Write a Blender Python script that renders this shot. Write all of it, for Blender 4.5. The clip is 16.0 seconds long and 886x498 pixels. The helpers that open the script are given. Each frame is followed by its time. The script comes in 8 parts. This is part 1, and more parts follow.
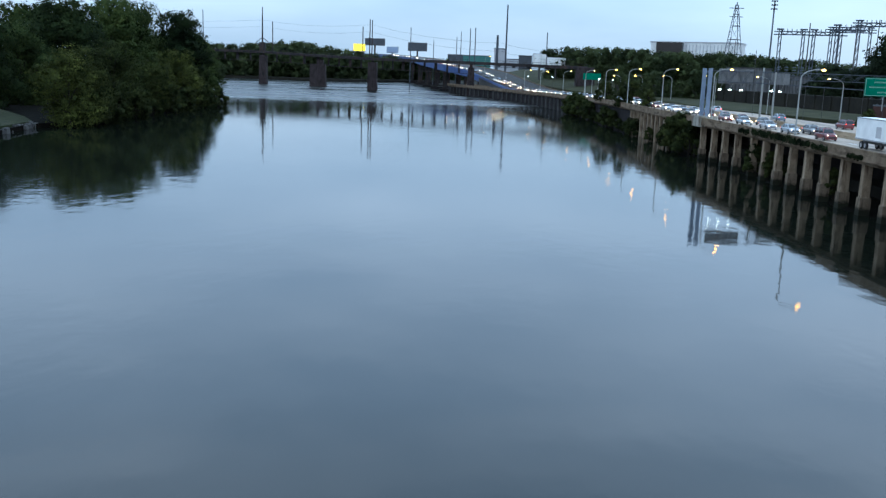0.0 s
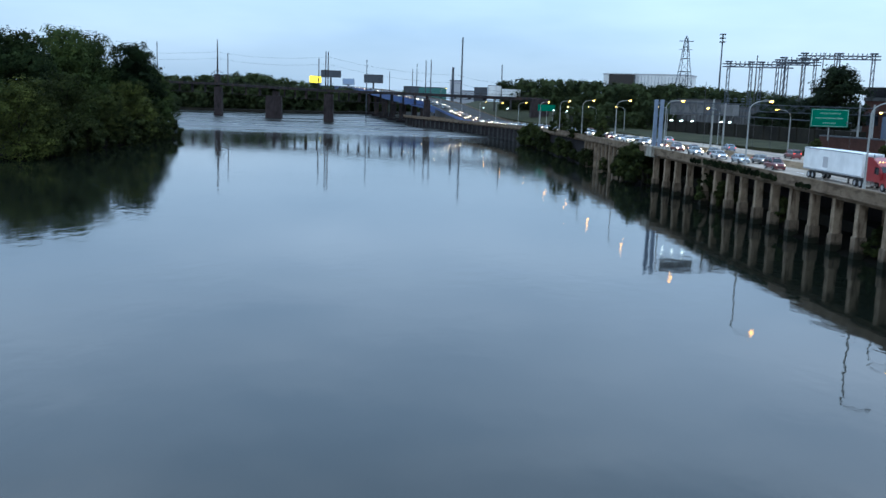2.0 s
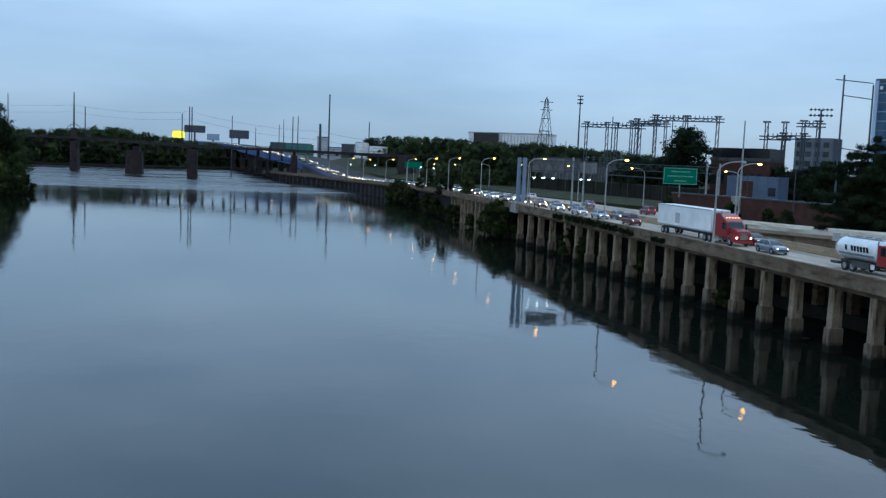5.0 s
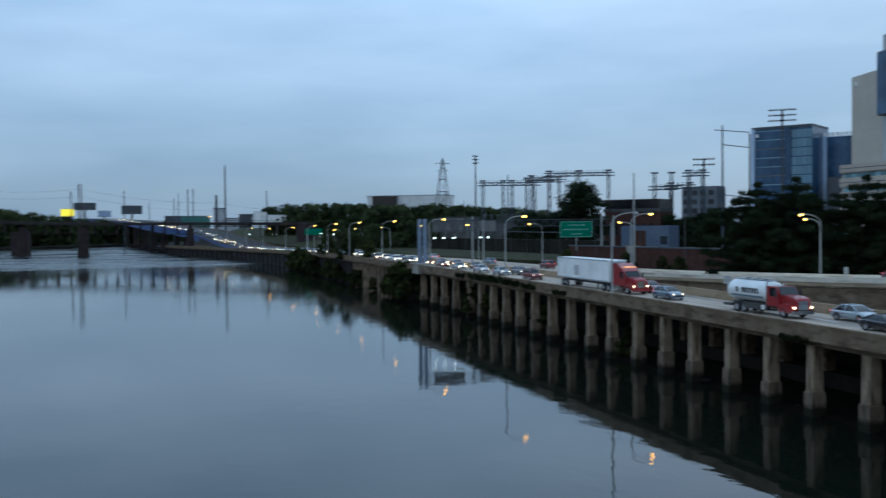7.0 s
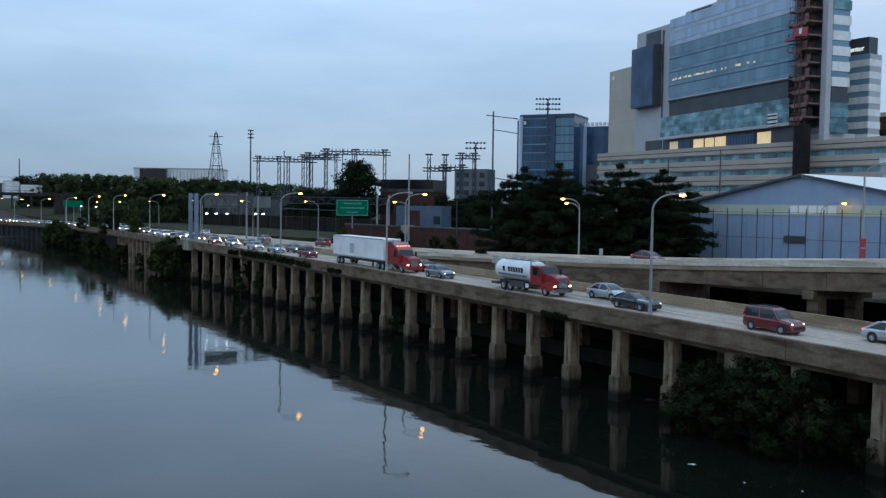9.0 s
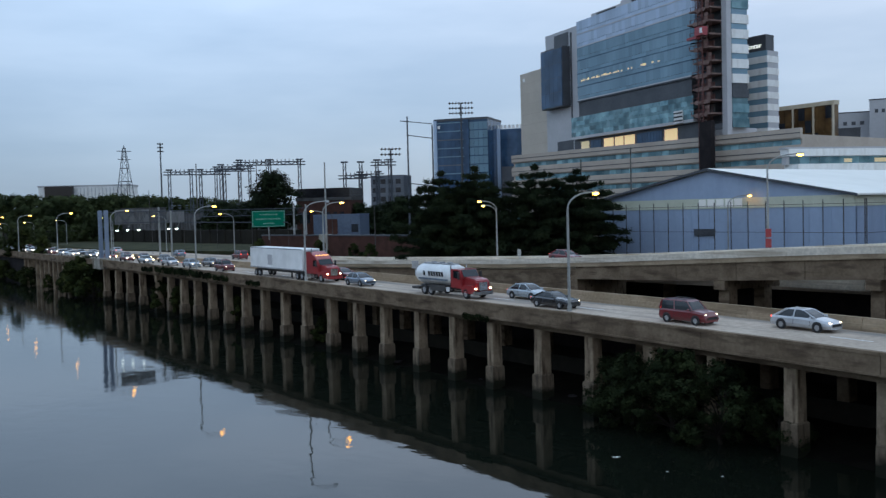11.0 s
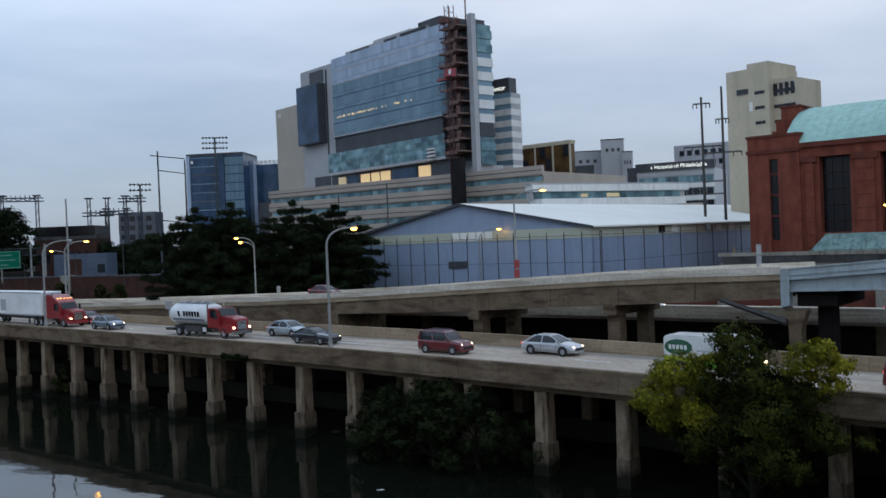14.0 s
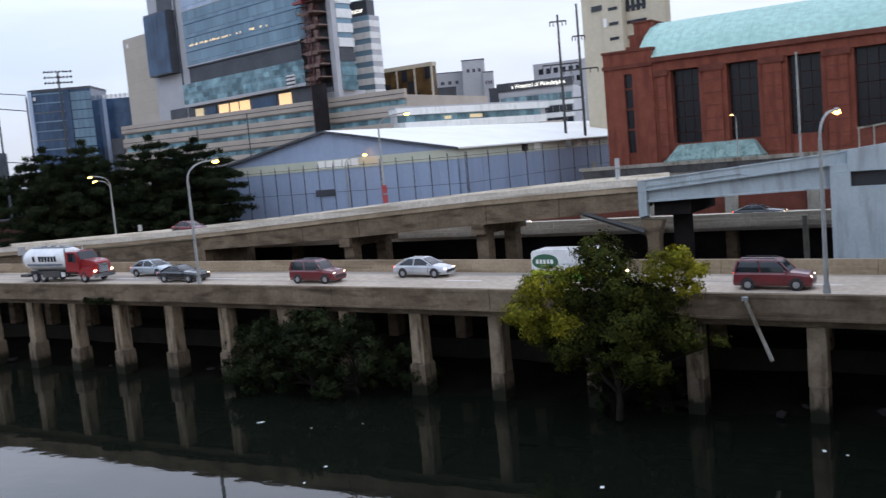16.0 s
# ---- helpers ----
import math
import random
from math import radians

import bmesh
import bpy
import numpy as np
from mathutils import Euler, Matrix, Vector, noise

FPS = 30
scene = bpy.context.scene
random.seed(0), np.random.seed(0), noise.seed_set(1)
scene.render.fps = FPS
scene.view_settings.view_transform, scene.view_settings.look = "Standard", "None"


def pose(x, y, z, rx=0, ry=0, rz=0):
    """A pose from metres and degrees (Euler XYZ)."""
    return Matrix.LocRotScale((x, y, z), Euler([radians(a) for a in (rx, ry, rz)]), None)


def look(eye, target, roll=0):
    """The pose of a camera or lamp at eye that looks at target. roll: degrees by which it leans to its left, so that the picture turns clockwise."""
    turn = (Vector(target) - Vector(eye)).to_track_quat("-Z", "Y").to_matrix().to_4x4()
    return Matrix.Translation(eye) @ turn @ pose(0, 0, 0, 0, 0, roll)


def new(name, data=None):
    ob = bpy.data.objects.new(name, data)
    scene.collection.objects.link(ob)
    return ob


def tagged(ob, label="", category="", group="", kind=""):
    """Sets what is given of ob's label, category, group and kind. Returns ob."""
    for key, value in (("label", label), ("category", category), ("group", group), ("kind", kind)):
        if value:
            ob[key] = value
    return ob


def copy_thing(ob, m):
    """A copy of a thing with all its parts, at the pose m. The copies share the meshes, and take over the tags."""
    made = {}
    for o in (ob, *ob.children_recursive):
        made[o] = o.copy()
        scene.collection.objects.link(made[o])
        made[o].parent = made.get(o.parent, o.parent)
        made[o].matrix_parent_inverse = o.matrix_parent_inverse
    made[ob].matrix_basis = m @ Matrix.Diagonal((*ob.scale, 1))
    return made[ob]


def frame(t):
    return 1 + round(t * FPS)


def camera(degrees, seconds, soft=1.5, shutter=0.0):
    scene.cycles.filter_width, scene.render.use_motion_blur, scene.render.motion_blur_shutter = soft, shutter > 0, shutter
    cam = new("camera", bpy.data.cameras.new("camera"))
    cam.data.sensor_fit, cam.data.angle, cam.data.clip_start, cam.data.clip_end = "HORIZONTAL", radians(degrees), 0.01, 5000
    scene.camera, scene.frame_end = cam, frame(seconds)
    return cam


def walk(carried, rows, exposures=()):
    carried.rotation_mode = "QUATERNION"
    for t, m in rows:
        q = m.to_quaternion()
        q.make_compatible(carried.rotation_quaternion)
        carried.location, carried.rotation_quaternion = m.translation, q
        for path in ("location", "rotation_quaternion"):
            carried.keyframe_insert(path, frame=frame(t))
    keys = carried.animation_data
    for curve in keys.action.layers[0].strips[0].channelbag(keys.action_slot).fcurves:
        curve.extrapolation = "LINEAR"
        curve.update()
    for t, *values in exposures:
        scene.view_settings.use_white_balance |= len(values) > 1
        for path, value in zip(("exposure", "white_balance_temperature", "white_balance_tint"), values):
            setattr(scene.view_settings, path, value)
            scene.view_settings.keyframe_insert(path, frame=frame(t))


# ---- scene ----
cam = camera(51.44, 16.0, soft=1.35, shutter=0.4)
PATH = [
    (0.0, 0.0, 0.0, 15.0, 78.86, -1.97, 0.29),
    (0.5, 0.0, 0.0, 15.0, 79.21, -2.08, 0.36),
    (1.0, 0.0, 0.0, 15.0, 79.08, -1.83, -0.02),
    (1.5, 0.0, 0.0, 15.0, 79.33, -1.58, -0.62),
    (2.0, 0.0, 0.0, 15.0, 80.86, -1.91, -2.41),
    (2.5, 0.0, 0.0, 15.0, 81.51, -2.19, -3.86),
    (3.0, 0.0, 0.0, 15.0, 81.83, -2.02, -4.96),
    (3.5, 0.0, 0.0, 15.0, 82.34, -2.15, -6.57),
    (6.0, 0.0, 0.0, 15.0, 86.58, -2.07, -11.73),
    (6.5, 0.0, 0.0, 15.0, 87.65, -1.34, -12.46),
    (7.0, 0.0, 0.0, 15.0, 88.63, 0.59, -16.79),
    (7.5, 0.0, 0.0, 15.0, 88.36, 0.69, -23.35),
    (8.0, 0.0, 0.0, 15.0, 87.80, -0.04, -27.03),
    (10.5, 0.0, 0.0, 15.0, 87.48, 0.62, -34.15),
    (11.0, 0.0, 0.0, 15.0, 87.61, 1.47, -35.78),
    (11.5, 0.0, 0.0, 15.0, 87.66, 1.51, -37.83),
    (12.0, 0.0, 0.0, 15.0, 88.89, 1.86, -40.85),
    (12.5, 0.0, 0.0, 15.0, 89.70, 2.37, -42.29),
    (13.0, 0.0, 0.0, 15.0, 89.78, 2.55, -44.43),
    (13.5, 0.0, 0.0, 15.0, 89.66, 2.26, -48.49),
    (14.0, 0.0, 0.0, 15.0, 89.32, 2.36, -50.72),
    (14.5, 0.0, 0.0, 15.0, 85.25, 3.04, -52.07),
    (15.0, 0.0, 0.0, 15.0, 84.72, 3.12, -53.85),
    (15.5, 0.0, 0.0, 15.0, 84.52, 3.16, -56.00),
    (16.0, 0.0, 0.0, 15.0, 84.15, 5.06, -59.04),
]
EXPOSURES = [
    (0.0, 0.68, 5950, 9), (1.5, 0.66, 5930, 9), (2.5, 0.42, 5880, 9), (3.5, 0.29, 5820, 8), (6.0, -0.1, 5780, 7), (7.5, -0.2, 5850, 7), (8.0, -0.12, 5900, 8), (10.5, -0.06, 6270, 13), (12.0, 0.0, 6450, 14), (13.5, -0.14, 6600, 15), (14.0, -0.18, 6650, 16), (14.5, 0.10, 6650, 17), (15.5, 0.55, 6950, 20), (16.0, 0.56, 7100, 24),
]
walk(cam, [(t, pose(*p)) for t, *p in PATH], EXPOSURES)

# ---- dusk sky under a thin, streaky overcast ----
world = bpy.data.worlds.new("dusk_sky")
scene.world = world
world.use_nodes = True
wn, wl = world.node_tree.nodes, world.node_tree.links
wn.clear()
w_out = wn.new("ShaderNodeOutputWorld")
w_bg = wn.new("ShaderNodeBackground")
w_sky = wn.new("ShaderNodeTexSky")
w_sky.sky_type = 'NISHITA'
w_sky.sun_disc = False
w_sky.sun_elevation = radians(22)
w_sky.sun_rotation = radians(230)
w_dim = wn.new("ShaderNodeMix")
w_dim.data_type, w_dim.blend_type = 'RGBA', 'MULTIPLY'
w_dim.inputs[0].default_value = 1.0
w_dim.inputs[7].default_value = (0.11, 0.11, 0.11, 1)
w_coord = wn.new("ShaderNodeTexCoord")
w_map = wn.new("ShaderNodeMapping")
w_map.inputs["Scale"].default_value = (1.6, 1.6, 7.0)
w_noise = wn.new("ShaderNodeTexNoise")
w_noise.inputs["Scale"].default_value = 1.5
w_noise.inputs["Detail"].default_value = 5.0
w_noise.inputs["Roughness"].default_value = 0.5
w_cloud = wn.new("ShaderNodeValToRGB")
w_cloud.color_ramp.elements[0].position, w_cloud.color_ramp.elements[1].position = 0.33, 0.72
w_cloud.color_ramp.elements[0].color = (0.36, 0.49, 0.645, 1)
w_cloud.color_ramp.elements[1].color = (0.56, 0.69, 0.84, 1)
w_amount = wn.new("ShaderNodeMapRange")
w_amount.inputs["From Min"].default_value, w_amount.inputs["From Max"].default_value = 0.0, 0.35
w_amount.inputs["To Min"].default_value, w_amount.inputs["To Max"].default_value = 0.82, 0.97
w_sep = wn.new("ShaderNodeSeparateXYZ")
w_mix = wn.new("ShaderNodeMix")
w_mix.data_type = 'RGBA'
wl.new(w_coord.outputs["Generated"], w_map.inputs[0])
wl.new(w_map.outputs[0], w_noise.inputs["Vector"])
wl.new(w_noise.outputs[0], w_cloud.inputs[0])
wl.new(w_coord.outputs["Generated"], w_sep.inputs[0])
wl.new(w_sep.outputs[2], w_amount.inputs[0])
wl.new(w_sky.outputs[0], w_dim.inputs[6])
wl.new(w_amount.outputs[0], w_mix.inputs[0])
wl.new(w_dim.outputs[2], w_mix.inputs[6])
wl.new(w_cloud.outputs[0], w_mix.inputs[7])
w_high = wn.new("ShaderNodeMapRange")
w_high.inputs["From Min"].default_value, w_high.inputs["From Max"].default_value = 0.11, 0.36
w_high.inputs["To Min"].default_value, w_high.inputs["To Max"].default_value = 0.0, 0.6
wl.new(w_sep.outputs[2], w_high.inputs[0])
w_grey = wn.new("ShaderNodeMix")
w_grey.data_type = 'RGBA'
w_grey.inputs[7].default_value = (0.565, 0.615, 0.67, 1)
# whiter towards the sunset side
w_side = wn.new("ShaderNodeMapRange")
w_side.inputs["From Min"].default_value, w_side.inputs["From Max"].default_value = 0.42, 0.82
w_side.inputs["To Min"].default_value, w_side.inputs["To Max"].default_value = 0.1, 1.0
wl.new(w_sep.outputs[0], w_side.inputs[0])
w_share = wn.new("ShaderNodeMath")
w_share.operation = 'MULTIPLY'
w_fall = wn.new("ShaderNodeMapRange")
w_fall.inputs["From Min"].default_value, w_fall.inputs["From Max"].default_value = 0.25, 0.34
w_fall.inputs["To Min"].default_value, w_fall.inputs["To Max"].default_value = 1.0, 0.0
wl.new(w_sep.outputs[2], w_fall.inputs[0])
w_veil = wn.new("ShaderNodeMath")
w_veil.operation = 'MULTIPLY'
wl.new(w_high.outputs[0], w_veil.inputs[0])
wl.new(w_fall.outputs[0], w_veil.inputs[1])
wl.new(w_veil.outputs[0], w_share.inputs[0])
wl.new(w_side.outputs[0], w_share.inputs[1])
wl.new(w_share.outputs[0], w_grey.inputs[0])
wl.new(w_mix.outputs[2], w_grey.inputs[6])
w_tone = wn.new("ShaderNodeMapRange")
w_tone.inputs["From Min"].default_value, w_tone.inputs["From Max"].default_value = 0.3, 0.75
wl.new(w_sep.outputs[0], w_tone.inputs[0])
w_hue = wn.new("ShaderNodeMix")
w_hue.data_type = 'RGBA'
w_hue.inputs[6].default_value = (0.93, 0.985, 1.02, 1)
w_hue.inputs[7].default_value = (1.03, 1.0, 0.98, 1)
wl.new(w_tone.outputs[0], w_hue.inputs[0])
w_tint = wn.new("ShaderNodeMix")
w_tint.data_type, w_tint.blend_type = 'RGBA', 'MULTIPLY'
w_tint.inputs[0].default_value = 1.0
wl.new(w_grey.outputs[2], w_tint.inputs[6])
wl.new(w_hue.outputs[2], w_tint.inputs[7])
wl.new(w_tint.outputs[2], w_bg.inputs[0])
# the overcast is brightest overhead
w_up = wn.new("ShaderNodeMapRange")
w_up.inputs["From Min"].default_value, w_up.inputs["From Max"].default_value = 0.03, 0.34
w_up.inputs["To Min"].default_value, w_up.inputs["To Max"].default_value = 0.9, 1.68
wl.new(w_sep.outputs[2], w_up.inputs[0])
# and a little dimmer down the river, away from the sunset
w_north = wn.new("ShaderNodeMapRange")
w_north.inputs["From Min"].default_value, w_north.inputs["From Max"].default_value = 0.15, 0.65
w_north.inputs["To Min"].default_value, w_north.inputs["To Max"].default_value = 0.92, 1.03
wl.new(w_sep.outputs[0], w_north.inputs[0])
w_power = wn.new("ShaderNodeMath")
w_power.operation = 'MULTIPLY'
wl.new(w_up.outputs[0], w_power.inputs[0])
wl.new(w_north.outputs[0], w_power.inputs[1])
wl.new(w_power.outputs[0], w_bg.inputs["Strength"])
wl.new(w_bg.outputs[0], w_out.inputs[0])
sun_data = bpy.data.lights.new("sun", 'SUN')
sun_data.energy, sun_data.angle, sun_data.color = 0.12, radians(25), (1.0, 0.96, 0.9)
sun = new("sun", sun_data)
sun.matrix_world = look((-150, -190, 100), (0, 0, 0))

# ---- mesh helpers ----
def box(bm, x0, y0, z0, x1, y1, z1):
    v = [bm.verts.new(p) for p in ((x0, y0, z0), (x1, y0, z0), (x1, y1, z0), (x0, y1, z0), (x0, y0, z1), (x1, y0, z1), (x1, y1, z1), (x0, y1, z1))]
    for f in ((3, 2, 1, 0), (4, 5, 6, 7), (0, 1, 5, 4), (1, 2, 6, 5), (2, 3, 7, 6), (3, 0, 4, 7)):
        bm.faces.new([v[i] for i in f])
    return v


def prism(bm, poly, z0, z1):
    """poly: counter-clockwise (x, y); z0, z1: numbers or one per corner."""
    n = len(poly)
    a = z0 if hasattr(z0, "__len__") else [z0] * n
    b = z1 if hasattr(z1, "__len__") else [z1] * n
    lo = [bm.verts.new((x, y, a[i])) for i, (x, y) in enumerate(poly)]
    hi = [bm.verts.new((x, y, b[i])) for i, (x, y) in enumerate(poly)]
    bm.faces.new(lo[::-1])
    bm.faces.new(hi)
    for i in range(n):
        j = (i + 1) % n
        bm.faces.new((lo[i], lo[j], hi[j], hi[i]))


def mesh(name, bm, material, smooth=False):
    bmesh.ops.recalc_face_normals(bm, faces=bm.faces)
    me = bpy.data.meshes.new(name)
    bm.to_mesh(me)
    bm.free()
    if material:
        me.materials.append(material)
    if smooth:
        me.shade_smooth()
    return me


def thing(name, label, category, at=(0, 0, 0), turn=0, group="", kind=""):
    e = new(name)
    e.matrix_world = pose(*at, 0, 0, turn)
    return tagged(e, label, category, group, kind)


def part(name, bm, material, parent, label="", smooth=False):
    ob = new(name, bm if isinstance(bm, bpy.types.Mesh) else mesh(name, bm, material, smooth))
    ob.parent = parent
    return tagged(ob, label)


def solid(name, bm, material, label, category, kind="", smooth=False, group=""):
    return tagged(new(name, mesh(name, bm, material, smooth)), label, category, group, kind)


def plain(name, color, rough=0.8, metal=0.0):
    m = bpy.data.materials.new(name)
    m.use_nodes = True
    b = m.node_tree.nodes["Principled BSDF"]
    b.inputs["Base Color"].default_value = (*color, 1)
    b.inputs["Roughness"].default_value = rough
    b.inputs["Metallic"].default_value = metal
    return m


# ---- materials ----
def nodes_of(name):
    m = bpy.data.materials.new(name)
    m.use_nodes = True
    t = m.node_tree
    return m, t.nodes, t.links, t.nodes["Principled BSDF"]


def noise_tex(n, l, scale, stretch=(1, 1, 1), detail=4.0, source=None):
    g = source or n.new("ShaderNodeNewGeometry").outputs["Position"]
    mp = n.new("ShaderNodeMapping")
    mp.inputs["Scale"].default_value = stretch
    l.new(g, mp.inputs[0])
    t = n.new("ShaderNodeTexNoise")
    t.inputs["Scale"].default_value = scale
    t.inputs["Detail"].default_value = detail
    l.new(mp.outputs[0], t.inputs["Vector"])
    return t.outputs[0]


def ramp(n, l, fac, stops):
    r = n.new("ShaderNodeValToRGB")
    e = r.color_ramp.elements
    e[0].position, e[0].color = stops[0][0], (*stops[0][1], 1)
    e[1].position, e[1].color = stops[-1][0], (*stops[-1][1], 1)
    for p, c in stops[1:-1]:
        x = e.new(p)
        x.color = (*c, 1)
    l.new(fac, r.inputs[0])
    return r.outputs[0]


def blend(n, l, a, b, fac, kind='MIX'):
    m = n.new("ShaderNodeMix")
    m.data_type, m.blend_type = 'RGBA', kind
    l.new(a, m.inputs[6])
    l.new(b, m.inputs[7])
    if isinstance(fac, float):
        m.inputs[0].default_value = fac
    else:
        l.new(fac, m.inputs[0])
    return m.outputs[2]


def surf(name, a, b, scale=0.6, rough=0.85, bump=0.15, stain=None, stain_scale=0.35, stretch=(1, 1, 0.18), metal=0.0, fine=9.0, each=0.0, mottle=0.6):
    """Two-scale mottled surface; stain: colour of streaks that run down the faces; each: variation from piece to piece."""
    m, n, l, p = nodes_of(name)
    c = ramp(n, l, noise_tex(n, l, scale), [(0.3, a), (0.7, b)])
    grain = noise_tex(n, l, scale * fine, detail=3.0)
    c = blend(n, l, c, ramp(n, l, grain, [(0.35, (0.78, 0.78, 0.78)), (0.65, (1.12, 1.12, 1.12))]), mottle, 'MULTIPLY')
    if stain:
        s = noise_tex(n, l, stain_scale * 4, stretch, 6.0)
        k = ramp(n, l, s, [(0.5, (0, 0, 0)), (0.68, (1, 1, 1))])
        col = n.new("ShaderNodeRGB")
        col.outputs[0].default_value = (*stain, 1)
        c = blend(n, l, c, col.outputs[0], k)
    if each:
        o = n.new("ShaderNodeObjectInfo")
        c = blend(n, l, c, ramp(n, l, o.outputs["Random"], [(0.0, (1 - each,) * 3), (1.0, (1 + each,) * 3)]), 1.0, 'MULTIPLY')
    l.new(c, p.inputs["Base Color"])
    p.inputs["Roughness"].default_value, p.inputs["Metallic"].default_value = rough, metal
    p.inputs["Specular IOR Level"].default_value = 0.5 if rough < 0.75 else 0.12
    if bump:
        bp = n.new("ShaderNodeBump")
        bp.inputs["Strength"].default_value = bump
        bp.inputs["Distance"].default_value = 0.05
        l.new(grain, bp.inputs["Height"])
        l.new(bp.outputs[0], p.inputs["Normal"])
    return m


def glow(name, color, strength):
    m, n, l, p = nodes_of(name)
    p.inputs["Base Color"].default_value = (*color, 1)
    p.inputs["Emission Color"].default_value = (*color, 1)
    p.inputs["Emission Strength"].default_value = strength
    return m


def water_material():
    m, n, l, p = nodes_of("river_water")
    p.inputs["Base Color"].default_value = (0.006, 0.008, 0.0055, 1)
    p.inputs["IOR"].default_value = 1.38
    g = n.new("ShaderNodeNewGeometry").outputs["Position"]
    rr = ramp(n, l, noise_tex(n, l, 0.012, (1, 0.45, 1), 3.0, g), [(0.38, (0.03,) * 3), (0.62, (0.075,) * 3)])
    # wind-ruffled reach farther down the river
    far = n.new("ShaderNodeSeparateXYZ")
    l.new(g, far.inputs[0])
    ruffle = n.new("ShaderNodeMapRange")
    ruffle.inputs["From Min"].default_value, ruffle.inputs["From Max"].default_value = 350.0, 450.0
    ruffle.inputs["To Min"].default_value, ruffle.inputs["To Max"].default_value = 0.0, 1.0
    l.new(far.outputs[1], ruffle.inputs[0])
    plus = n.new("ShaderNodeMath")
    l.new(rr, plus.inputs[0])
    streak = ramp(n, l, noise_tex(n, l, 0.03, (0.35, 1, 1), 3.0, g), [(0.36, (0.10,) * 3), (0.60, (0.34,) * 3)])
    much = n.new("ShaderNodeMath")
    much.operation = 'MULTIPLY'
    l.new(ruffle.outputs[0], much.inputs[0])
    l.new(streak, much.inputs[1])
    l.new(much.outputs[0], plus.inputs[1])
    rr = plus.outputs[0]
    l.new(rr, p.inputs["Roughness"])
    a = noise_tex(n, l, 0.55, (1, 0.6, 1), 3.0, g)
    b = noise_tex(n, l, 0.10, (1, 0.5, 1), 2.0, g)
    calm = noise_tex(n, l, 0.018, (1, 0.4, 1), 2.0, g)
    k = n.new("ShaderNodeMapRange")
    k.inputs["From Min"].default_value, k.inputs["From Max"].default_value = 0.35, 0.65
    k.inputs["To Min"].default_value, k.inputs["To Max"].default_value = 0.04, 0.13
    l.new(calm, k.inputs[0])
    b1 = n.new("ShaderNodeBump")
    b1.inputs["Distance"].default_value = 0.22
    l.new(k.outputs[0], b1.inputs["Strength"])
    l.new(a, b1.inputs["Height"])
    b2 = n.new("ShaderNodeBump")
    b2.inputs["Strength"].default_value, b2.inputs["Distance"].default_value = 0.025, 0.5
    l.new(b, b2.inputs["Height"])
    l.new(b1.outputs[0], b2.inputs["Normal"])
    l.new(b2.outputs[0], p.inputs["Normal"])
    return m


def leaf_material(name, a, b, c, turned=None, patch=0.35, tone=0.16):
    """turned: colour of boughs that have begun to change."""
    m, n, l, p = nodes_of(name)
    g = n.new("ShaderNodeNewGeometry")
    o = n.new("ShaderNodeObjectInfo")
    k = ramp(n, l, g.outputs["Random Per Island"], [(0.0, a), (0.55, b), (1.0, c)])
    k = blend(n, l, k, ramp(n, l, noise_tex(n, l, patch, detail=2.0), [(0.32, (0.42, 0.46, 0.46)), (0.68, (1.5, 1.42, 1.2))]), 1.0, 'MULTIPLY')
    if turned:
        rgb = n.new("ShaderNodeRGB")
        rgb.outputs[0].default_value = (*turned, 1)
        k = blend(n, l, k, rgb.outputs[0], ramp(n, l, noise_tex(n, l, 0.42, detail=1.0), [(0.50, (0, 0, 0)), (0.66, (0.8,) * 3)]))
    k = blend(n, l, k, ramp(n, l, o.outputs["Random"], [(0.0, (1 - tone, 1 - 0.9 * tone, 1 - 0.8 * tone)), (1.0, (1 + 1.1 * tone, 1 + tone, 1 + 0.5 * tone))]), 1.0, 'MULTIPLY')
    l.new(k, p.inputs["Base Color"])
    p.inputs["Roughness"].default_value = 0.85
    p.inputs["Specular IOR Level"].default_value = 0.04
    return m


def paint(name, color, rough=0.35, coat=0.6, metal=0.0):
    m, n, l, p = nodes_of(name)
    p.inputs["Base Color"].default_value = (*color, 1)
    c = blend(n, l, ramp(n, l, noise_tex(n, l, 1.3), [(0.3, tuple(v * 0.85 for v in color)), (0.7, tuple(min(1, v * 1.1) for v in color))]), ramp(n, l, noise_tex(n, l, 14.0), [(0.3, (0.9,) * 3), (0.7, (1.05,) * 3)]), 1.0, 'MULTIPLY')
    l.new(c, p.inputs["Base Color"])
    p.inputs["Roughness"].default_value, p.inputs["Metallic"].default_value = rough, metal
    p.inputs["Coat Weight"].default_value = coat
    return m


def window_glass(name, a, b, rough=0.08, scale=0.12, stretch=(1, 1, 1), spread=0.16):
    """Dark facade glass: glossy, tinted, uneven from pane to pane."""
    m, n, l, p = nodes_of(name)
    c = ramp(n, l, noise_tex(n, l, scale, stretch, 2.0), [(0.35, a), (0.65, b)])
    g = n.new("ShaderNodeObjectInfo")
    c = blend(n, l, c, ramp(n, l, g.outputs["Random"], [(0.0, (1 - spread,) * 3), (1.0, (1 + spread,) * 3)]), 0.8, 'MULTIPLY')
    l.new(c, p.inputs["Base Color"])
    p.inputs["Roughness"].default_value = rough
    p.inputs["Specular IOR Level"].default_value = 0.34
    return m


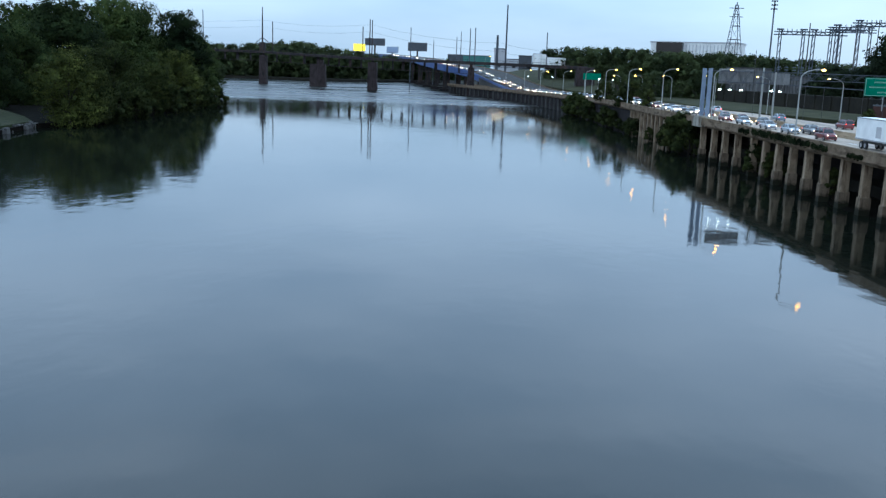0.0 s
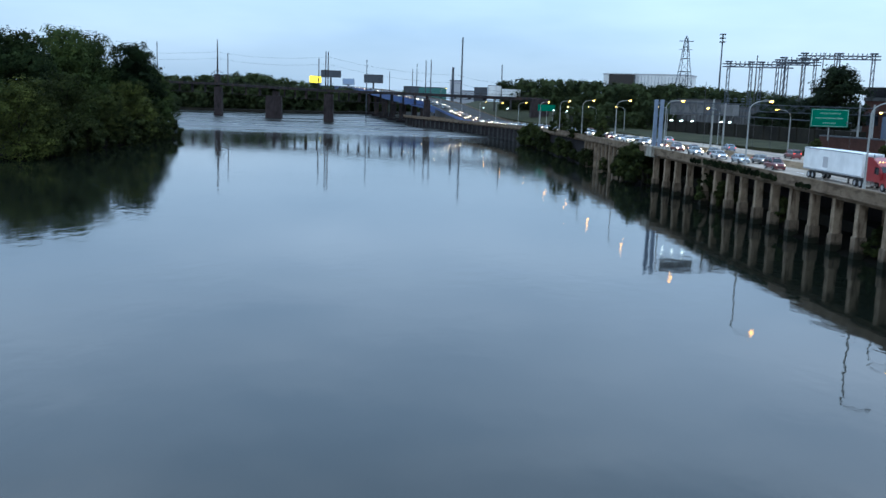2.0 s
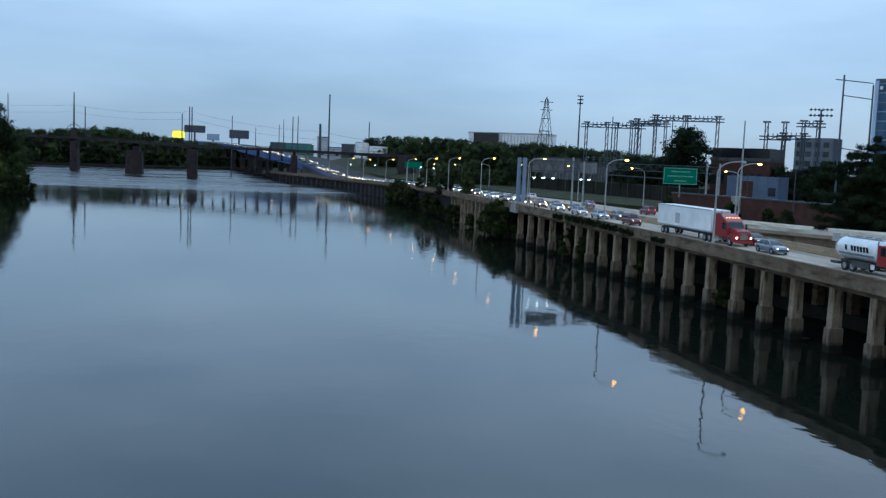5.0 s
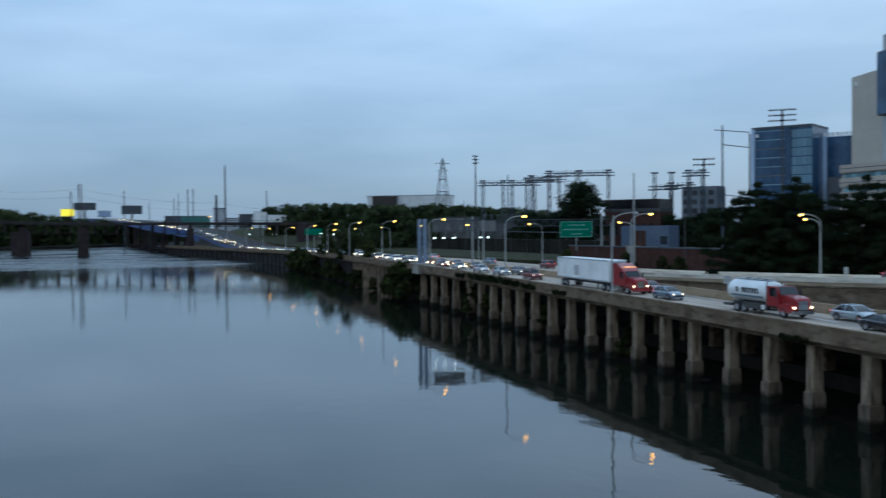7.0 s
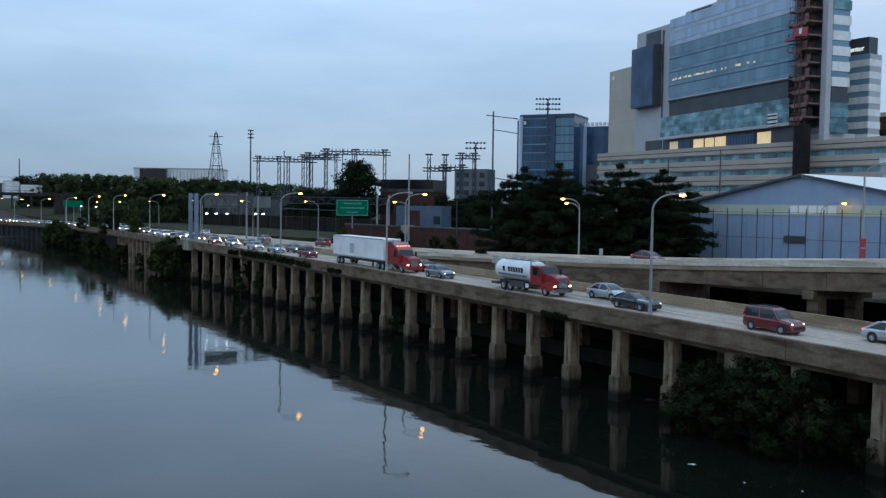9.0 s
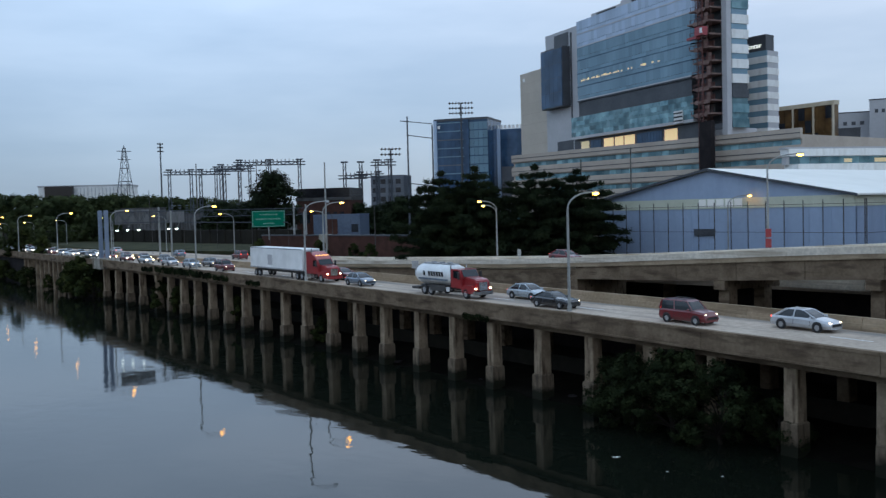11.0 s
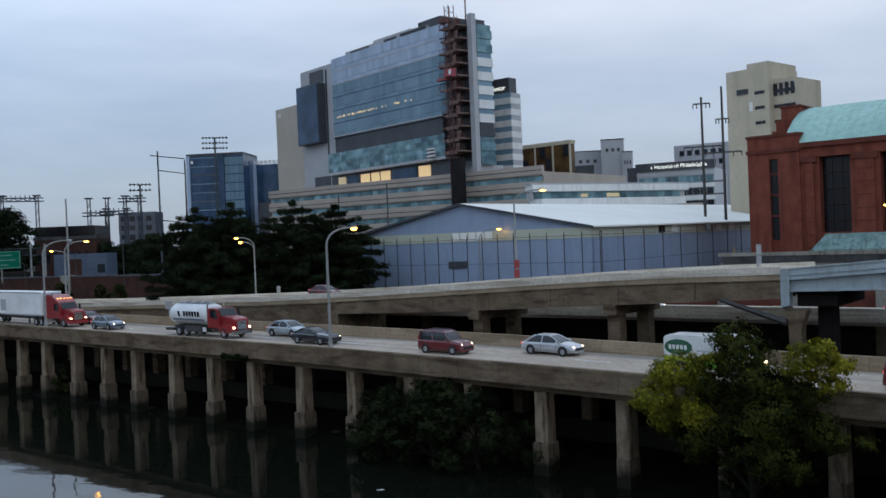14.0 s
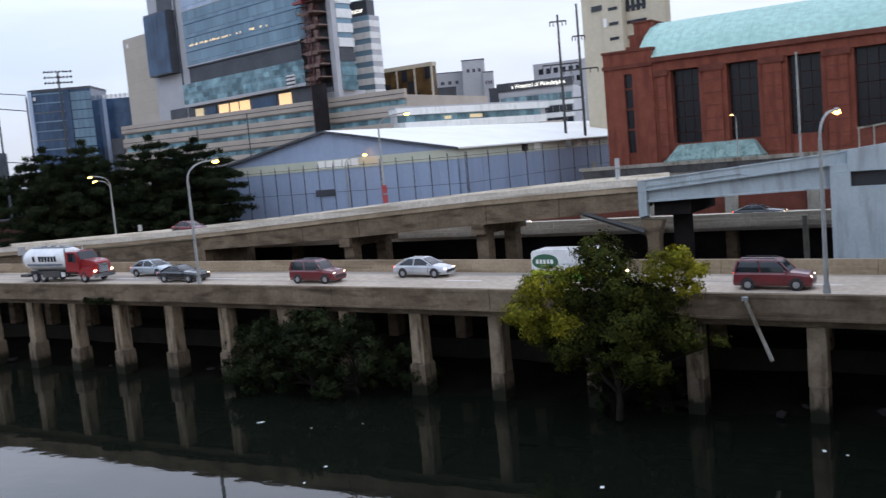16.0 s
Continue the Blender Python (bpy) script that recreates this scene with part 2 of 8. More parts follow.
M_WATER = water_material()
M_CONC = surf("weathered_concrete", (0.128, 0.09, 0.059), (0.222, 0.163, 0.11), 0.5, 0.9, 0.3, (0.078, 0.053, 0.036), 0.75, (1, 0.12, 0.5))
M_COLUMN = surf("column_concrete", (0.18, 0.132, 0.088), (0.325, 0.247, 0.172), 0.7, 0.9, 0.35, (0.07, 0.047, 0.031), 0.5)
M_PALE = surf("pale_concrete", (0.245, 0.225, 0.185), (0.36, 0.335, 0.285), 0.4, 0.9, 0.25, (0.13, 0.10, 0.07), 0.3)
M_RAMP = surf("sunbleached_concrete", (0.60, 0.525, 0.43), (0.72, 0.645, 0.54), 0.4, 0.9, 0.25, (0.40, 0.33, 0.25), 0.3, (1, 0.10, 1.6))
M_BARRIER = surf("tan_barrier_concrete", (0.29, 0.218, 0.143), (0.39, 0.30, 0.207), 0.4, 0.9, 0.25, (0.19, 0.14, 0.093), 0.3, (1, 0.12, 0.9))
M_ROAD = surf("worn_concrete_pavement", (0.39, 0.315, 0.25), (0.49, 0.405, 0.325), 0.25, 0.85, 0.1, (0.24, 0.215, 0.19), 0.15, (1, 0.06, 1))
M_LEDGE = surf("ledge_grass", (0.014, 0.021, 0.008), (0.034, 0.040, 0.016), 0.5, 0.95, 0.5, (0.05, 0.042, 0.028), 0.2, (1, 1, 1))
M_ASPHALT = surf("dark_asphalt", (0.045, 0.043, 0.041), (0.07, 0.067, 0.064), 0.3, 0.85, 0.1)
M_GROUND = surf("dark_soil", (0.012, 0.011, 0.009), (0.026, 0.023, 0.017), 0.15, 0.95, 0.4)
M_GRASS = surf("rough_grass", (0.022, 0.025, 0.010), (0.05, 0.048, 0.022), 0.2, 0.95, 0.5)
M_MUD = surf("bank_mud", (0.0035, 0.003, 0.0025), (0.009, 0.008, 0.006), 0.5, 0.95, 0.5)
M_STEEL = surf("galvanised_steel", (0.30, 0.31, 0.32), (0.40, 0.41, 0.42), 1.0, 0.5, 0.05, metal=0.6)
M_POLE = surf("painted_pole", (0.24, 0.24, 0.225), (0.33, 0.33, 0.31), 1.0, 0.6, 0.05)
M_DARKST = surf("dark_steel", (0.035, 0.034, 0.034), (0.06, 0.055, 0.05), 1.0, 0.7, 0.1)
M_SUBST = surf("substation_steel", (0.035, 0.042, 0.054), (0.06, 0.07, 0.085), 0.6, 0.7, 0.0)
M_BRIDGE = surf("blackened_iron", (0.022, 0.020, 0.022), (0.045, 0.040, 0.04), 0.3, 0.85, 0.2, (0.07, 0.045, 0.035), 0.2)
M_STONEGREY = surf("dim_grey_stone", (0.06, 0.06, 0.06), (0.095, 0.092, 0.088), 0.3, 0.9, 0.1, (0.045, 0.042, 0.04), 0.2)
# near black; on walls under the decks it stands for their shade
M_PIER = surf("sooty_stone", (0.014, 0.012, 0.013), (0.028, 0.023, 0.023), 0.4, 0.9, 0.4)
M_BLUEST = surf("pale_blue_painted_steel", (0.34, 0.395, 0.41), (0.41, 0.47, 0.485), 0.4, 0.55, 0.05, (0.27, 0.295, 0.30), 0.3, mottle=0.25)
M_SHED = surf("blue_grey_metal_siding", (0.265, 0.335, 0.45), (0.30, 0.375, 0.50), 0.15, 0.55, 0.05, (0.245, 0.315, 0.43), 0.1, mottle=0.15)
M_SHEDROOF = surf("white_membrane_roof", (0.80, 0.77, 0.70), (0.86, 0.83, 0.765), 0.05, 0.85, 0.02, fine=4.0, mottle=0.1)
M_CREAM = surf("cream_band", (0.46, 0.47, 0.36), (0.55, 0.56, 0.45), 0.3, 0.7, 0.0, mottle=0.2)
M_BRICK = surf("red_brick", (0.185, 0.052, 0.034), (0.25, 0.076, 0.05), 0.5, 0.9, 0.3, (0.15, 0.044, 0.03), 0.25)
M_BRICKDK = surf("dark_red_brick", (0.12, 0.039, 0.027), (0.18, 0.06, 0.042), 0.5, 0.9, 0.3)
M_COPPER = surf("green_copper_roof", (0.30, 0.51, 0.44), (0.36, 0.57, 0.50), 0.12, 0.6, 0.04)
M_COPPERDK = surf("weathered_copper", (0.12, 0.22, 0.20), (0.24, 0.36, 0.33), 0.6, 0.7, 0.1, (0.09, 0.14, 0.13), 0.5)
M_BEIGE = surf("beige_stone_cladding", (0.47, 0.41, 0.34), (0.54, 0.475, 0.40), 0.15, 0.85, 0.05, mottle=0.12)
M_BUFF = surf("buff_precast", (0.50, 0.43, 0.32), (0.57, 0.49, 0.375), 0.1, 0.85, 0.05, (0.46, 0.395, 0.29), 0.08, mottle=0.25)
M_GREYPAN = surf("grey_metal_panel", (0.37, 0.365, 0.375), (0.45, 0.445, 0.455), 0.1, 0.5, 0.0, mottle=0.15)
M_DARKPAN = surf("dark_metal_panel", (0.038, 0.042, 0.05), (0.065, 0.07, 0.08), 0.2, 0.5, 0.0)
M_PODIUM = surf("tan_stone_bands", (0.40, 0.335, 0.28), (0.48, 0.41, 0.345), 0.12, 0.8, 0.05, mottle=0.2)
M_WHITE = surf("white_precast", (0.70, 0.69, 0.66), (0.80, 0.79, 0.76), 0.2, 0.7, 0.0, (0.62, 0.60, 0.56), 0.2, mottle=0.2)
# reflected sky painted into the blue and pale glass colours
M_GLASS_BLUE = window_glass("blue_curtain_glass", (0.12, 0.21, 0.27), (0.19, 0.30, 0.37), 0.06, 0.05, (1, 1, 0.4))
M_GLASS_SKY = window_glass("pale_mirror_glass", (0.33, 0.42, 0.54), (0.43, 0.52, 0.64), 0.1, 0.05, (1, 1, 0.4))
M_GLASS_TEAL = window_glass("teal_glass", (0.08, 0.17, 0.20), (0.20, 0.34, 0.37), 0.08, 0.3, spread=0.5)
M_GLASS_DARK = window_glass("dark_glass", (0.012, 0.014, 0.018), (0.035, 0.038, 0.045), 0.08, 0.2)
M_GLASS_NAVY = window_glass("navy_glass", (0.018, 0.05, 0.10), (0.04, 0.09, 0.165), 0.1, 0.15)
M_GLASS_BLACK = plain("unlit_hall_glass", (0.008, 0.008, 0.01), 0.25)
M_GLASS_BLACK.node_tree.nodes["Principled BSDF"].inputs["Specular IOR Level"].default_value = 0.4
M_HOISTRED = paint("hoist_red_paint", (0.30, 0.03, 0.035), 0.5, 0.2)
M_BRONZE = window_glass("bronze_glass", (0.055, 0.03, 0.013), (0.14, 0.08, 0.032), 0.15, 0.2)
M_LANDING = surf("dusty_landing_boards", (0.17, 0.105, 0.088), (0.27, 0.185, 0.16), 0.8, 0.8, 0.1)
M_FLOORLINE = window_glass("dark_floor_edge_glass", (0.05, 0.10, 0.15), (0.08, 0.14, 0.19), 0.1)
M_RUST = surf("rusty_hoist_steel", (0.085, 0.03, 0.026), (0.15, 0.058, 0.048), 0.8, 0.7, 0.1)
M_LIT = glow("lit_room", (1.0, 0.72, 0.36), 0.4)
M_LITDIM = glow("dim_lit_room", (0.9, 0.72, 0.42), 0.16)
M_SODIUM = glow("sodium_lamp", (1.0, 0.46, 0.06), 15.0)
M_HEAD = glow("headlamp", (1.0, 0.74, 0.45), 5.0)
M_HEADFAR = glow("full_beam_headlamp", (1.0, 0.66, 0.34), 22.0)
M_TAIL = glow("tail_lamp", (1.0, 0.06, 0.03), 3.0)
M_MARKER = glow("amber_marker_lamp", (1.0, 0.45, 0.12), 2.5)
M_COOL = glow("cool_floodlight", (0.85, 1.0, 0.9), 5.0)
M_YELLOWAD = glow("lit_yellow_hoarding", (1.0, 0.78, 0.05), 0.95)
M_SIGNWHITE = glow("lit_sign_letters", (0.9, 0.95, 0.85), 0.9)
M_GREEN = paint("green_sign_sheet", (0.0, 0.15, 0.085), 0.75, 0.0)
M_GREEN.node_tree.nodes["Principled BSDF"].inputs["Specular IOR Level"].default_value = 0.08
M_BLUEPOST = surf("dull_blue_steel", (0.15, 0.19, 0.26), (0.20, 0.245, 0.32), 0.6, 0.6, 0.05)
M_SIGNBACK = surf("dull_aluminium_sheet", (0.13, 0.13, 0.13), (0.18, 0.18, 0.178), 0.5, 0.7, 0.0, (0.10, 0.098, 0.095), 0.4)
M_SIGNGREY = paint("sign_legend", (0.22, 0.36, 0.29), 0.7, 0.0)
M_WHITEPAINT = paint("white_marking", (0.72, 0.72, 0.70), 0.6, 0.0)
M_BARK = surf("bark", (0.012, 0.010, 0.008), (0.025, 0.02, 0.016), 2.0, 0.95, 0.5)
M_MUD.node_tree.nodes["Principled BSDF"].inputs["Specular IOR Level"].default_value = 0.03
M_LEAF = leaf_material("broad_leaves", (0.020, 0.032, 0.014), (0.026, 0.039, 0.016), (0.037, 0.049, 0.018), None, 0.15, 0.6)
M_LEAFLOW = leaf_material("olive_leaves", (0.024, 0.031, 0.011), (0.034, 0.042, 0.014), (0.054, 0.061, 0.018), None, 0.2, 0.4)
# leaf colour lightened to stand in for haze over the far woods
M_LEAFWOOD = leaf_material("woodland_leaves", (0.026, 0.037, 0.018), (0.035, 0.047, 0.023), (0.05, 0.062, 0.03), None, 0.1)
M_LEAFDK = leaf_material("dark_needles", (0.012, 0.018, 0.011), (0.017, 0.025, 0.014), (0.027, 0.036, 0.019))
M_LEAFYEL = leaf_material("turning_leaves", (0.11, 0.115, 0.014), (0.18, 0.17, 0.02), (0.31, 0.265, 0.03))
M_LEAFGRN = leaf_material("green_bough_leaves", (0.020, 0.027, 0.008), (0.033, 0.040, 0.010), (0.070, 0.070, 0.014))
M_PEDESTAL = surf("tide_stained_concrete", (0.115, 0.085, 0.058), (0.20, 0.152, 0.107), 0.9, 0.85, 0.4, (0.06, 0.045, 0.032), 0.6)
M_LEAFSHRUB = leaf_material("shrub_leaves", (0.018, 0.025, 0.010), (0.026, 0.034, 0.013), (0.042, 0.05, 0.018))
M_LEAFBUSH = leaf_material("bank_shrub_leaves", (0.009, 0.014, 0.007), (0.014, 0.02, 0.010), (0.025, 0.033, 0.016))
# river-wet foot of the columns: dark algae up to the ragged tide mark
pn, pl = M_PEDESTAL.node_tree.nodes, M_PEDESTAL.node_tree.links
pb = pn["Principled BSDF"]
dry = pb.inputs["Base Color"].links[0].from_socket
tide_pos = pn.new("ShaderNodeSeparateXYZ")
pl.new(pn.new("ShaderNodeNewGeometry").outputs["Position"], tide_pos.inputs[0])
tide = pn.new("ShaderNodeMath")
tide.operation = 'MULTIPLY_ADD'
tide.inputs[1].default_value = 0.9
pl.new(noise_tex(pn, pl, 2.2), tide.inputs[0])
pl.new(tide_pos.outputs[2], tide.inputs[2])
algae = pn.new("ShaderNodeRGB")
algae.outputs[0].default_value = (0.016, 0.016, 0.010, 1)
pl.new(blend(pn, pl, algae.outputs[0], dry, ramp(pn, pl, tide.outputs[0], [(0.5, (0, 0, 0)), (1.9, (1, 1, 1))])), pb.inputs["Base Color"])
M_YARD = surf("dull_yard_plaster", (0.10, 0.098, 0.098), (0.15, 0.146, 0.142), 0.3, 0.9, 0.1, (0.07, 0.066, 0.064), 0.3)
M_BROWNBRICK = surf("sooty_brown_brick", (0.052, 0.026, 0.021), (0.085, 0.04, 0.031), 0.5, 0.9, 0.3)
# bluish grey with distance haze mixed into the colour
M_HAZEGREY = surf("dull_grey_plaster", (0.105, 0.115, 0.13), (0.145, 0.155, 0.172), 0.2, 0.9, 0.0)
M_BRIDGESTONE = surf("reddish_bridge_stone", (0.032, 0.024, 0.024), (0.055, 0.041, 0.04), 0.4, 0.9, 0.4, (0.02, 0.016, 0.016), 0.3)
M_TYRE = plain("tyre_rubber", (0.015, 0.015, 0.016), 0.8)
M_RIM = plain("alloy_rim", (0.35, 0.35, 0.36), 0.35, 0.8)
M_CARGLASS = plain("car_glass", (0.015, 0.02, 0.024), 0.06)
M_CHROME = plain("chrome", (0.55, 0.55, 0.56), 0.2, 1.0)
M_BLACK = plain("black_plastic", (0.02, 0.02, 0.022), 0.5)


# ---- plan of the river and its banks ----
def interp(v, table):
    if v <= table[0][0]:
        return table[0][1]
    for (a, p), (b, q) in zip(table, table[1:]):
        if v <= b:
            return p + (q - p) * (v - a) / (b - a)
    return table[-1][1]


EDGE = [(-200, 49.0), (330, 49.0), (372, 46.5), (410, 42.3), (453, 35.5), (494, 25.5), (539, 12.0), (590, 0.0)]
TOP = [(-200, 4.2), (0, 6.15), (50, 6.9), (100, 7.25), (150, 7.4), (280, 7.3), (374, 6.3), (453, 5.65), (600, 5.7)]


def edge(y):
    return interp(y, EDGE)


def par_top(y):
    return interp(y, TOP)


def deck_z(y):
    return par_top(y) - 0.85


def strip(bm, ys, fx0, fx1, fz0, fz1):
    """A band along the road, from fx0(y) to fx1(y) across and fz0(y) to fz1(y) up."""
    rows = []
    for y in ys:
        a, b, c, d = fx0(y), fx1(y), fz0(y), fz1(y)
        rows.append([bm.verts.new(p) for p in ((a, y, c), (b, y, c), (b, y, d), (a, y, d))])
    for r, s in zip(rows, rows[1:]):
        for i in range(4):
            j = (i + 1) % 4
            bm.faces.new((r[i], s[i], s[j], r[j]))
    bm.faces.new(rows[0])
    bm.faces.new(rows[-1][::-1])


WATER = -0.6


def steps(a, b, d):
    n = max(1, round((b - a) / d))
    return [a + (b - a) * i / n for i in range(n + 1)]


bm = bmesh.new()
box(bm, -5000, -900, -2.5, 4800, 1500, WATER)
solid("water", bm, M_WATER, "calm dark river mirroring the dusk sky", "water", "structure")

# land: one sheet per bank, out to the horizon
bm = bmesh.new()
prism(bm, [(56, -900), (4800, -900), (4800, 4800), (-600, 4800), (0, 965), (-14, 760), (8, 640), (6, 592), (16, 541), (29, 497), (39, 456), (49, 374), (56, 330)], -3, [1.2, 6, 6, 6, 2, 0.4, 0.4, 3, 3, 3, 3, 3, 2])
solid("ground", bm, M_GROUND, "dark bare ground behind the west bank", "ground", "structure")
bm = bmesh.new()
prism(bm, [(-5000, -900), (-84, -900), (-84, 60), (-85.6, 177), (-88.2, 197), (-83, 212), (-84, 300), (-114, 436), (-140, 480), (-190, 714), (-300, 900), (-900, 1300), (-5000, 1400)], -3, [8, 0.5] + [0.3] * 8 + [0.8, 3, 6])
solid("ground_east_bank", bm, M_MUD, "low muddy river bank under trees", "ground", "structure")
bm = bmesh.new()
prism(bm, [(1, 963), (-48, 925), (-88, 868), (-130, 850), (-230, 860), (-420, 960), (-900, 1390), (-5000, 1500), (-5000, 4800), (-600, 4800)][::-1], -3, 1.5)
solid("ground_far_bank", bm, M_GROUND, "far wooded river bank in the distance", "ground", "structure")

# grassy ledge with a pale stony edge on the east shore
bm = bmesh.new()
prism(bm, [(-86.4, 150), (-86.6, 178), (-89.4, 200), (-97, 213), (-131, 252), (-131, 150)], 0.2, [0.9, 0.9, 0.7, 0.8, 2.6, 2.6])
solid("ground_ledge", bm, M_LEDGE, "rough grass ledge on the east river bank", "ground", "structure")
rng = random.Random(31)
for k in range(34):
    y = rng.uniform(160, 199)
    x = interp(y, [(160, -86.0), (178, -86.0), (199, -88.9)]) + rng.uniform(-1.2, 0.5)
    bm = bmesh.new()
    r = rng.uniform(0.35, 0.95)
    v = box(bm, x - r * 0.7, y - r, -0.7, x + r * 0.7, y + r, rng.uniform(0.2, 0.75))
    for q in v:
        q.co += Vector((rng.uniform(-0.2, 0.2), rng.uniform(-0.25, 0.25), rng.uniform(-0.12, 0.12)))
    bmesh.ops.bevel(bm, geom=bm.edges[:], offset=0.12, segments=1, affect='EDGES')
    solid("bank_stone", bm, M_STONEGREY, "grey rough stone on the river edge", "stone", group="stones on the east shore")

# earth slope below the road deck; its near-black mud colour carries the shade there
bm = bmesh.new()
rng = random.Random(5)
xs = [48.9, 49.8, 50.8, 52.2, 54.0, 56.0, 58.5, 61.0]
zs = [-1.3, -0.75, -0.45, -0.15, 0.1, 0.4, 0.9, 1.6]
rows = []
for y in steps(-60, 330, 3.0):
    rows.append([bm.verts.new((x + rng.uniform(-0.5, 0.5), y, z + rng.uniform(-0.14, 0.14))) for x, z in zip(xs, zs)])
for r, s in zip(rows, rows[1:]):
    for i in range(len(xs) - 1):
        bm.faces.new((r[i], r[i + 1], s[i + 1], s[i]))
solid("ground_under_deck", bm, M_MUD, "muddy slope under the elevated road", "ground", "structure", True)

# wall added to shut out sky and stand for the shade under the deck
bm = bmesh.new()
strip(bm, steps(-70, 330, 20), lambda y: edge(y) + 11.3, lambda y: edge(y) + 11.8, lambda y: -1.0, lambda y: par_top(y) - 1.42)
solid("wall_under_deck", bm, M_PIER, "near-black wall added to close the gap under the elevated road", "wall", "structure")

# unseen road bridge the viewer stands on; added to block sky light behind
near_bridge = thing("road_bridge", "added, unseen concrete road bridge across the river, blocks sky light", "bridge", kind="structure")
bm = bmesh.new()
box(bm, -140, -24, 12.3, 60, -0.5, 13.3)
part("bridge_slab", bm, M_CONC, near_bridge)
for y in (-23.4, -16.0, -8.4, -1.6):
    bm = bmesh.new()
    box(bm, -140, y, 10.4, 60, y + 0.7, 12.3)
    part("bridge_girder", bm, M_CONC, near_bridge)
for y in (-24.0, -0.75):
    bm = bmesh.new()
    box(bm, -140, y, 13.3, 60, y + 0.25, 14.3)
    part("bridge_parapet", bm, M_CONC, near_bridge)
for x in (-95, -45, 10):
    bm = bmesh.new()
    box(bm, x - 1.4, -23.5, -2, x + 1.4, -1.2, 10.4)
    part("bridge_pier", bm, M_CONC, near_bridge)

# ---- elevated road along the river ----
viaduct = thing("viaduct", "weathered concrete elevated road on stout columns", "viaduct", kind="structure")
NEAR = steps(-70, 330, 10)
FAR = steps(330, 590, 13)
bm = bmesh.new()
strip(bm, NEAR + FAR[1:], lambda y: edge(y) + 0.30, lambda y: edge(y) + 12.0, lambda y: deck_z(y) - 0.45, deck_z)
part("road_slab", bm, M_ROAD, viaduct)
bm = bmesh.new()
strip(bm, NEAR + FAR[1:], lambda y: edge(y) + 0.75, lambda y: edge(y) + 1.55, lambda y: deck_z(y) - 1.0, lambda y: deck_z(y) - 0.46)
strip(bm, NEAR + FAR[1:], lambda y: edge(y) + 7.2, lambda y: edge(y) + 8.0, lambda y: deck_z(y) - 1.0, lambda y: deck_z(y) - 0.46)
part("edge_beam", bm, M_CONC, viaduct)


def parapet_panel(y0, y1):
    bm = bmesh.new()
    g = 0.02
    for a, b, lo, hi in ((0.0, 0.30, -0.46, 0.66), (-0.05, 0.36, 0.66, 0.85), (-0.06, 0.30, -0.52, -0.38)):
        strip(bm, [y0 + g, (y0 + y1) / 2, y1 - g], lambda y: edge(y) + a, lambda y: edge(y) + b, lambda y: deck_z(y) + lo, lambda y: deck_z(y) + hi)
    return bm


for k in range(-4, 24):
    part("parapet_panel", parapet_panel(27 + 12.24 * k, 27 + 12.24 * (k + 1)), M_CONC, viaduct)
bm = bmesh.new()
strip(bm, [320.8] + FAR, edge, lambda y: edge(y) + 0.3, lambda y: deck_z(y) - 0.55, par_top)
part("far_parapet", bm, M_CONC, viaduct)


def column_mesh(h, foot=1.7, wide=1.0):
    bm = bmesh.new()
    def ring(z, w, d):
        return [bm.verts.new((sx * d / 2, sy * w / 2, z)) for sx, sy in ((-1, -1), (1, -1), (1, 1), (-1, 1))]
    lv = [ring(foot - 0.1, 0.92 * wide, 1.1), ring(h, 0.86 * wide, 1.05)]
    for a, b in zip(lv, lv[1:]):
        for i in range(4):
            bm.faces.new((a[i], a[(i + 1) % 4], b[(i + 1) % 4], b[i]))
    bm.faces.new(lv[0][::-1])
    bm.faces.new(lv[-1])
    bmesh.ops.bevel(bm, geom=[e for e in bm.edges if abs(e.verts[0].co.z - e.verts[1].co.z) > 0.5], offset=0.07, segments=1, affect='EDGES')
    return bm


def pedestal_mesh(foot, wide):
    bm = bmesh.new()
    w, d, t = 1.14 * wide, 1.38, 0.2
    v = box(bm, -d / 2, -w / 2, -1.4, d / 2, w / 2, foot)
    for q in v[4:]:
        q.co.x *= 0.94
        q.co.y *= 0.94
    bmesh.ops.bevel(bm, geom=[e for e in bm.edges if e.verts[0].co.z > 0 and e.verts[1].co.z > 0], offset=t * 0.6, segments=1, affect='EDGES')
    return bm


rng = random.Random(11)
COLUMNS = [27 + 6.2 * k for k in range(-14, 0)] + [27 + 5.87 * k for k in range(22)] + [158.3, 165.4, 172.4, 180.0]
for k, y in enumerate(COLUMNS, -14):
    foot, wide = (rng.uniform(1.3, 1.9), rng.uniform(0.92, 1.08)) if k > 0 else (rng.uniform(1.2, 1.5), 1.1)
    spread = wide if k > 0 else 0.83
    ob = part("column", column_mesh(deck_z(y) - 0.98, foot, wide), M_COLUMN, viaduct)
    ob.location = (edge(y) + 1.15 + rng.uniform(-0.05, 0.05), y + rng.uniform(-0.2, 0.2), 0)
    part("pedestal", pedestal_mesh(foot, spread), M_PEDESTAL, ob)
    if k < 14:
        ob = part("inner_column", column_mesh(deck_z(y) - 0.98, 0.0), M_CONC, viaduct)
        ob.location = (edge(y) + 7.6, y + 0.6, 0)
bm = bmesh.new()
for y in COLUMNS[5::2]:
    box(bm, edge(y) + 1.6, y - 0.35, deck_z(y) - 1.3, edge(y) + 11.5, y + 0.35, deck_z(y) - 0.48)
part("cross_beam", bm, M_CONC, viaduct)

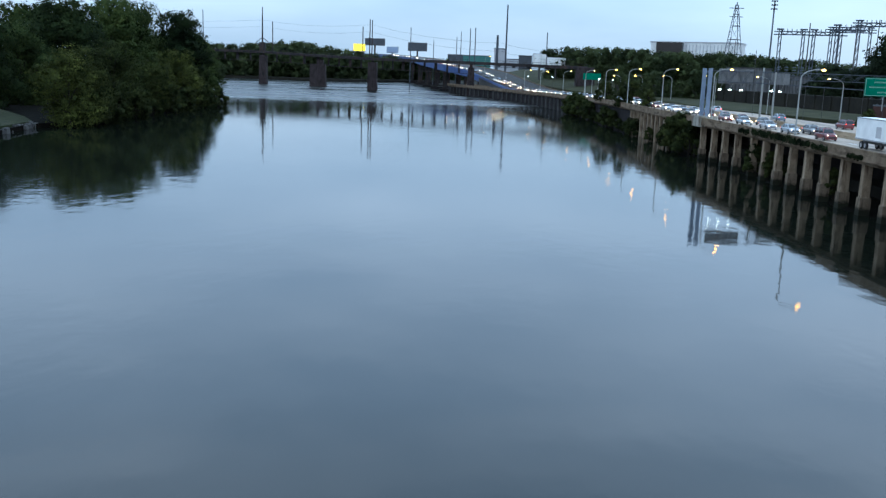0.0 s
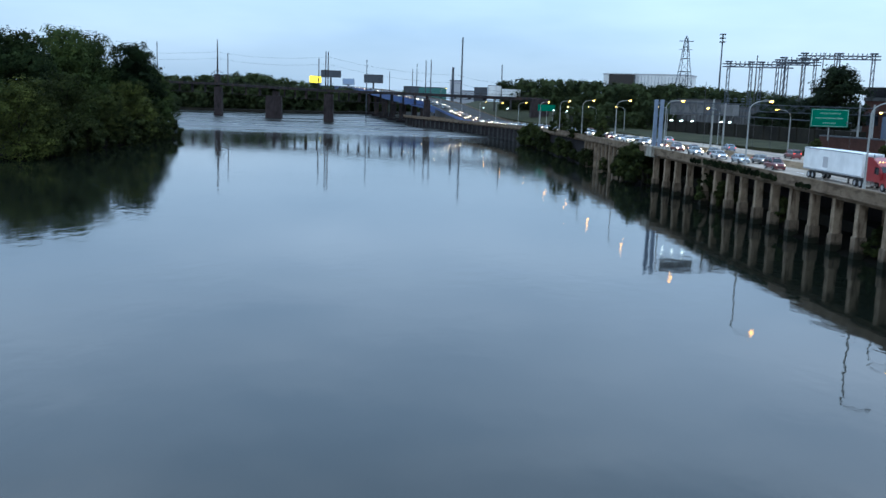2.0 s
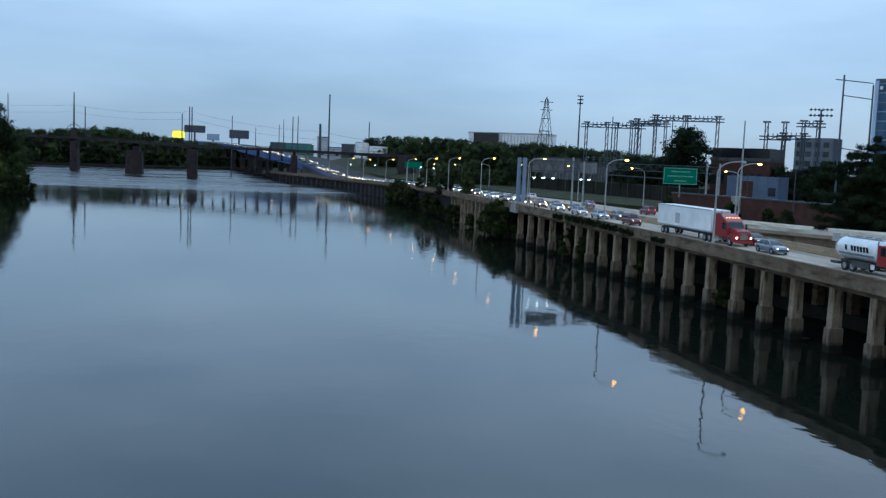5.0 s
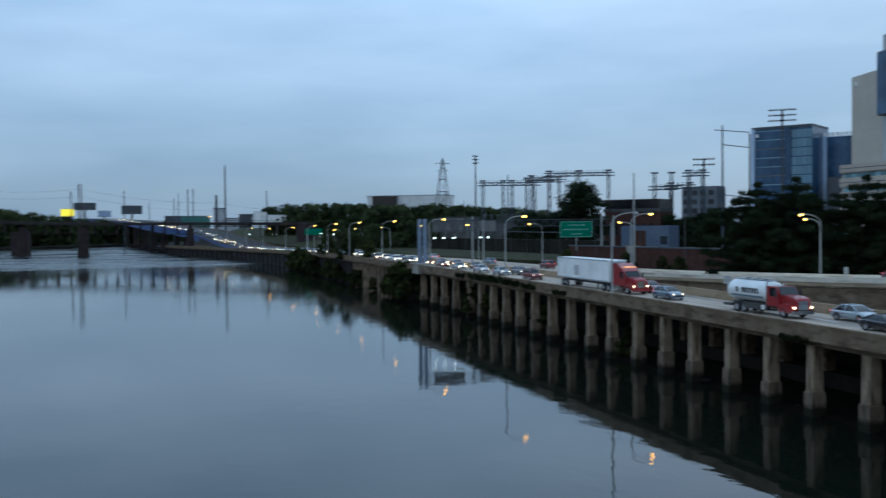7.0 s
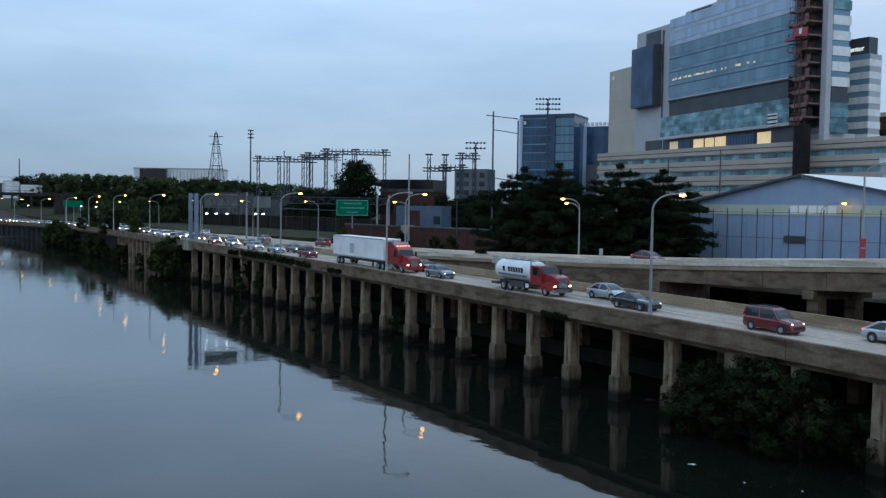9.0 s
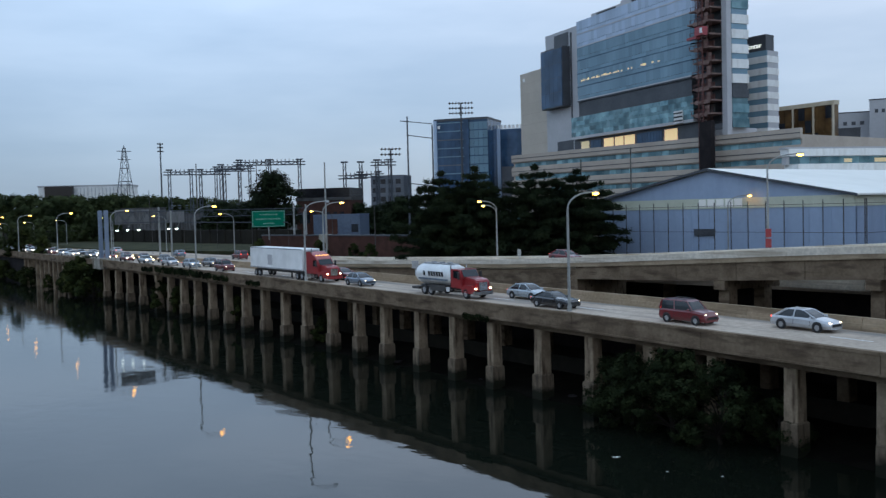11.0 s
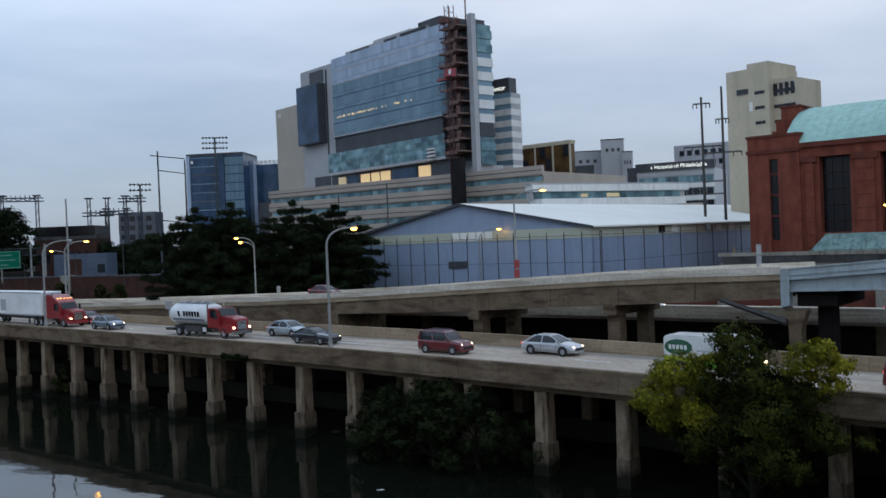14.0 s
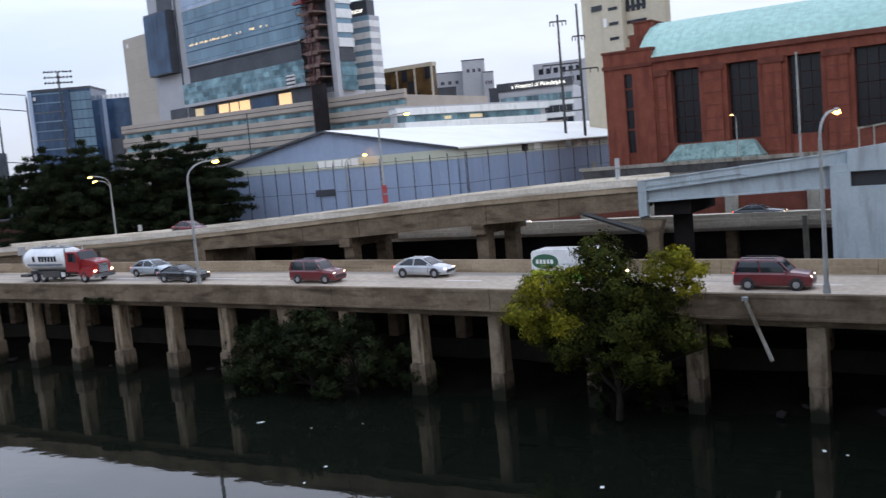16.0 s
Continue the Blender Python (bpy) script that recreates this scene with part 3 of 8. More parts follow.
# closed retaining wall with shallow piers farther down the bank
wall = thing("river_wall", "stained concrete river wall with shallow piers", "wall", kind="structure")
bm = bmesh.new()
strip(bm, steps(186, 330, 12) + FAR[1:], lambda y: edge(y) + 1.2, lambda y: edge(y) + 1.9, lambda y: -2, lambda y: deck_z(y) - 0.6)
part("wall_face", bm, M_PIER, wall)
for y in steps(207, 250, 4.2) + steps(330, 584, 7.6):
    bm = bmesh.new()
    box(bm, edge(y) + 0.55, y - 0.5, -1, edge(y) + 1.21, y + 0.5, deck_z(y) - 0.62)
    part("wall_pier", bm, M_COLUMN if y < 300 else M_STONEGREY, wall)

# median barrier
barrier = thing("median_barrier", "stained concrete median barrier beside the lanes", "barrier", kind="structure")


def barrier_piece(y0, y1, x, h, zf):
    bm = bmesh.new()
    for a, b, lo, hi in ((0, 0.62, -0.3, 0.22), (0.10, 0.52, 0.22, 0.5), (0.18, 0.44, 0.5, h)):
        strip(bm, [y0 + 0.015, y1 - 0.015], lambda y: x(y) + a, lambda y: x(y) + b, lambda y: zf(y) + lo, lambda y: zf(y) + hi)
    return bm


for y in steps(-60, 320, 9.5)[:-1]:
    part("barrier_block", barrier_piece(y, y + 9.5, lambda v: edge(v) + 12.0, 0.95, deck_z), M_BARRIER, barrier)
bm = bmesh.new()
strip(bm, FAR, lambda y: edge(y) + 12.0, lambda y: edge(y) + 12.5, lambda y: deck_z(y) - 0.3, lambda y: deck_z(y) + 0.9)
part("far_barrier", bm, M_CONC, barrier)

# lane lines
lines = thing("lane_marking", "worn white painted lane lines on the road", "road marking", kind="structure")
bm = bmesh.new()
strip(bm, steps(-60, 330, 10), lambda y: edge(y) + 4.35, lambda y: edge(y) + 4.5, lambda y: deck_z(y) + 0.004, lambda y: deck_z(y) + 0.012)
part("edge_line", bm, M_WHITEPAINT, lines)
for y in steps(-40, 200, 12.0):
    bm = bmesh.new()
    strip(bm, [y, y + 3.0], lambda v: edge(v) + 8.1, lambda v: edge(v) + 8.25, lambda v: deck_z(v) + 0.004, lambda v: deck_z(v) + 0.012)
    part("dash", bm, M_WHITEPAINT, lines)

# opposite carriageway: runs behind the ramp, then beside the median
WB = [(-200, 88.0), (62, 88.0), (110, 80.0), (190, 63.5), (330, 62.2)]


def wb_in(y):
    return interp(y, WB) if y < 330 else edge(y) + 13.0


def wb_out(y):
    return interp(y, [(-200, 100.0), (90, 100.0), (190, 79.0), (330, 75.5)]) if y < 330 else edge(y) + 26.0


west = thing("opposite_carriageway", "grey concrete roadway of the opposite carriageway", "road", kind="structure")
bm = bmesh.new()
strip(bm, steps(-200, 330, 12) + FAR[1:], wb_in, wb_out, lambda y: deck_z(max(y, 70)) - 0.7, lambda y: deck_z(max(y, 70)) - 0.06)
part("road_slab", bm, M_ROAD, west)
# paler concrete than the other barriers, offsets the ramp's shade on it
for y in steps(-100, 80, 10)[:-1]:
    part("barrier_block", barrier_piece(y, y + 10, lambda v: 87.7, 0.95, lambda v: deck_z(max(v, 70)) - 0.05), M_RAMP, west)
bm = bmesh.new()
for y in steps(-100, 90, 14):
    box(bm, 89, y - 0.5, 0, 90.2, y + 0.5, 5.9)
    box(bm, 98, y - 0.5, 0, 99.2, y + 0.5, 5.9)
part("support_columns", bm, M_CONC, west)
bm = bmesh.new()
box(bm, 87.0, 14.85, 1.2, 87.4, 15.3, 6.75)
part("drain_post", bm, M_PALE, west)
# dark wall added to give the black shade below this carriageway
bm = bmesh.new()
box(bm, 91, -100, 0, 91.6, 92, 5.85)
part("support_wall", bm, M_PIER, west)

# ---- ramp ----
RTOP = [(-60, 15.2), (8, 12.5), (26.4, 11.52), (31, 11.4), (38.8, 11.2), (50, 10.66), (64, 9.86), (77, 9.16), (93, 8.46), (111, 7.95), (129, 7.5), (165, 7.0)]
RIN = [(-60, 76.0), (100, 76.0), (165, 70.0)]


def ramp_top(y):
    return interp(y, RTOP)


def ramp_in(y):
    return interp(y, RIN)


road_ramp = thing("ramp", "concrete ramp rising on bents over the lanes", "ramp", kind="structure")
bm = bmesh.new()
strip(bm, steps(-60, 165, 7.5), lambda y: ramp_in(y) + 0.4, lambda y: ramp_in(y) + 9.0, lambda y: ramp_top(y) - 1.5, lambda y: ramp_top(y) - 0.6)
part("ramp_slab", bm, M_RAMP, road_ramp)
for y0, y1 in zip(steps(26.5, 156, 8.25), steps(26.5, 156, 8.25)[1:]):
    bm = bmesh.new()
    for a, b, lo, hi in ((0.0, 0.32, -1.02, -0.66), (-0.10, 0.40, -1.12, -0.98)):
        strip(bm, [y0 + 0.015, y1 - 0.015], lambda y: ramp_in(y) + a, lambda y: ramp_in(y) + b, lambda y: ramp_top(y) + lo, lambda y: ramp_top(y) + hi)
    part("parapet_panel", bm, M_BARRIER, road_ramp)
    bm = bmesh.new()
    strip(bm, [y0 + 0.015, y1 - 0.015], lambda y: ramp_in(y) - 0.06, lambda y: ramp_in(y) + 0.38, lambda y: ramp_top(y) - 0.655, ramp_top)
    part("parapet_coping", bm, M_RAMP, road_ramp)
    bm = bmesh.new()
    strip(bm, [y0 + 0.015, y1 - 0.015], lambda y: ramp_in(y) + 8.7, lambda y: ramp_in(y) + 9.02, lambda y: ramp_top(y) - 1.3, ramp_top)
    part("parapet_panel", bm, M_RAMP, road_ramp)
RDEEP = [(24, 2.6), (38, 2.95), (60, 2.9), (79, 2.55)]
for y0, y1 in zip(steps(26.5, 79, 7.86), steps(26.5, 79, 7.86)[1:]):
    bm = bmesh.new()
    strip(bm, [y0 + 0.03, y1 - 0.03], lambda y: ramp_in(y) + 0.06, lambda y: ramp_in(y) + 0.55, lambda y: ramp_top(y) - interp(y, RDEEP), lambda y: ramp_top(y) - 1.13)
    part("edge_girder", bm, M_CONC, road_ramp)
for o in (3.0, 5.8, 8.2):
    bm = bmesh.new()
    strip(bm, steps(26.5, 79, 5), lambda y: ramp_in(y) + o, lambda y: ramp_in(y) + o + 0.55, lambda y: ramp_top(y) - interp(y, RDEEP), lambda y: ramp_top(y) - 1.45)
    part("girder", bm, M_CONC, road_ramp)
bm = bmesh.new()
strip(bm, steps(79, 160, 6), lambda y: ramp_in(y) + 0.3, lambda y: ramp_in(y) + 8.6, lambda y: 1.0, lambda y: ramp_top(y) - 1.28)
part("abutment_wall", bm, M_CONC, road_ramp)
for y in (42.5, 58.5):
    top = ramp_top(y) - interp(y, RDEEP)
    bm = bmesh.new()
    prism(bm, [(76.0, y - 0.65), (85.2, y - 0.65), (85.2, y + 0.65), (76.0, y + 0.65)], [top - 0.9, top - 1.1, top - 1.1, top - 0.9], top - 0.01)
    part("cap_beam", bm, M_CONC, road_ramp)
    for x in (77.4, 83.2):
        bm = bmesh.new()
        box(bm, x - 0.65, y - 0.62, 0.5, x + 0.65, y + 0.62, top - 0.9)
        part("pier_column", bm, M_CONC, road_ramp)
# steel part of the ramp, painted pale blue
STOP = [(-60, 18.6), (7.2, 12.95), (11.4, 12.5), (17.8, 12.0), (26.5, 11.32)]
SLOW = [(-60, 10.2), (12.0, 9.78), (26.5, 9.42)]


def steel_top(y):
    return interp(y, STOP)


def steel_low(y):
    return interp(y, SLOW)


SY = [-60, -20, 0, 7.2, 11.4, 14.6, 17.8, 22, 26.48]
for y0, y1 in zip(SY, SY[1:]):
    bm = bmesh.new()
    strip(bm, [y0 + 0.012, y1 - 0.012], lambda y: 76.0, lambda y: 76.3, lambda y: steel_top(y) - 0.86, lambda y: steel_top(y) - 0.1)
    part("parapet_plate", bm, M_BLUEST, road_ramp)
bm = bmesh.new()
strip(bm, SY, lambda y: 75.9, lambda y: 76.4, lambda y: steel_top(y) - 0.1, steel_top)
part("steel_coping", bm, M_BLUEST, road_ramp)
bm = bmesh.new()
strip(bm, SY, lambda y: 75.86, lambda y: 76.6, lambda y: steel_top(y) - 0.98, lambda y: steel_top(y) - 0.865)
part("upper_flange", bm, M_BLUEST, road_ramp)
bm = bmesh.new()
strip(bm, [17.8, 22, 26.4], lambda y: 75.9, lambda y: 76.0, lambda y: steel_top(y) - 0.62, lambda y: steel_top(y) - 0.54)
strip(bm, [17.3, 17.8], lambda y: 75.9, lambda y: 76.0, lambda y: steel_top(y) - 0.86 + (y - 17.3) * 0.48, lambda y: steel_top(y) - 0.78 + (y - 17.3) * 0.48)
part("cover_strip", bm, M_BLUEST, road_ramp)
bm = bmesh.new()
strip(bm, SY, lambda y: 76.34, lambda y: 76.46, lambda y: steel_low(y) + 0.14, lambda y: steel_top(y) - 0.98)
part("girder_web", bm, M_BLUEST, road_ramp)
bm = bmesh.new()
strip(bm, SY, lambda y: 76.02, lambda y: 76.78, steel_low, lambda y: steel_low(y) + 0.14)
part("lower_flange", bm, M_BLUEST, road_ramp)
for x in (79.4, 82.2, 84.9):
    bm = bmesh.new()
    strip(bm, SY, lambda y: x, lambda y: x + 0.3, lambda y: steel_low(y) + 0.1, lambda y: steel_top(y) - 1.5)
    part("steel_girder", bm, M_DARKST, road_ramp)
bm = bmesh.new()
strip(bm, SY, lambda y: 84.9, lambda y: 85.2, lambda y: steel_top(y) - 1.5, lambda y: steel_top(y) - 0.3)
part("parapet_plate", bm, M_BLUEST, road_ramp)
bm = bmesh.new()
prism(bm, [(75.88, 25.8), (76.7, 25.8), (76.7, 26.5), (75.88, 26.5)], [8.35, 8.1, 7.95, 8.15], steel_top(26) - 0.12)
part("end_post", bm, M_BLUEST, road_ramp)
# forked pier and near-black crosswise bent below the joint
bm = bmesh.new()
loops = []
for z, h in ((0.5, 0.5), (6.3, 0.5), (7.2, 0.72), (7.9, 0.95)):
    loops.append([bm.verts.new(p) for p in ((75.95, 25.45 - h, z), (77.1, 25.45 - h, z), (77.1, 25.45 + h, z), (75.95, 25.45 + h, z))])
for p, q in zip(loops, loops[1:]):
    for i in range(4):
        bm.faces.new((p[i], p[(i + 1) % 4], q[(i + 1) % 4], q[i]))
bm.faces.new(loops[0][::-1])
bm.faces.new(loops[-1])
part("forked_pier", bm, M_CONC, road_ramp)
bm = bmesh.new()
box(bm, 79.8, 23.5, 0.5, 81.4, 24.8, 8.2)
# top box added to stand for the shade under the girder
box(bm, 77.2, 22.4, 8.2, 85.0, 25.6, 9.35)
part("cross_bent", bm, M_PIER, road_ramp, "near-black bent with a top block standing for girder shade")
# tall blue panel wall with a long slot under the parapet
bm = bmesh.new()
for y0, y1 in ((6.6, 11.05), (1.8, 6.56), (-3.0, 1.76)):
    box(bm, 75.0, y0, 3.0, 75.4, y1, 9.92)
    for k in range(1, 4):
        v = y0 + (y1 - y0) * k / 4
        box(bm, 74.975, v - 0.02, 3.0, 75.0, v + 0.02, 9.92)
part("steel_wall", bm, M_BLUEST, road_ramp, "tall pale blue steel panel wall")
bm = bmesh.new()
box(bm, 75.0, 9.62, 9.925, 75.4, 11.05, 11.05)
strip(bm, [-3.0, 1.8, 7.2, 9.75], lambda y: 75.02, lambda y: 75.9, lambda y: 11.06, lambda y: steel_top(y) + 0.04)
strip(bm, [9.78, 11.04], lambda y: 75.12, lambda y: 75.88, lambda y: 11.06, lambda y: steel_top(y) - 0.98)
part("steel_wall", bm, M_BLUEST, road_ramp, "pale blue steel panel over the slot")
# black panel stands for the darkness inside the slot
bm = bmesh.new()
box(bm, 75.5, -3.0, 9.6, 75.85, 9.7, 11.04)
part("slot_lining", bm, M_BLACK, road_ramp)
bm = bmesh.new()
strip(bm, [-20, 0, 7.2, 9.6], lambda y: 79.9, lambda y: 80.0, lambda y: steel_top(y) + 1.42, lambda y: steel_top(y) + 1.56)
for k in range(14):
    y = 9.5 - 1.1 * k
    box(bm, 79.92, y - 0.05, steel_top(y) - 0.9, 80.0, y + 0.05, steel_top(y) + 1.45)
part("guard_rail", bm, M_PALE, road_ramp)
bm = bmesh.new()
strip(bm, [-20, 0, 7.2, 9.4], lambda y: 80.04, lambda y: 80.1, lambda y: steel_top(y) - 0.9, lambda y: steel_top(y) + 1.35)
part("guard_panel", bm, M_BRICKDK, road_ramp)

# low brick wall and concrete rail behind the opposite carriageway
bm = bmesh.new()
box(bm, 106, -120, 1.0, 107, 62, 7.65)
solid("wall_brick", bm, M_BRICKDK, "red brick wall along the far carriageway", "wall", "structure")
for y in [17.2 + 8.8 * k for k in range(-12, 5)]:
    bm = bmesh.new()
    box(bm, 105.4, y - 0.7, 1.0, 105.98, y + 0.7, 9.0)
    solid("wall_pier", bm, M_PALE, "pale concrete pier on the brick wall", "pier", "structure")
rail = thing("upper_road", "long concrete rail of an upper road", "road", kind="structure")
bm = bmesh.new()
strip(bm, steps(-80, 48, 12), lambda y: 115.0, lambda y: 130.0, lambda y: 9.6, lambda y: 10.2)
part("road_slab", bm, M_PALE, rail)
bm = bmesh.new()
strip(bm, steps(-80, 48, 12), lambda y: 114.8, lambda y: 115.2, lambda y: 11.1, lambda y: 11.55)
part("top_rail", bm, M_PALE, rail)
bm = bmesh.new()
box(bm, 114.9, -80, 10.15, 115.1, 47.5, 11.1)
part("rail_panel", bm, M_STONEGREY, rail)
bm = bmesh.new()
box(bm, 118, -80, 1, 119, 47, 9.6)
part("support_wall", bm, M_DARKPAN, rail)


# ---- buildings ----
def polar(az, d):
    return d * math.sin(radians(az)), d * math.cos(radians(az))


def lbox(name, parent, mat, u0, v0, z0, u1, v1, z1, label=""):
    bm = bmesh.new()
    box(bm, u0, v0, z0, u1, v1, z1)
    return part(name, bm, mat, parent, label)


PANE = {}


def pane_rows(name, parent, mat, u0, u1, v, z0, z1, pitch, depth=0.12, gap=0.12, label=""):
    """A row of panes side by side, facing -v; every pane is a piece of its own on one shared mesh."""
    n = max(1, round((u1 - u0) / pitch))
    w = (u1 - u0) / n
    key = (round(w, 3), round(z1 - z0, 3), depth, mat.name)
    if key not in PANE:
        bm = bmesh.new()
        box(bm, gap / 2, -depth, 0, w - gap / 2, 0, z1 - z0)
        PANE[key] = mesh("pane", bm, mat)
    for i in range(n):
        o = part("lit_window" if name == "lit_window" else "pane", PANE[key], None, parent)
        o.location = (u0 + i * w, v, z0)


def aligned(name, label, category, ax, ay, bx, by):
    """An empty at (ax, ay) whose u axis runs to (bx, by) and whose v axis runs away from the camera."""
    e = thing(name, label, category, (ax, ay, 0), math.degrees(math.atan2(by - ay, bx - ax)))
    return e, math.hypot(bx - ax, by - ay)


# glass hospital tower. u runs from its far end to its near end, v away from the river
tower, TL = aligned("hospital_tower", "glass hospital tower with floor bands and construction hoist", "building", 205.0, 211.0, 194.0, 157.6)
lbox("core_body", tower, M_DARKPAN, 0.2, 0.7, 5, TL - 0.2, 12.4, 72.4)
lbox("roof_parapet", tower, M_GREYPAN, 6, 2, 72.3, TL - 6, 11, 74.3)
for a, b, c in ((9, 19, 74.0), (27, 33, 74.2), (35, 47, 74.4)):
    lbox("roof_louvre", tower, M_BLACK, a, 1.85, c - 1.3, b, 2.02, c)
    lbox("roof_box", tower, M_GREYPAN, a - 0.6, 2.0, 74.2, b + 0.6, 10, c + 0.3)
lbox("roof_plant", tower, M_GREYPAN, 20, 3, 74.6, TL - 16, 10, 75.4)
lbox("roof_plant", tower, M_DARKPAN, TL - 11, 2, 72.3, TL - 1, 11, 75.8)
F0, FH = 48.4, 4.1
for i in range(6):
    z = F0 + i * FH
    # top two floors take the paler glass with the sky painted in
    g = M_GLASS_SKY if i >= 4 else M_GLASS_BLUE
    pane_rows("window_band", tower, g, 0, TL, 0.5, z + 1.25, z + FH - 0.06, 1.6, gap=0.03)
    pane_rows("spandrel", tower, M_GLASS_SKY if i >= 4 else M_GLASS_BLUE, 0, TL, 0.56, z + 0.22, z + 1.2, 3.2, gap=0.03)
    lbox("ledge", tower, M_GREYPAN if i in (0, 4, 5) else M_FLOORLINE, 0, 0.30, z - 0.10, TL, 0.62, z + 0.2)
    # rounded glass corner and glazed return on the near end
    arc = [(TL + 2.2 * math.sin(q), 0.44 + 2.2 * (1 - math.cos(q))) for q in (k * math.pi / 12 for k in range(7))] + [(TL + 2.2, 6.5)]
    for (ua, va), (ub, vb) in zip(arc, arc[1:]):
        bm = bmesh.new()
        prism(bm, [(ua, va), (ub, vb), (TL - 0.1, 6.5)], z + 0.22, z + FH - 0.06)
        part("corner_pane", bm, g, tower)
lbox("recess_band", tower, M_DARKPAN, 0.1, 1.6, 42.9, TL - 0.1, 2.2, F0 - 0.15)
lbox("overhang_soffit", tower, M_DARKPAN, 0, 0.3, F0 - 0.5, TL, 2.3, F0 - 0.12)
for i in range(2):
    z = 36.2 + i * 3.4
    pane_rows("window_band", tower, M_GLASS_TEAL, -1, TL + 3, -1.4, z + 0.8, z + 2.1, 2.6, gap=0.03)
    pane_rows("window_band", tower, M_GLASS_TEAL, -1, TL + 3, -1.4, z + 2.12, z + 3.38, 3.4, gap=0.03)
    lbox("spandrel", tower, M_GLASS_TEAL if i else M_GREYPAN, -1, -1.5, z, TL + 3, 3.0, z + 0.78)
lbox("setback_wall", tower, M_DARKPAN, -2, 0.2, 31.5, TL + 4, 3.0, 36.2)
for u0, u1, m in ((2.0, 6.5, M_LITDIM), (14.5, 19.5, M_LIT), (20.2, 24.5, M_LIT), (25.0, 30.0, M_LIT), (43.5, 49.0, M_LIT), (7.5, 13.0, M_GLASS_NAVY), (31, 42.5, M_GLASS_NAVY)):
    pane_rows("lit_window" if m in (M_LIT, M_LITDIM) else "window_band", tower, m, u0, u1, 0.15, 32.0, 35.4, 1.3)
rng = random.Random(4)
for i, lo, hi, count in ((1, 2, 24, 17), (1, 25, 43, 6)):
    z = F0 + i * FH + 1.6
    for k in range(count):
        u = lo + (hi - lo) * (k + rng.random() * 0.7) / count
        lbox("lit_window", tower, M_LIT if k % 3 == 0 else M_LITDIM, u, 0.34, z + rng.uniform(0, 0.2), u + rng.uniform(0.5, 1.3), 0.40, z + rng.uniform(0.45, 0.75))
# grey lift slab, projecting glass box and beige wing at the far end
lbox("lift_slab", tower, M_GREYPAN, -19.8, 0.8, 5, -0.02, 13, 72.0)
lbox("slab_vent", tower, M_DARKPAN, -14.0, 0.6, 66.8, -5.5, 0.82, 71.0)
lbox("slab_vent", tower, M_DARKPAN, -13.0, 0.6, 33.5, -3.5, 0.82, 36.5)
lbox("slab_joint", tower, M_DARKPAN, -4.2, 0.55, 36, -3.6, 0.82, 70.5)
for a in range(5):
    for b in range(4):
        lbox("box_pane", tower, M_GLASS_NAVY, -18.0 + a * 2.6, -2.2, 47.6 + b * 4.6, -15.46 + a * 2.6, 0.7, 52.12 + b * 4.6)
lbox("box_frame", tower, M_DARKPAN, -18.2, -2.0, 47.3, -4.8, 0.8, 66.4)
lbox("beige_wing", tower, M_BEIGE, -41.5, 3.0, 5, -19.9, 16, 62.6)
for i in range(9):
    lbox("wing_joint", tower, M_PODIUM, -41.5, 2.96, 30 + i * 3.6, -19.9, 3.02, 30.1 + i * 3.6)
lbox("round_mark", tower, M_WHITE, -39.4, 2.8, 59.6, -38.0, 2.98, 60.8)
# near end: concrete fin, scaffolded hoist bay with landings, mast
lbox("end_fin", tower, M_GREYPAN, TL + 10.4, 1.5, 5, TL + 12.2, 3.0, 73.6)
lbox("bay_back_wall", tower, M_DARKPAN, TL, 3.2, 36, TL + 10, 8.2, 72.8)
rng = random.Random(19)
for i in range(11):
    z = 37.5 + i * 3.3
    out = rng.uniform(1.2, 2.6)
    lbox("hoist_landing", tower, M_LANDING, TL + 2.4 + rng.uniform(-0.6, 0.8), -out, z, TL + 10.2, 3.2, z + 0.35)
    lbox("landing_skirt", tower, M_LANDING, TL + 3.4 + rng.uniform(0, 1.6), -out - 0.06, z - 0.5, TL + 9.8 - rng.uniform(0, 1.8), -out, z + 0.5)
    lbox("landing_screen", tower, M_RUST if i % 3 else M_DARKST, TL + 4.4 + rng.uniform(0, 1.5), 0.6, z + 0.5, TL + 8.6, 0.8, z + rng.uniform(1.6, 2.6))
    lbox("landing_gate", tower, M_LANDING, TL + 8.2, -out + 0.1, z + 0.4, TL + 9.6, -out + 0.2, z + 2.2)
    lbox("landing_rail", tower, M_RUST, TL + 2.6, -out, z + 1.2, TL + 9.8, -out + 0.08, z + 1.32)
    for u in (2.8, 4.6, 6.4, 9.6):
        lbox("rail_post", tower, M_RUST, TL + u, -out, z + 0.35, TL + u + 0.12, -out + 0.1, z + 1.3)
bm = bmesh.new()
for du, dv in ((0, 0), (1.7, 0), (0, 1.7), (1.7, 1.7)):
    box(bm, TL + 6.6 + du, -3.0 + dv, 5, TL + 6.75 + du, -2.85 + dv, 76.0)
for i in range(46):
    z = 6 + i * 1.52
    box(bm, TL + 6.6, -2.99, z, TL + 8.45, -2.87, z + 0.12)
    box(bm, TL + 6.6, -1.29, z, TL + 8.45, -1.17, z + 0.12)
    prism(bm, [(TL + 6.62, -2.96), (TL + 8.4, -2.96), (TL + 8.4, -2.86), (TL + 6.62, -2.86)], [z, z + 1.4, z + 1.4, z], [z + 0.12, z + 1.52, z + 1.52, z + 0.12])
part("hoist_mast", bm, M_RUST, tower)
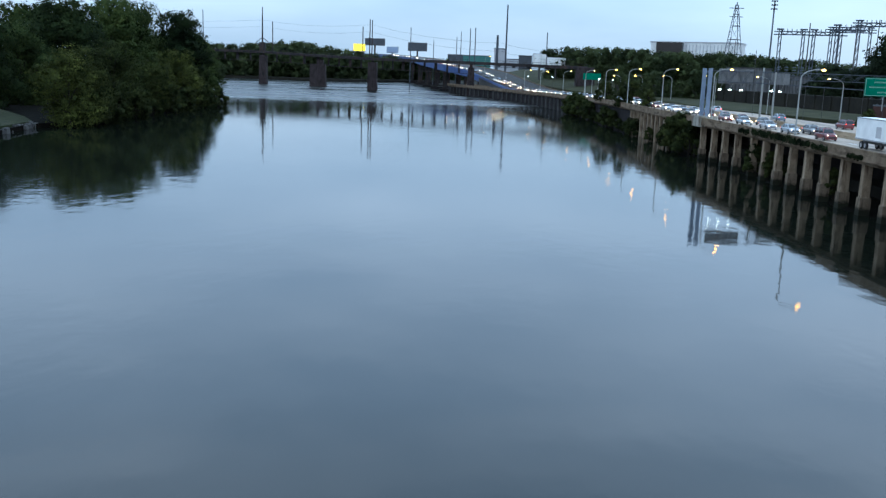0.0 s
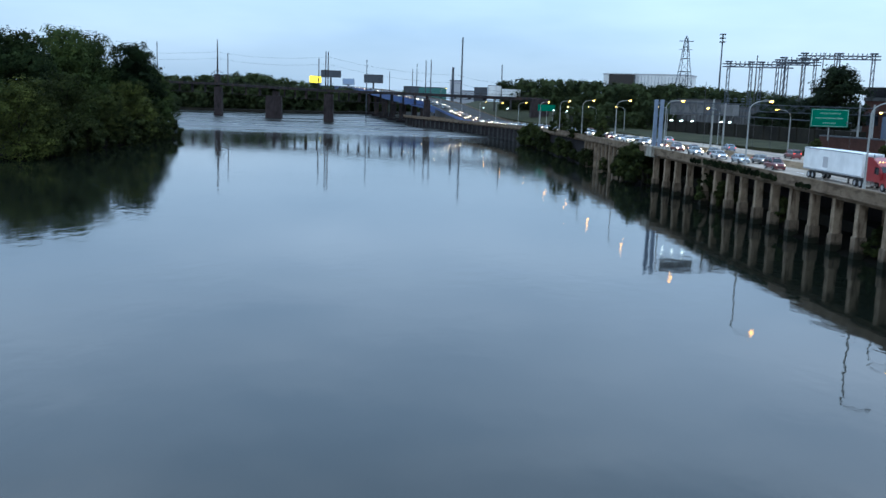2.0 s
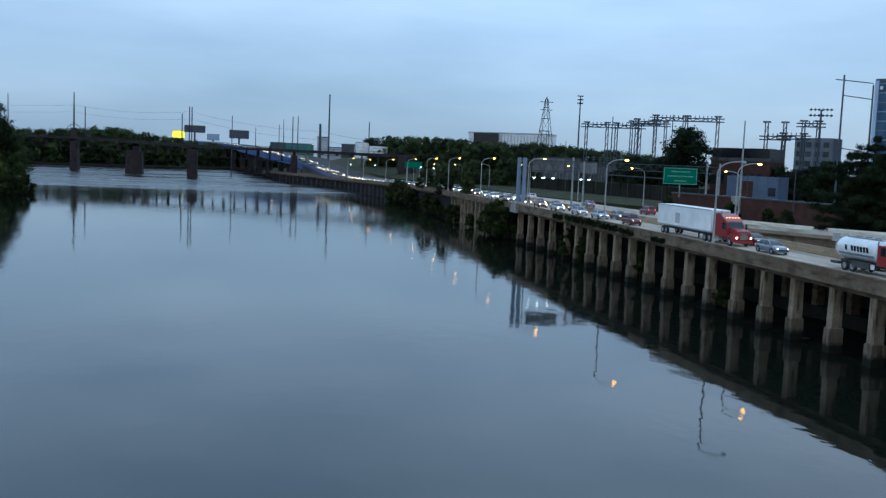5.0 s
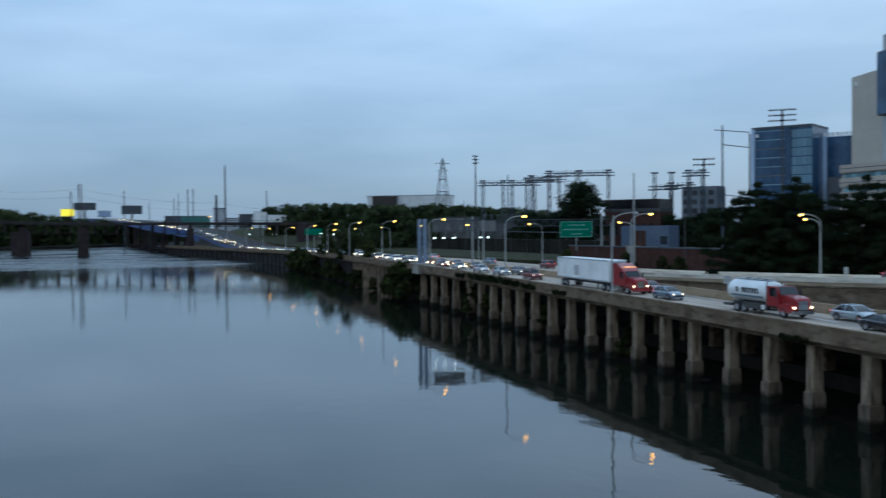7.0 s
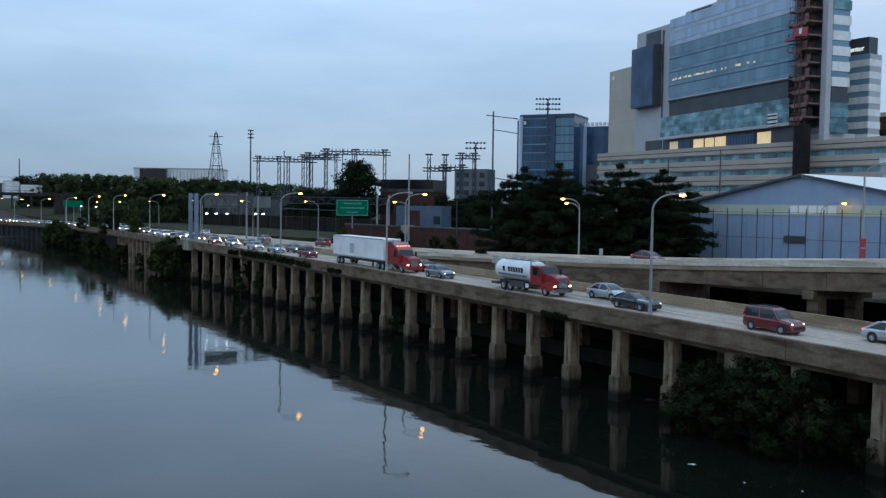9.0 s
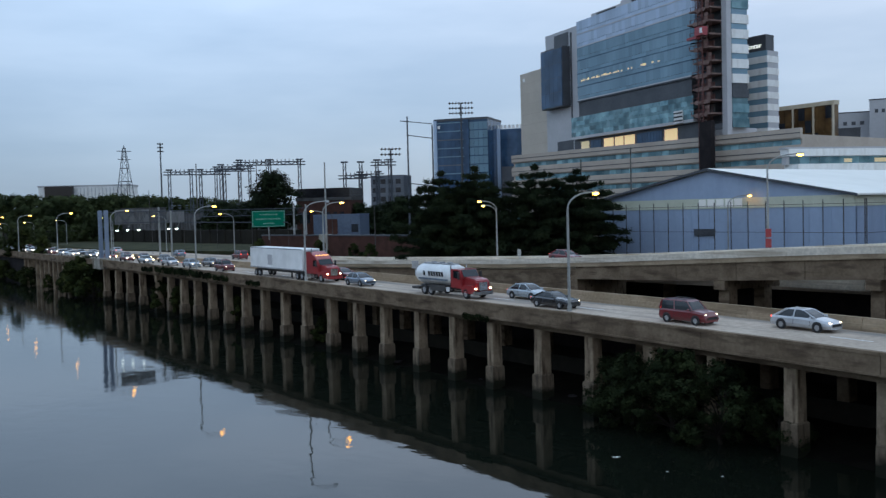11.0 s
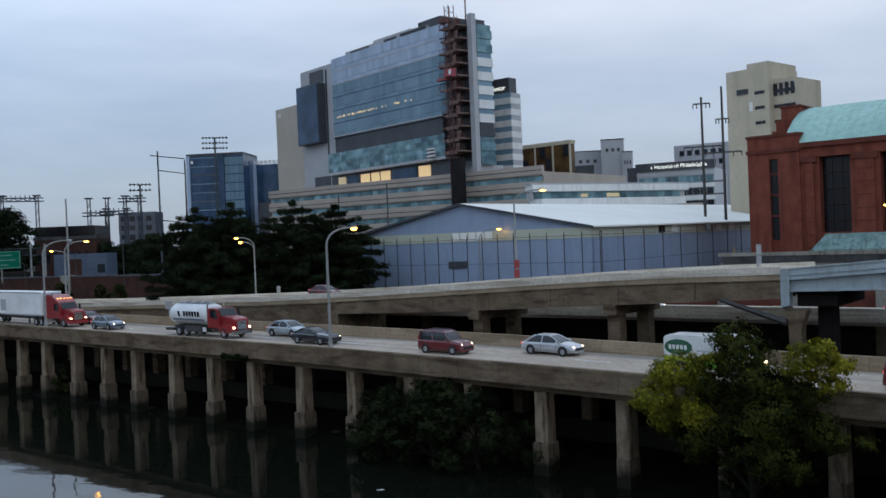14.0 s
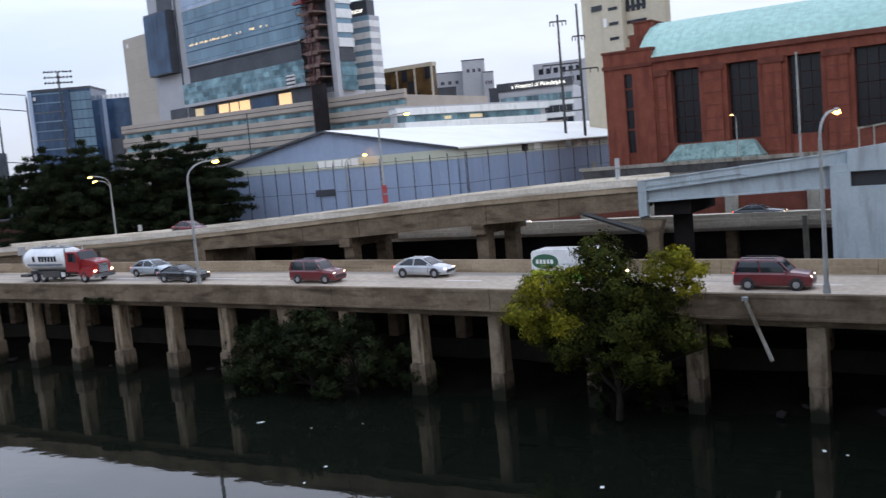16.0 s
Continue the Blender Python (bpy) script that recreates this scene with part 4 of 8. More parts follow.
lbox("hoist_cage", tower, M_HOISTRED, TL + 8.0, -5.0, 56.9, TL + 10.6, -3.1, 59.0, "red hoist cage")
lbox("hoist_ramp", tower, M_HOISTRED, TL + 4.2, -4.4, 56.4, TL + 8.0, -3.2, 57.0)
lbox("cage_plate", tower, M_WHITE, TL + 10.0, -5.08, 57.3, TL + 10.9, -4.98, 58.6)
for i in range(7):
    lbox("scaffold_tube", tower, M_RUST, TL + 3.6 + i * 0.95, -0.95, 36, TL + 3.68 + i * 0.95, -0.87, 73.2)
lbox("hoist_cage", tower, M_RUST, TL + 6.0, -4.4, 71.2, TL + 8.4, -3.1, 72.6, "red hoist head")
lbox("hoist_tarpaulin", tower, M_PIER, TL + 8.6, -4.4, 5, TL + 13.0, -3.2, 35.5, "dark sheeted hoist base")
lbox("striped_panel", tower, M_WHITE, TL - 4.5, -1.9, 36.4, TL - 1.0, -1.6, 39.6)
for i in range(3):
    lbox("panel_stripe", tower, M_BLACK, TL - 4.5, -1.98, 36.8 + i, TL - 1.0, -1.91, 37.2 + i)
lbox("lightning_mast", tower, M_RUST, TL + 6.9, 4.0, 72.7, TL + 7.15, 4.25, 79.0)
# white wing behind the fin
for i in range(10):
    z = 34 + i * 3.7
    lbox("wing_band", tower, M_DARKPAN if i == 2 else M_GLASS_TEAL if i in (0, 1, 8, 9) else M_WHITE, TL + 9.0, 3.1, z, TL + 12.4, 8.4, z + 2.25)
    bm = bmesh.new()
    box(bm, TL + 9.0, 3.2, z + 2.25, TL + 12.1, 8.2, z + 3.7)
    part("wing_window", bm, M_DARKPAN if i == 2 else M_GLASS_TEAL if i < 2 or i > 7 else M_GLASS_BLUE, tower)
lbox("wing_core", tower, M_GREYPAN, TL + 2, 4, 5, TL + 11, 12, 34)

# second white slab block behind
block, BW = aligned("hospital_block", "white banded hospital block with dark top", "building", *polar(53.45, 268), *polar(55.25, 262))
lbox("block_body", block, M_GREYPAN, 0, 0.4, 5, BW, 5, 55.5)
for i in range(8):
    z = 30 + i * 3.2
    lbox("floor_band", block, M_WHITE, -0.1, 0, z, BW + 0.1, 5.1, z + 1.75)
    lbox("window_band", block, M_GLASS_BLUE, 0.1, 0.15, z + 1.75, BW - 0.1, 0.42, z + 3.2)
lbox("dark_top", block, M_DARKPAN, -0.5, 1.0, 55.5, BW - 1.0, 4.6, 60.0)
sign_curve = bpy.data.curves.new("sign_text", 'FONT')
sign_curve.body, sign_curve.size, sign_curve.extrude = "enter", 1.9, 0.06
sign_ob = new("sign_text", sign_curve)
sign_ob.parent = block
sign_ob.matrix_local = pose(3.9, 0.7, 56.6, 90, 0, 0)
sign_curve.materials.append(M_SIGNWHITE)

# stepped podium in tan stone bands
pod, PW = aligned("hospital_podium", "tan stone hospital podium with ribbon windows", "building", 192.0, 222.0, 192.4, 125.0)
lbox("podium_body", pod, M_PODIUM, -6, 1.0, 3, PW, 44, 30.6)
for i in range(6):
    z = 7.2 + i * 4.15
    lbox("stone_band", pod, M_PODIUM, -6, 0, z + 1.9, PW + 0.1, 1.1, z + 4.13)
    pane_rows("ribbon_window", pod, M_GLASS_TEAL, -5, PW - 0.2, 0.8, z + 0.3, z + 1.6, 2.4)
    lbox("stone_band", pod, M_PODIUM, -6, 0.3, z - 0.05, PW, 1.05, z + 0.28)
    lbox("stone_band", pod, M_PODIUM, -6, 0.3, z + 1.62, PW, 1.05, z + 1.88)
    lbox("shadow_gap", pod, M_DARKPAN, -6, -0.06, z + 2.9, PW + 0.1, 0.02, z + 3.1)
pane_rows("lit_window", pod, M_LITDIM, 60, 62.4, 0.72, 11.4, 13.2, 1.2)

# white low block with two long tiers
low, LW = aligned("clinic_wing", "long low white clinic wing in two tiers", "building", 180.0, 119.0, 226.0, 101.0)
lbox("lower_tier", low, M_WHITE, 2.5, 0, 5, LW - 5, 4, 21.4)
lbox("upper_tier", low, M_WHITE, 0, 0.8, 25.0, LW, 4, 26.6)
lbox("tier_recess", low, M_GREYPAN, 0.3, 2.2, 23.2, LW - 0.3, 3.9, 25.0)
pane_rows("window_band", low, M_GLASS_TEAL, 1.0, LW - 2, 2.2, 23.3, 24.9, 2.6)
lbox("middle_tier", low, M_WHITE, 1, -1.0, 21.4, LW - 3, 4, 23.2)
pane_rows("window_band", low, M_GLASS_DARK, 5, LW - 8, 0.12, 18.3, 20.9, 2.6)
pane_rows("window_band", low, M_GLASS_DARK, 5, LW - 8, 0.12, 14.2, 15.6, 2.6)
lbox("lit_window", low, M_LITDIM, 23, 1.95, 23.6, 27, 2.05, 24.5)
lbox("lit_window", low, M_LITDIM, 15, 1.95, 23.6, 17, 2.05, 24.4)
lbox("roof_edge", low, M_GREYPAN, -0.3, 1.2, 26.6, LW + 0.3, 4.1, 27.0)
lbox("brown_porch", low, M_PODIUM, LW - 5, 1.0, 17.5, LW + 5, 8, 21.5)

# bronze-glazed block
bron, RW = aligned("bronze_glass_block", "bronze glass block with concrete frame", "building", *polar(55.4, 305), *polar(58.8, 292))
lbox("block_body", bron, M_BRONZE, 0, 0.4, 5, RW, 2.4, 43.0)
lbox("roof_edge", bron, M_BUFF, -0.2, 0, 43.0, RW + 0.2, 2.5, 44.2)
for u in (0, RW * 0.36, RW * 0.68, RW - 0.5):
    lbox("frame_post", bron, M_BUFF, u, -0.1, 22, u + 0.5, 0.5, 43.0)
for i in range(5):
    for j in range(9):
        lbox("bronze_pane", bron, M_BRONZE if (i + j) % 4 else M_GLASS_DARK, 0.7 + j * (RW - 1.2) / 9, 0.2, 24 + i * 3.8, 0.5 + (j + 1) * (RW - 1.2) / 9, 0.42, 27.6 + i * 3.8)
lbox("pale_bay", bron, M_GLASS_TEAL, -1.8, -0.3, 24, 0.0, 0.6, 42)
lbox("lit_window", bron, M_LITDIM, RW * 0.70, -0.02, 26.0, RW * 0.95, 0.15, 26.5)
lbox("lit_window", bron, M_LIT, RW * 0.72, -0.02, 23.6, RW * 0.84, 0.15, 24.0)

# pale service blocks farther back
for (az0, az1, d, z, m, nm, lab) in ((58.95, 60.7, 372, 47.0, M_GREYPAN, "service_block", "grey rooftop service block of the hospital"), (60.66, 62.05, 362, 50.2, M_GREYPAN, "service_block", "tall pale grey service block"), (61.9, 62.55, 360, 45.0, M_GREYPAN, "service_block", "low pale grey side block"),
                                   (58.3, 60.2, 320, 37.5, M_DARKPAN, "service_block", "dark metal service block"), (62.2, 64.1, 318, 35.6, M_DARKPAN, "service_block", "dark flat-roofed service block")):
    e, w = aligned(nm, lab, "building", *polar(az0, d), *polar(az1, d))
    lbox("block_body", e, m, 0, 0, 5, w, 14, z)
    lbox("roof_edge", e, M_DARKPAN, -0.1, -0.1, z, w + 0.1, 14.1, z + 0.4)
    for i in range(3):
        lbox("vent", e, M_DARKPAN, w * (0.2 + 0.25 * i), -0.15, z - 4.5, w * (0.32 + 0.25 * i), 0.0, z - 3.2)

# hospital front with long sign and upper block
hos, HW = aligned("hospital_annex", "grey hospital annex with long lit sign", "building", *polar(62.75, 302), *polar(67.3, 296))
lbox("front_body", hos, M_GREYPAN, 0, 0.5, 5, HW, 18, 33.4)
lbox("sign_fascia", hos, M_DARKPAN, -0.4, 0, 33.4, HW, 2, 36.0)
for i in range(4):
    pane_rows("window_band", hos, M_GLASS_TEAL if i == 3 else M_GLASS_DARK, 0.5, HW - 0.5, 0.55, 17.5 + i * 3.9, 19.6 + i * 3.9, 2.2)
    lbox("floor_band", hos, M_WHITE if i < 3 else M_GREYPAN, 0, 0.3, 19.8 + i * 3.9, HW, 0.6, 21.2 + i * 3.9)
cv = bpy.data.curves.new("sign_text", 'FONT')
cv.body, cv.size, cv.extrude = "s Hospital of Philadelphia", 1.75, 0.05
ob = new("sign_text", cv)
ob.parent = hos
ob.matrix_local = pose(4.6, -0.12, 34.1, 90, 0, 0)
cv.materials.append(M_SIGNWHITE)
up, UW = aligned("ward_block", "pale grey ward block with windows", "building", *polar(65.0, 342), *polar(68.2, 336))
lbox("block_body", up, M_GREYPAN, 0, 0, 5, UW, 16, 44.6)
for i in range(3):
    for j in range(6):
        lbox("window_pane", up, M_GLASS_DARK, 2 + j * (UW - 3) / 6, -0.12, 33.5 + i * 3.6, 2 + (j + 0.62) * (UW - 3) / 6, 0.02, 35.4 + i * 3.6)

# buff hotel-like tower
buff, FW = aligned("buff_tower", "buff precast tower with dark slot windows", "building", *polar(68.15, 222), *polar(70.35, 217))
lbox("front_wall", buff, M_BUFF, 0, 0, 5, FW, 14, 50.2)
lbox("lift_head", buff, M_BUFF, FW * 0.56, -0.3, 5, FW + 0.8, 12, 51.2)
lbox("side_wing", buff, M_BUFF, FW, 1.8, 5, FW + 5.6, 14, 47.2)
for i in range(10):
    z = 14 + i * 3.35
    lbox("slot_window", buff, M_GLASS_DARK, FW * 0.74, -0.42, z, FW * 0.98, -0.28, z + 0.7)
    lbox("slot_window", buff, M_GLASS_DARK, FW + 0.9, 1.66, z, FW + 5.9, 1.82, z + 0.7)
for i in range(4):
    lbox("top_window", buff, M_GLASS_DARK, FW + 0.9 + i * 1.35, 1.62, 43.5, FW + 1.75 + i * 1.35, 1.82, 46.2)
lbox("slot_window", buff, M_GLASS_DARK, FW + 0.1, 1.4, 14, FW + 0.6, 1.84, 46.5)
for i in range(7):
    lbox("sign_letter_bar", buff, M_DARKPAN, FW * (0.28 + 0.045 * i), -0.32, 44.6, FW * (0.31 + 0.045 * i), -0.02, 45.8)
lbox("crest", buff, M_WHITE, FW * 0.6, -0.5, 40.6, FW * 0.68, -0.28, 42.6)

# red brick hall with green copper roof
hall = thing("brick_hall", "large red brick hall with curved green copper roof", "building", (150.0, 57.0, 0), -90)
HL = 95.0
lbox("base_wall", hall, M_BRICK, 0, 0.6, 5, HL, 42, 13.4)
lbox("hall_core", hall, M_BRICKDK, 0.6, 2.2, 13.4, HL, 40, 25.4)
lbox("corner_pavilion", hall, M_BRICK, 0, 0, 5, 3.5, 14, 29.2)
lbox("corner_pavilion", hall, M_BRICK, 4.9, 0, 5, 8.4, 14, 29.2)
lbox("corner_pavilion_head", hall, M_BRICK, 3.4, 0.02, 25.6, 5.0, 14, 29.2)
lbox("corner_pavilion_back", hall, M_BRICK, 3.4, 0.9, 5, 5.0, 14, 26)
lbox("slit_window", hall, M_GLASS_BLACK, 3.55, 0.55, 12.5, 4.85, 0.92, 25.5)
for z in (16.2, 19.6, 23.0):
    lbox("slit_bar", hall, M_BRICKDK, 3.5, 0.4, z, 4.9, 0.7, z + 0.35)
lbox("pavilion_cornice", hall, M_BRICKDK, -0.2, -0.25, 26.6, 8.6, 0.1, 27.2)
lbox("pavilion_coping", hall, M_BRICKDK, -0.2, -0.2, 29.2, 8.6, 14.2, 29.6)
lbox("gable_parapet", hall, M_BRICK, 2.6, 9.2, 28.9, 5.8, 24, 34.8)
lbox("gable_step", hall, M_BRICK, 1.6, 9.4, 28.9, 2.7, 24, 32.8)
lbox("gable_step", hall, M_BRICK, 0.8, 9.6, 28.9, 1.7, 24, 31.0)
lbox("gable_coping", hall, M_BRICKDK, 2.4, 9.0, 34.8, 6.0, 24.2, 35.1)
bays = [(11.3, 15.9), (20.3, 25.1), (29.5, 34.3), (38.9, 43.7), (48.1, 52.9), (57.3, 62.1)]
prev = 8.4
for a, b in bays:
    lbox("brick_pier", hall, M_BRICK, prev, 0.25, 5, a, 3.0, 26.0)
    lbox("pier_strip", hall, M_BRICK, prev + 0.8, -0.1, 5, a - 0.8, 0.3, 24.6)
    lbox("pier_capital", hall, M_BRICKDK, prev + 0.3, -0.25, 24.6, a - 0.3, 0.3, 25.6)
    for k in range(8):
        lbox("pier_course", hall, M_BRICKDK, prev + 0.8, -0.14, 9 + k * 2.0, a - 0.8, -0.08, 9.18 + k * 2.0)
    for i in range(3):
        for j in range(5):
            lbox("hall_pane", hall, M_GLASS_BLACK, a + 0.05 + i * (b - a) / 3, 2.0, 12.6 + j * 2.56, a - 0.05 + (i + 1) * (b - a) / 3, 2.15, 15.06 + j * 2.56)
    prev = b
lbox("brick_pier", hall, M_BRICK, prev, 0.25, 5, HL, 3.0, 26.0)
lbox("brick_frieze", hall, M_BRICK, 8.4, 0.1, 25.4, HL, 3.2, 27.3)
lbox("eave_cornice", hall, M_BRICKDK, 8.3, -0.35, 27.0, HL, 3.2, 27.8)
bm = bmesh.new()
prof = [(0.0, 27.8), (0.8, 28.6), (2.6, 30.2), (5.2, 32.0), (8.8, 33.7), (12.8, 34.7), (18, 35.1), (26, 34.2), (36, 31.8), (42, 27.8)]
U = steps(5.8, HL, 1.3)
grid = [[bm.verts.new((u, v, z)) for v, z in prof] for u in U]
for r, s in zip(grid, grid[1:]):
    for i in range(len(prof) - 1):
        bm.faces.new((r[i], s[i], s[i + 1], r[i + 1]))
bm.faces.new([r for r in grid[0]])
bm.faces.new([r for r in grid[-1]][::-1])
part("copper_roof", bm, M_COPPER, hall, "curved green copper roof", True)
for u in U[1:-1]:
    bm = bmesh.new()
    for (v0, z0), (v1, z1) in zip(prof[:6], prof[1:7]):
        prism(bm, [(u - 0.03, v0), (u + 0.03, v0), (u + 0.03, v1), (u - 0.03, v1)], [z0, z0, z1, z1], [z0 + 0.05, z0 + 0.05, z1 + 0.05, z1 + 0.05])
    part("roof_seam", bm, M_COPPER, hall)
bm = bmesh.new()
prism(bm, [(10.8, -4.2), (26.1, -4.2), (26.1, 0.2), (10.8, 0.2)], 10.5, 10.85)
v = box(bm, 11.0, -4.0, 10.85, 25.9, 0.0, 13.2)
for q in v[4:]:
    q.co.x += 1.6 if q.co.x < 15 else -1.6
    q.co.y += 2.2 if q.co.y < -2 else 0
part("entrance_canopy", bm, M_COPPERDK, hall, "streaked green copper canopy")
lbox("canopy_wall", hall, M_BRICKDK, 11.6, -3.4, 5, 25.4, 0, 10.5)

# blue-grey sports shed with white roof
shed = thing("sports_shed", "blue-grey metal shed with cream band, white roof", "building", (120.0, 69.6, 0), 90)
SW, SD, SE, SR = 48.8, 190.0, 15.8, 20.2
bm = bmesh.new()
prism(bm, [(0, 0), (SW, 0), (SW, -0.5), (0, -0.5)][::-1], 4, 14.2)
part("front_wall", bm, M_SHED, shed)
n = 14
for i in range(n):
    lbox("wall_rib", shed, M_SHED, i * SW / n, 0.0, 4, i * SW / n + 0.14, 0.07, 14.2)
lbox("cream_band", shed, M_CREAM, 0, -0.5, 14.2, SW, 0.10, SE)
bm = bmesh.new()
g = [bm.verts.new(p) for p in ((0, 0, SE), (SW, 0, SE), (SW / 2, 0, SR), (0, -0.5, SE), (SW, -0.5, SE), (SW / 2, -0.5, SR))]
for f in ((0, 1, 2), (5, 4, 3), (0, 3, 4, 1), (1, 4, 5, 2), (2, 5, 3, 0)):
    bm.faces.new([g[i] for i in f])
part("gable_wall", bm, M_SHED, shed)
for sgn in (0, 1):
    bm = bmesh.new()
    a = -0.8 if sgn == 0 else SW + 0.8
    za = SE - 0.12
    q = [bm.verts.new(p) for p in ((a, 0.7, za), (SW / 2, 0.7, SR + 0.15), (SW / 2, -SD, SR + 0.15), (a, -SD, za))]
    bm.faces.new(q)
    ext = bmesh.ops.extrude_face_region(bm, geom=bm.faces[:])
    bmesh.ops.translate(bm, verts=[v for v in ext["geom"] if isinstance(v, bmesh.types.BMVert)], vec=(0, 0, 0.25))
    part("roof_slope", bm, M_SHEDROOF, shed)
    bm = bmesh.new()
    q = [(a, 0.72, za - 0.1), (SW / 2, 0.72, SR + 0.05), (SW / 2, 0.72, SR + 0.42), (a, 0.72, za + 0.28)]
    lo = [bm.verts.new(p) for p in q]
    hi = [bm.verts.new((x, y + 0.12, z)) for x, y, z in q]
    bm.faces.new(lo)
    bm.faces.new(hi[::-1])
    for i in range(4):
        bm.faces.new((lo[i], lo[(i + 1) % 4], hi[(i + 1) % 4], hi[i]))
    part("gable_trim", bm, M_DARKPAN, shed)
for i in range(5):
    lbox("gable_window", shed, M_SHEDROOF, 18.2 + i * 1.7, 0.0, 14.45, 19.6 + i * 1.7, 0.16, 15.7)
lbox("side_wall", shed, M_SHED, 0, -SD, 4, 0.5, -0.02, 14.2)
lbox("side_cream_band", shed, M_CREAM, -0.1, -SD, 14.2, 0.5, -0.02, SE)
for v in (-22, -27, -41, -46, -52):
    lbox("side_window", shed, M_GLASS_DARK if v in (-22, -41) else M_SHEDROOF, -0.2, v - 2.2, 14.4, -0.09, v, 15.6)
for i in range(24):
    lbox("wall_rib", shed, M_SHED, -0.08, -SD * i / 24 - 0.14, 4, 0.0, -SD * i / 24, 14.2)
lbox("wall_sign", shed, M_DARKPAN, 23.4, 0.05, 9.9, 27.4, 0.22, 11.0, "dark grey sign panel")

# twin glass office towers
off, OW = aligned("office_tower", "blue glass office tower with fins", "building", *polar(35.37, 418), *polar(38.65, 410))
lbox("tower_core", off, M_GLASS_NAVY, 0, 0.5, 5, OW, 22, 55.2)
for i in range(12):
    z = 9 + i * 3.8
    pane_rows("window_band", off, M_GLASS_NAVY, 0.3, OW * 0.62, 0.5, z, z + 3.2, 1.9)
    pane_rows("window_band", off, M_GLASS_BLUE, OW * 0.66, OW, 0.5, z, z + 3.4, 2.0)
    lbox("floor_edge", off, M_GLASS_BLUE if i % 3 else M_HAZEGREY, 0.3, 0.30, z + 3.25, OW * 0.56, 0.48, z + 3.75)
lbox("tower_fin", off, M_GLASS_NAVY, OW * 0.56, -0.6, 9, OW * 0.66, 0.5, 55.4)
lbox("tower_edge", off, M_GLASS_SKY, -0.3, -0.4, 9, 1.2, 0.5, 55.4)
lbox("roof_edge", off, M_DARKPAN, -0.3, 0.2, 55.2, OW + 0.1, 22, 56.2)
lbox("round_mark", off, M_WHITE, 1.8, -0.5, 51.8, 2.8, -0.1, 53.2)
of2, O2 = aligned("office_tower", "pale blue glass office tower", "building", *polar(38.78, 425), *polar(40.95, 420))
lbox("tower_core", of2, M_GLASS_NAVY, 5.0, 0.5, 5, O2, 20, 51.5)
lbox("tower_edge", of2, M_GLASS_SKY, 0, 0.2, 5, 5.0, 18, 51.8)
for i in range(11):
    pane_rows("window_band", of2, M_GLASS_NAVY, 5.2, O2, 0.5, 9 + i * 3.8, 12.2 + i * 3.8, 2.0)
for j in range(8):
    lbox("roof_fin", of2, M_WHITE, 1 + j * 1.9, 1, 51.8, 2.2 + j * 1.9, 2, 53.4)
lbox("dark_block", of2, M_DARKPAN, 8, -8, 5, O2 + 3, -1, 34)

# stadium stand with scoreboard, far off
stad, SWD = aligned("stadium_stand", "pale stadium stand above the trees", "building", *polar(12.1, 900), *polar(17.1, 880))
lbox("stand_body", stad, M_WHITE, 0, 0, 6, SWD, 30, 45.0)
lbox("stand_roof", stad, M_GREYPAN, -0.5, -0.5, 45.0, SWD + 0.5, 31, 46.2)
lbox("scoreboard", stad, M_GLASS_BLACK, 7, -6, 34.0, 31, -1, 45.4, "black back of a scoreboard")
for j in range(14):
    lbox("stand_pier", stad, M_GREYPAN, 33 + j * 3.2, -0.6, 34, 33.6 + j * 3.2, 0, 43.5)

# brown brick block, blue cabin, small flats
bb, B1 = aligned("brown_block", "dark brown brick block with pale cornice", "building", *polar(26.75, 302), *polar(30.05, 296))
lbox("block_body", bb, M_BROWNBRICK, 0, 0, 5, B1, 14, 19.2)
lbox("cornice", bb, M_STONEGREY, -0.2, -0.3, 19.2, B1 + 0.2, 14, 20.2)
lbox("attic", bb, M_GLASS_BLACK, 0.2, 0.1, 20.2, B1 - 0.2, 14, 23.2)
for i in range(7):
    lbox("window_pane", bb, M_GLASS_DARK, 1 + i * 2.3, -0.1, 12, 2.2 + i * 2.3, 0.05, 15.5)
cab, C1 = aligned("blue_cabin", "blue-grey metal cabin beside brick wall", "building", *polar(27.75, 236), *polar(30.6, 232))
M_CABIN = surf("dull_blue_siding", (0.065, 0.09, 0.135), (0.09, 0.12, 0.17), 0.2, 0.6, 0.05)
lbox("cabin_body", cab, M_CABIN, 0, 0, 5, C1, 8, 14.8)
lbox("cabin_panel", cab, M_BROWNBRICK, C1 * 0.3, -0.15, 5, C1 * 0.52, 0.02, 13.6)
lbox("cabin_window", cab, M_GLASS_DARK, C1 * 0.82, -0.1, 10.2, C1 * 0.96, 0.03, 12.2)
for k in range(5):
    lbox("cabin_rib", cab, M_CABIN, C1 * k / 5, -0.08, 5, C1 * k / 5 + 0.12, 0.0, 14.8)
fl, F1 = aligned("block_of_flats", "small grey block of flats far off", "building", *polar(31.35, 430), *polar(33.4, 425))
lbox("block_body", fl, M_HAZEGREY, 0, 0, 5, F1, 12, 32)
for i in range(5):
    for j in range(4):
        lbox("window_pane", fl, M_GLASS_DARK, 1 + j * 3.7, -0.1, 12 + i * 4, 3.4 + j * 3.7, 0.05, 14.2 + i * 4)
bw, BWL = aligned("retaining_wall", "low dark red brick retaining wall", "wall", *polar(24.6, 218), *polar(34.5, 176))
tagged(bw, kind="structure")
lbox("wall_face", bw, M_BROWNBRICK, 0, 0, 3, BWL, 0.6, 10.2)
